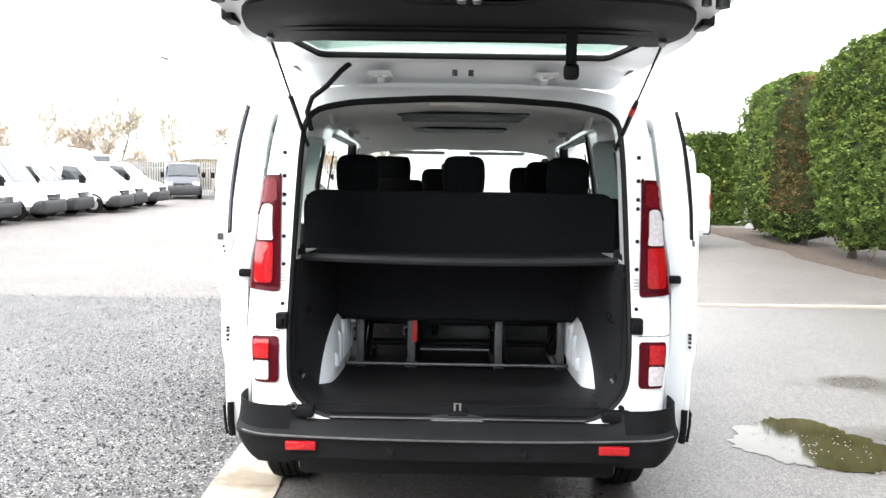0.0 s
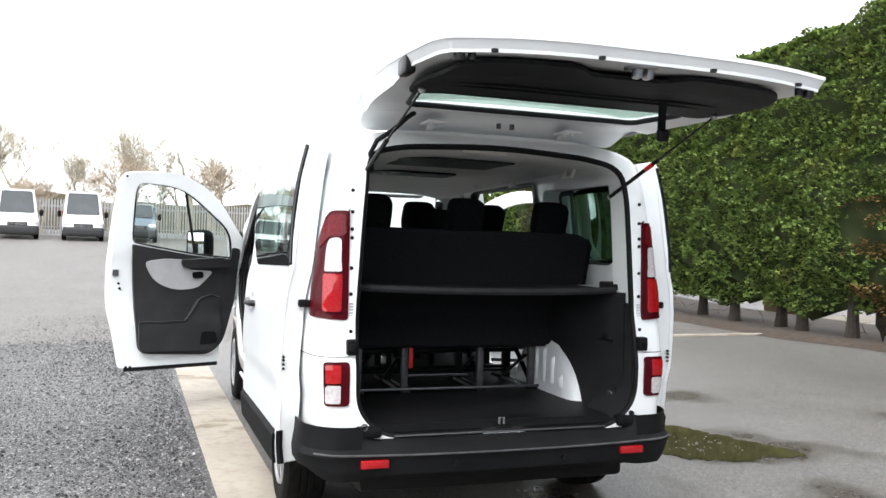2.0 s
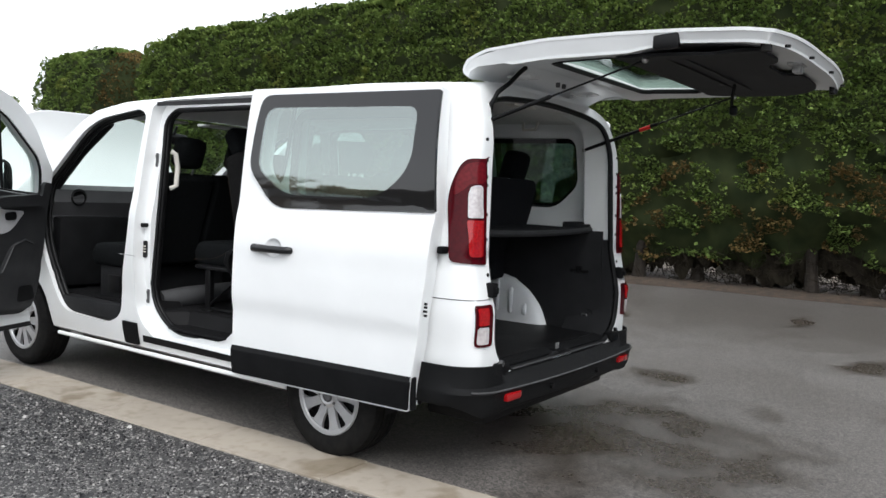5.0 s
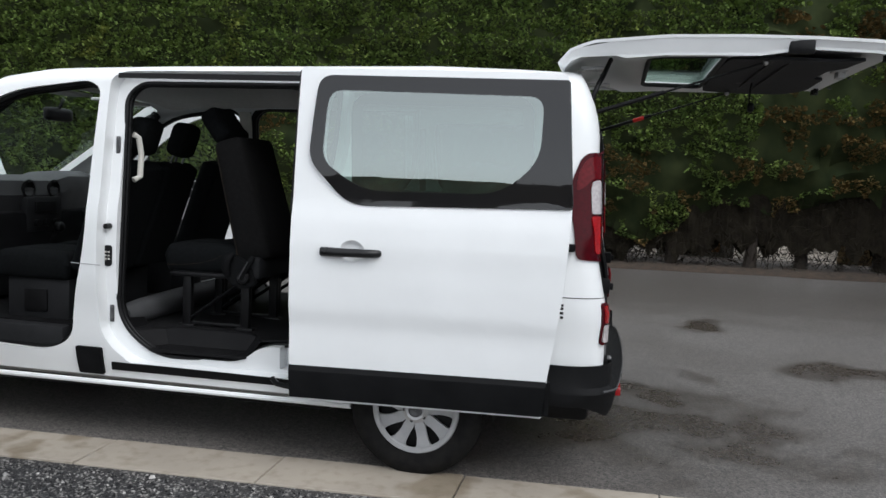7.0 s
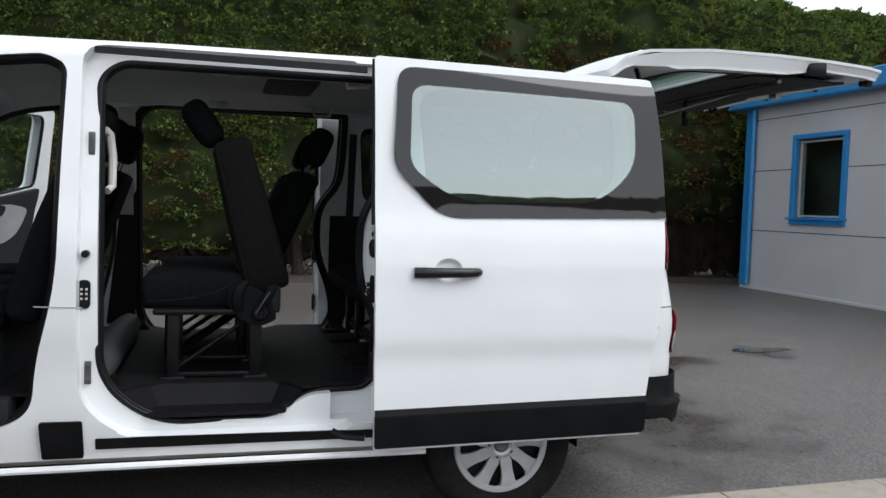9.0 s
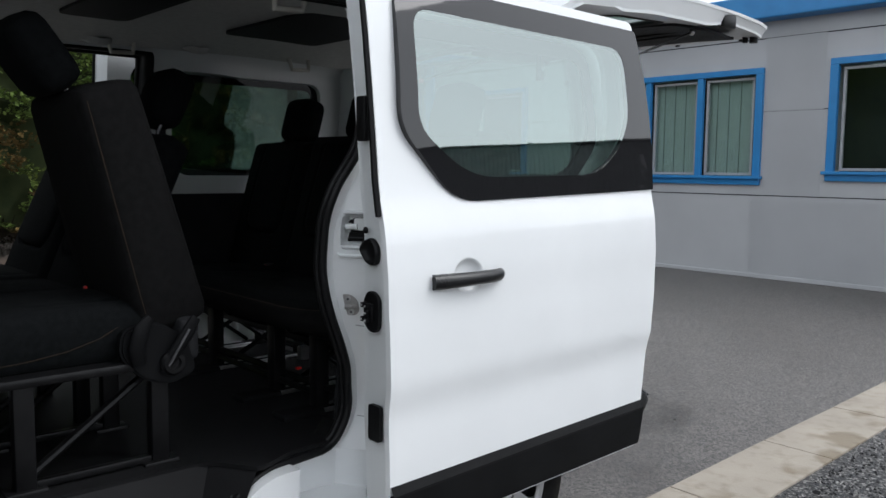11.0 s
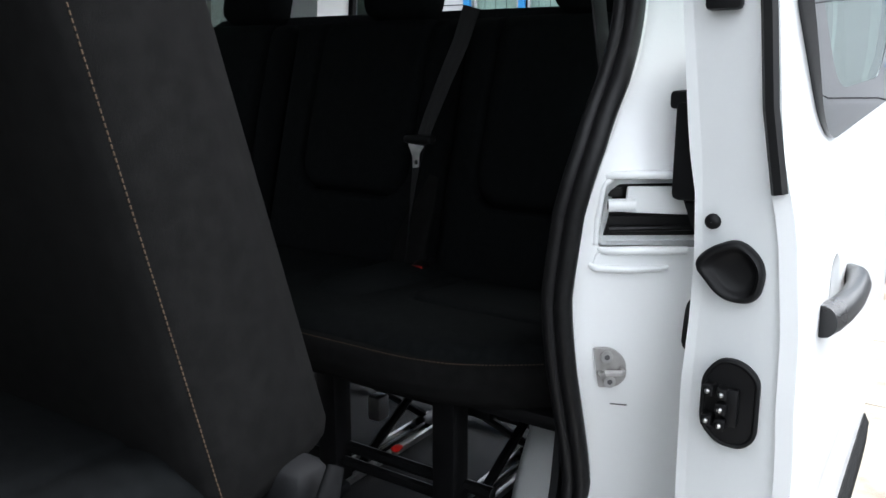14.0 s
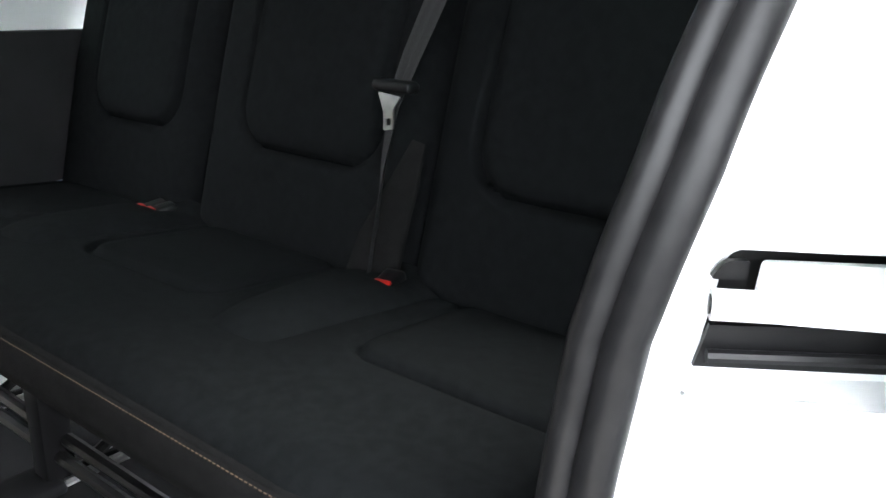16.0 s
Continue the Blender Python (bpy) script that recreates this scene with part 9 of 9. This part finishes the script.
for k in range(30):
    plant(shrub, "bare_shrub", "leafless reddish-brown shrub by the fence", -66 + k * 2.3 + random.uniform(-1, 1), random.uniform(49.5, 55), random.uniform(0.7, 1.2), random.uniform(0, 6.28), "stem")
# workshop across the yard, behind the walk
shed = thing("workshop", "grey ribbed metal workshop across the yard", "building")
SHED = mat("dark_grey_ribbed_cladding", (0.11, 0.115, 0.12), 0.5, other=(0.085, 0.09, 0.095), scale=1.5)
line = []
for k in range(100):
    x = -31.0 + k * 0.25
    line += [(x, 0.0), (x + 0.13, 0.0), (x + 0.16, 0.035), (x + 0.22, 0.035)]
bm = bmesh.new()
rows = [[bm.verts.new((x, -24.0 + d, z)) for x, d in line] for z in (-0.05, 4.6)]
for i in range(len(line) - 1):
    bm.faces.new((rows[0][i], rows[0][i + 1], rows[1][i + 1], rows[1][i]))
part("wall", bm, SHED, shed, "dark ribbed metal front wall", smooth=0)
part("side_wall", box(-6.2, -6.05, -38, -23.98, 0, 4.6), SHED, shed, smooth=0)
part("side_wall", box(-31.1, -30.95, -38, -23.98, 0, 4.6), SHED, shed, smooth=0)
part("back_wall", box(-31, -6.1, -38.2, -38, 0, 4.6), SHED, shed, smooth=0)
part("roof", box(-31.4, -5.75, -38.4, -23.7, 4.6, 4.78, 0.02), SHED, shed, "grey low workshop roof", smooth=0)
part("gutter", tube([(-31.4, -23.64, 4.62), (-5.75, -23.64, 4.62)], 0.07, 8), RUBBER, shed, "dark gutter")
part("downpipe", cyl((-6.3, -23.88, 0), (-6.3, -23.88, 4.6), 0.045, 10), RUBBER, shed, "dark downpipe")
roller = part("roller_door", box(-15.5, -11.5, -23.97, -23.93, 0.02, 3.4), GREY_INSERT, shed, "pale grey roller door", smooth=0)
for k in range(16):
    part("slat", box(-15.45, -11.55, -23.93, -23.915, 0.06 + k * 0.208, 0.25 + k * 0.208, 0.004), GREY_INSERT, roller, smooth=0)
# wooded ridge all round the far side
WOODS = mat("winter_woodland", (0.055, 0.05, 0.035), 1.0, other=(0.11, 0.09, 0.06), scale=0.12, bump=1.0, bump_scale=2.0, spec=0.1)
bm = bmesh.new()
rows = []
for k in range(181):
    a = radians(60 + k * 1.4)
    h = 6.5 + 2.2 * noise.noise(Vector((k * 0.12, 0, 0))) + 1.4 * noise.noise(Vector((k * 0.6, 5, 0))) + 0.8 * noise.noise(Vector((k * 1.9, 9, 0)))
    q = float(np.interp(k, [55, 75], [1.0, 0.62]))
    rows.append([bm.verts.new((r * math.cos(a), r * math.sin(a), z)) for r, z in ((q * 125, -0.5), (q * 127, h * 0.5), (q * 130, h), (q * 150, h + 1.0), (q * 190, -0.5))])
for A, B in zip(rows, rows[1:]):
    for i in range(4):
        bm.faces.new((A[i], A[i + 1], B[i + 1], B[i]))
tagged(part("wooded_ridge", bm, WOODS, None, "low brown winter woodland round the horizon", smooth=50), category="woods", kind="structure")
# lower hedge beyond the end of the tall one
far = thing("far_hedge", "lower clipped green hedge at the yard's far corner", "hedge")
# same core as the tall hedge, inner shade in its colour
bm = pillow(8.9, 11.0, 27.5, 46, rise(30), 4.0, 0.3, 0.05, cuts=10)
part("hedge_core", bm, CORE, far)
rng = np.random.default_rng(77)
n = 14000
yy, zz = rng.uniform(27.5, 46, n), rng.uniform(0.5, 4.05, n)
pp = np.stack([8.88 + 0.05 * rng.normal(0, 1, n), yy, zz], 1)
m2 = 5000
pe = np.stack([rng.uniform(8.9, 11, m2), 27.45 + 0.05 * rng.normal(0, 1, m2), rng.uniform(0.5, 4.05, m2)], 1)
sprays(np.concatenate([pp, pe]), np.concatenate([np.tile([-1.0, 0, 0.1], (n, 1)), np.tile([0, -1.0, 0.1], (m2, 1))]), 0.14, "foliage", LEAF, far, 5, "clipped green foliage")
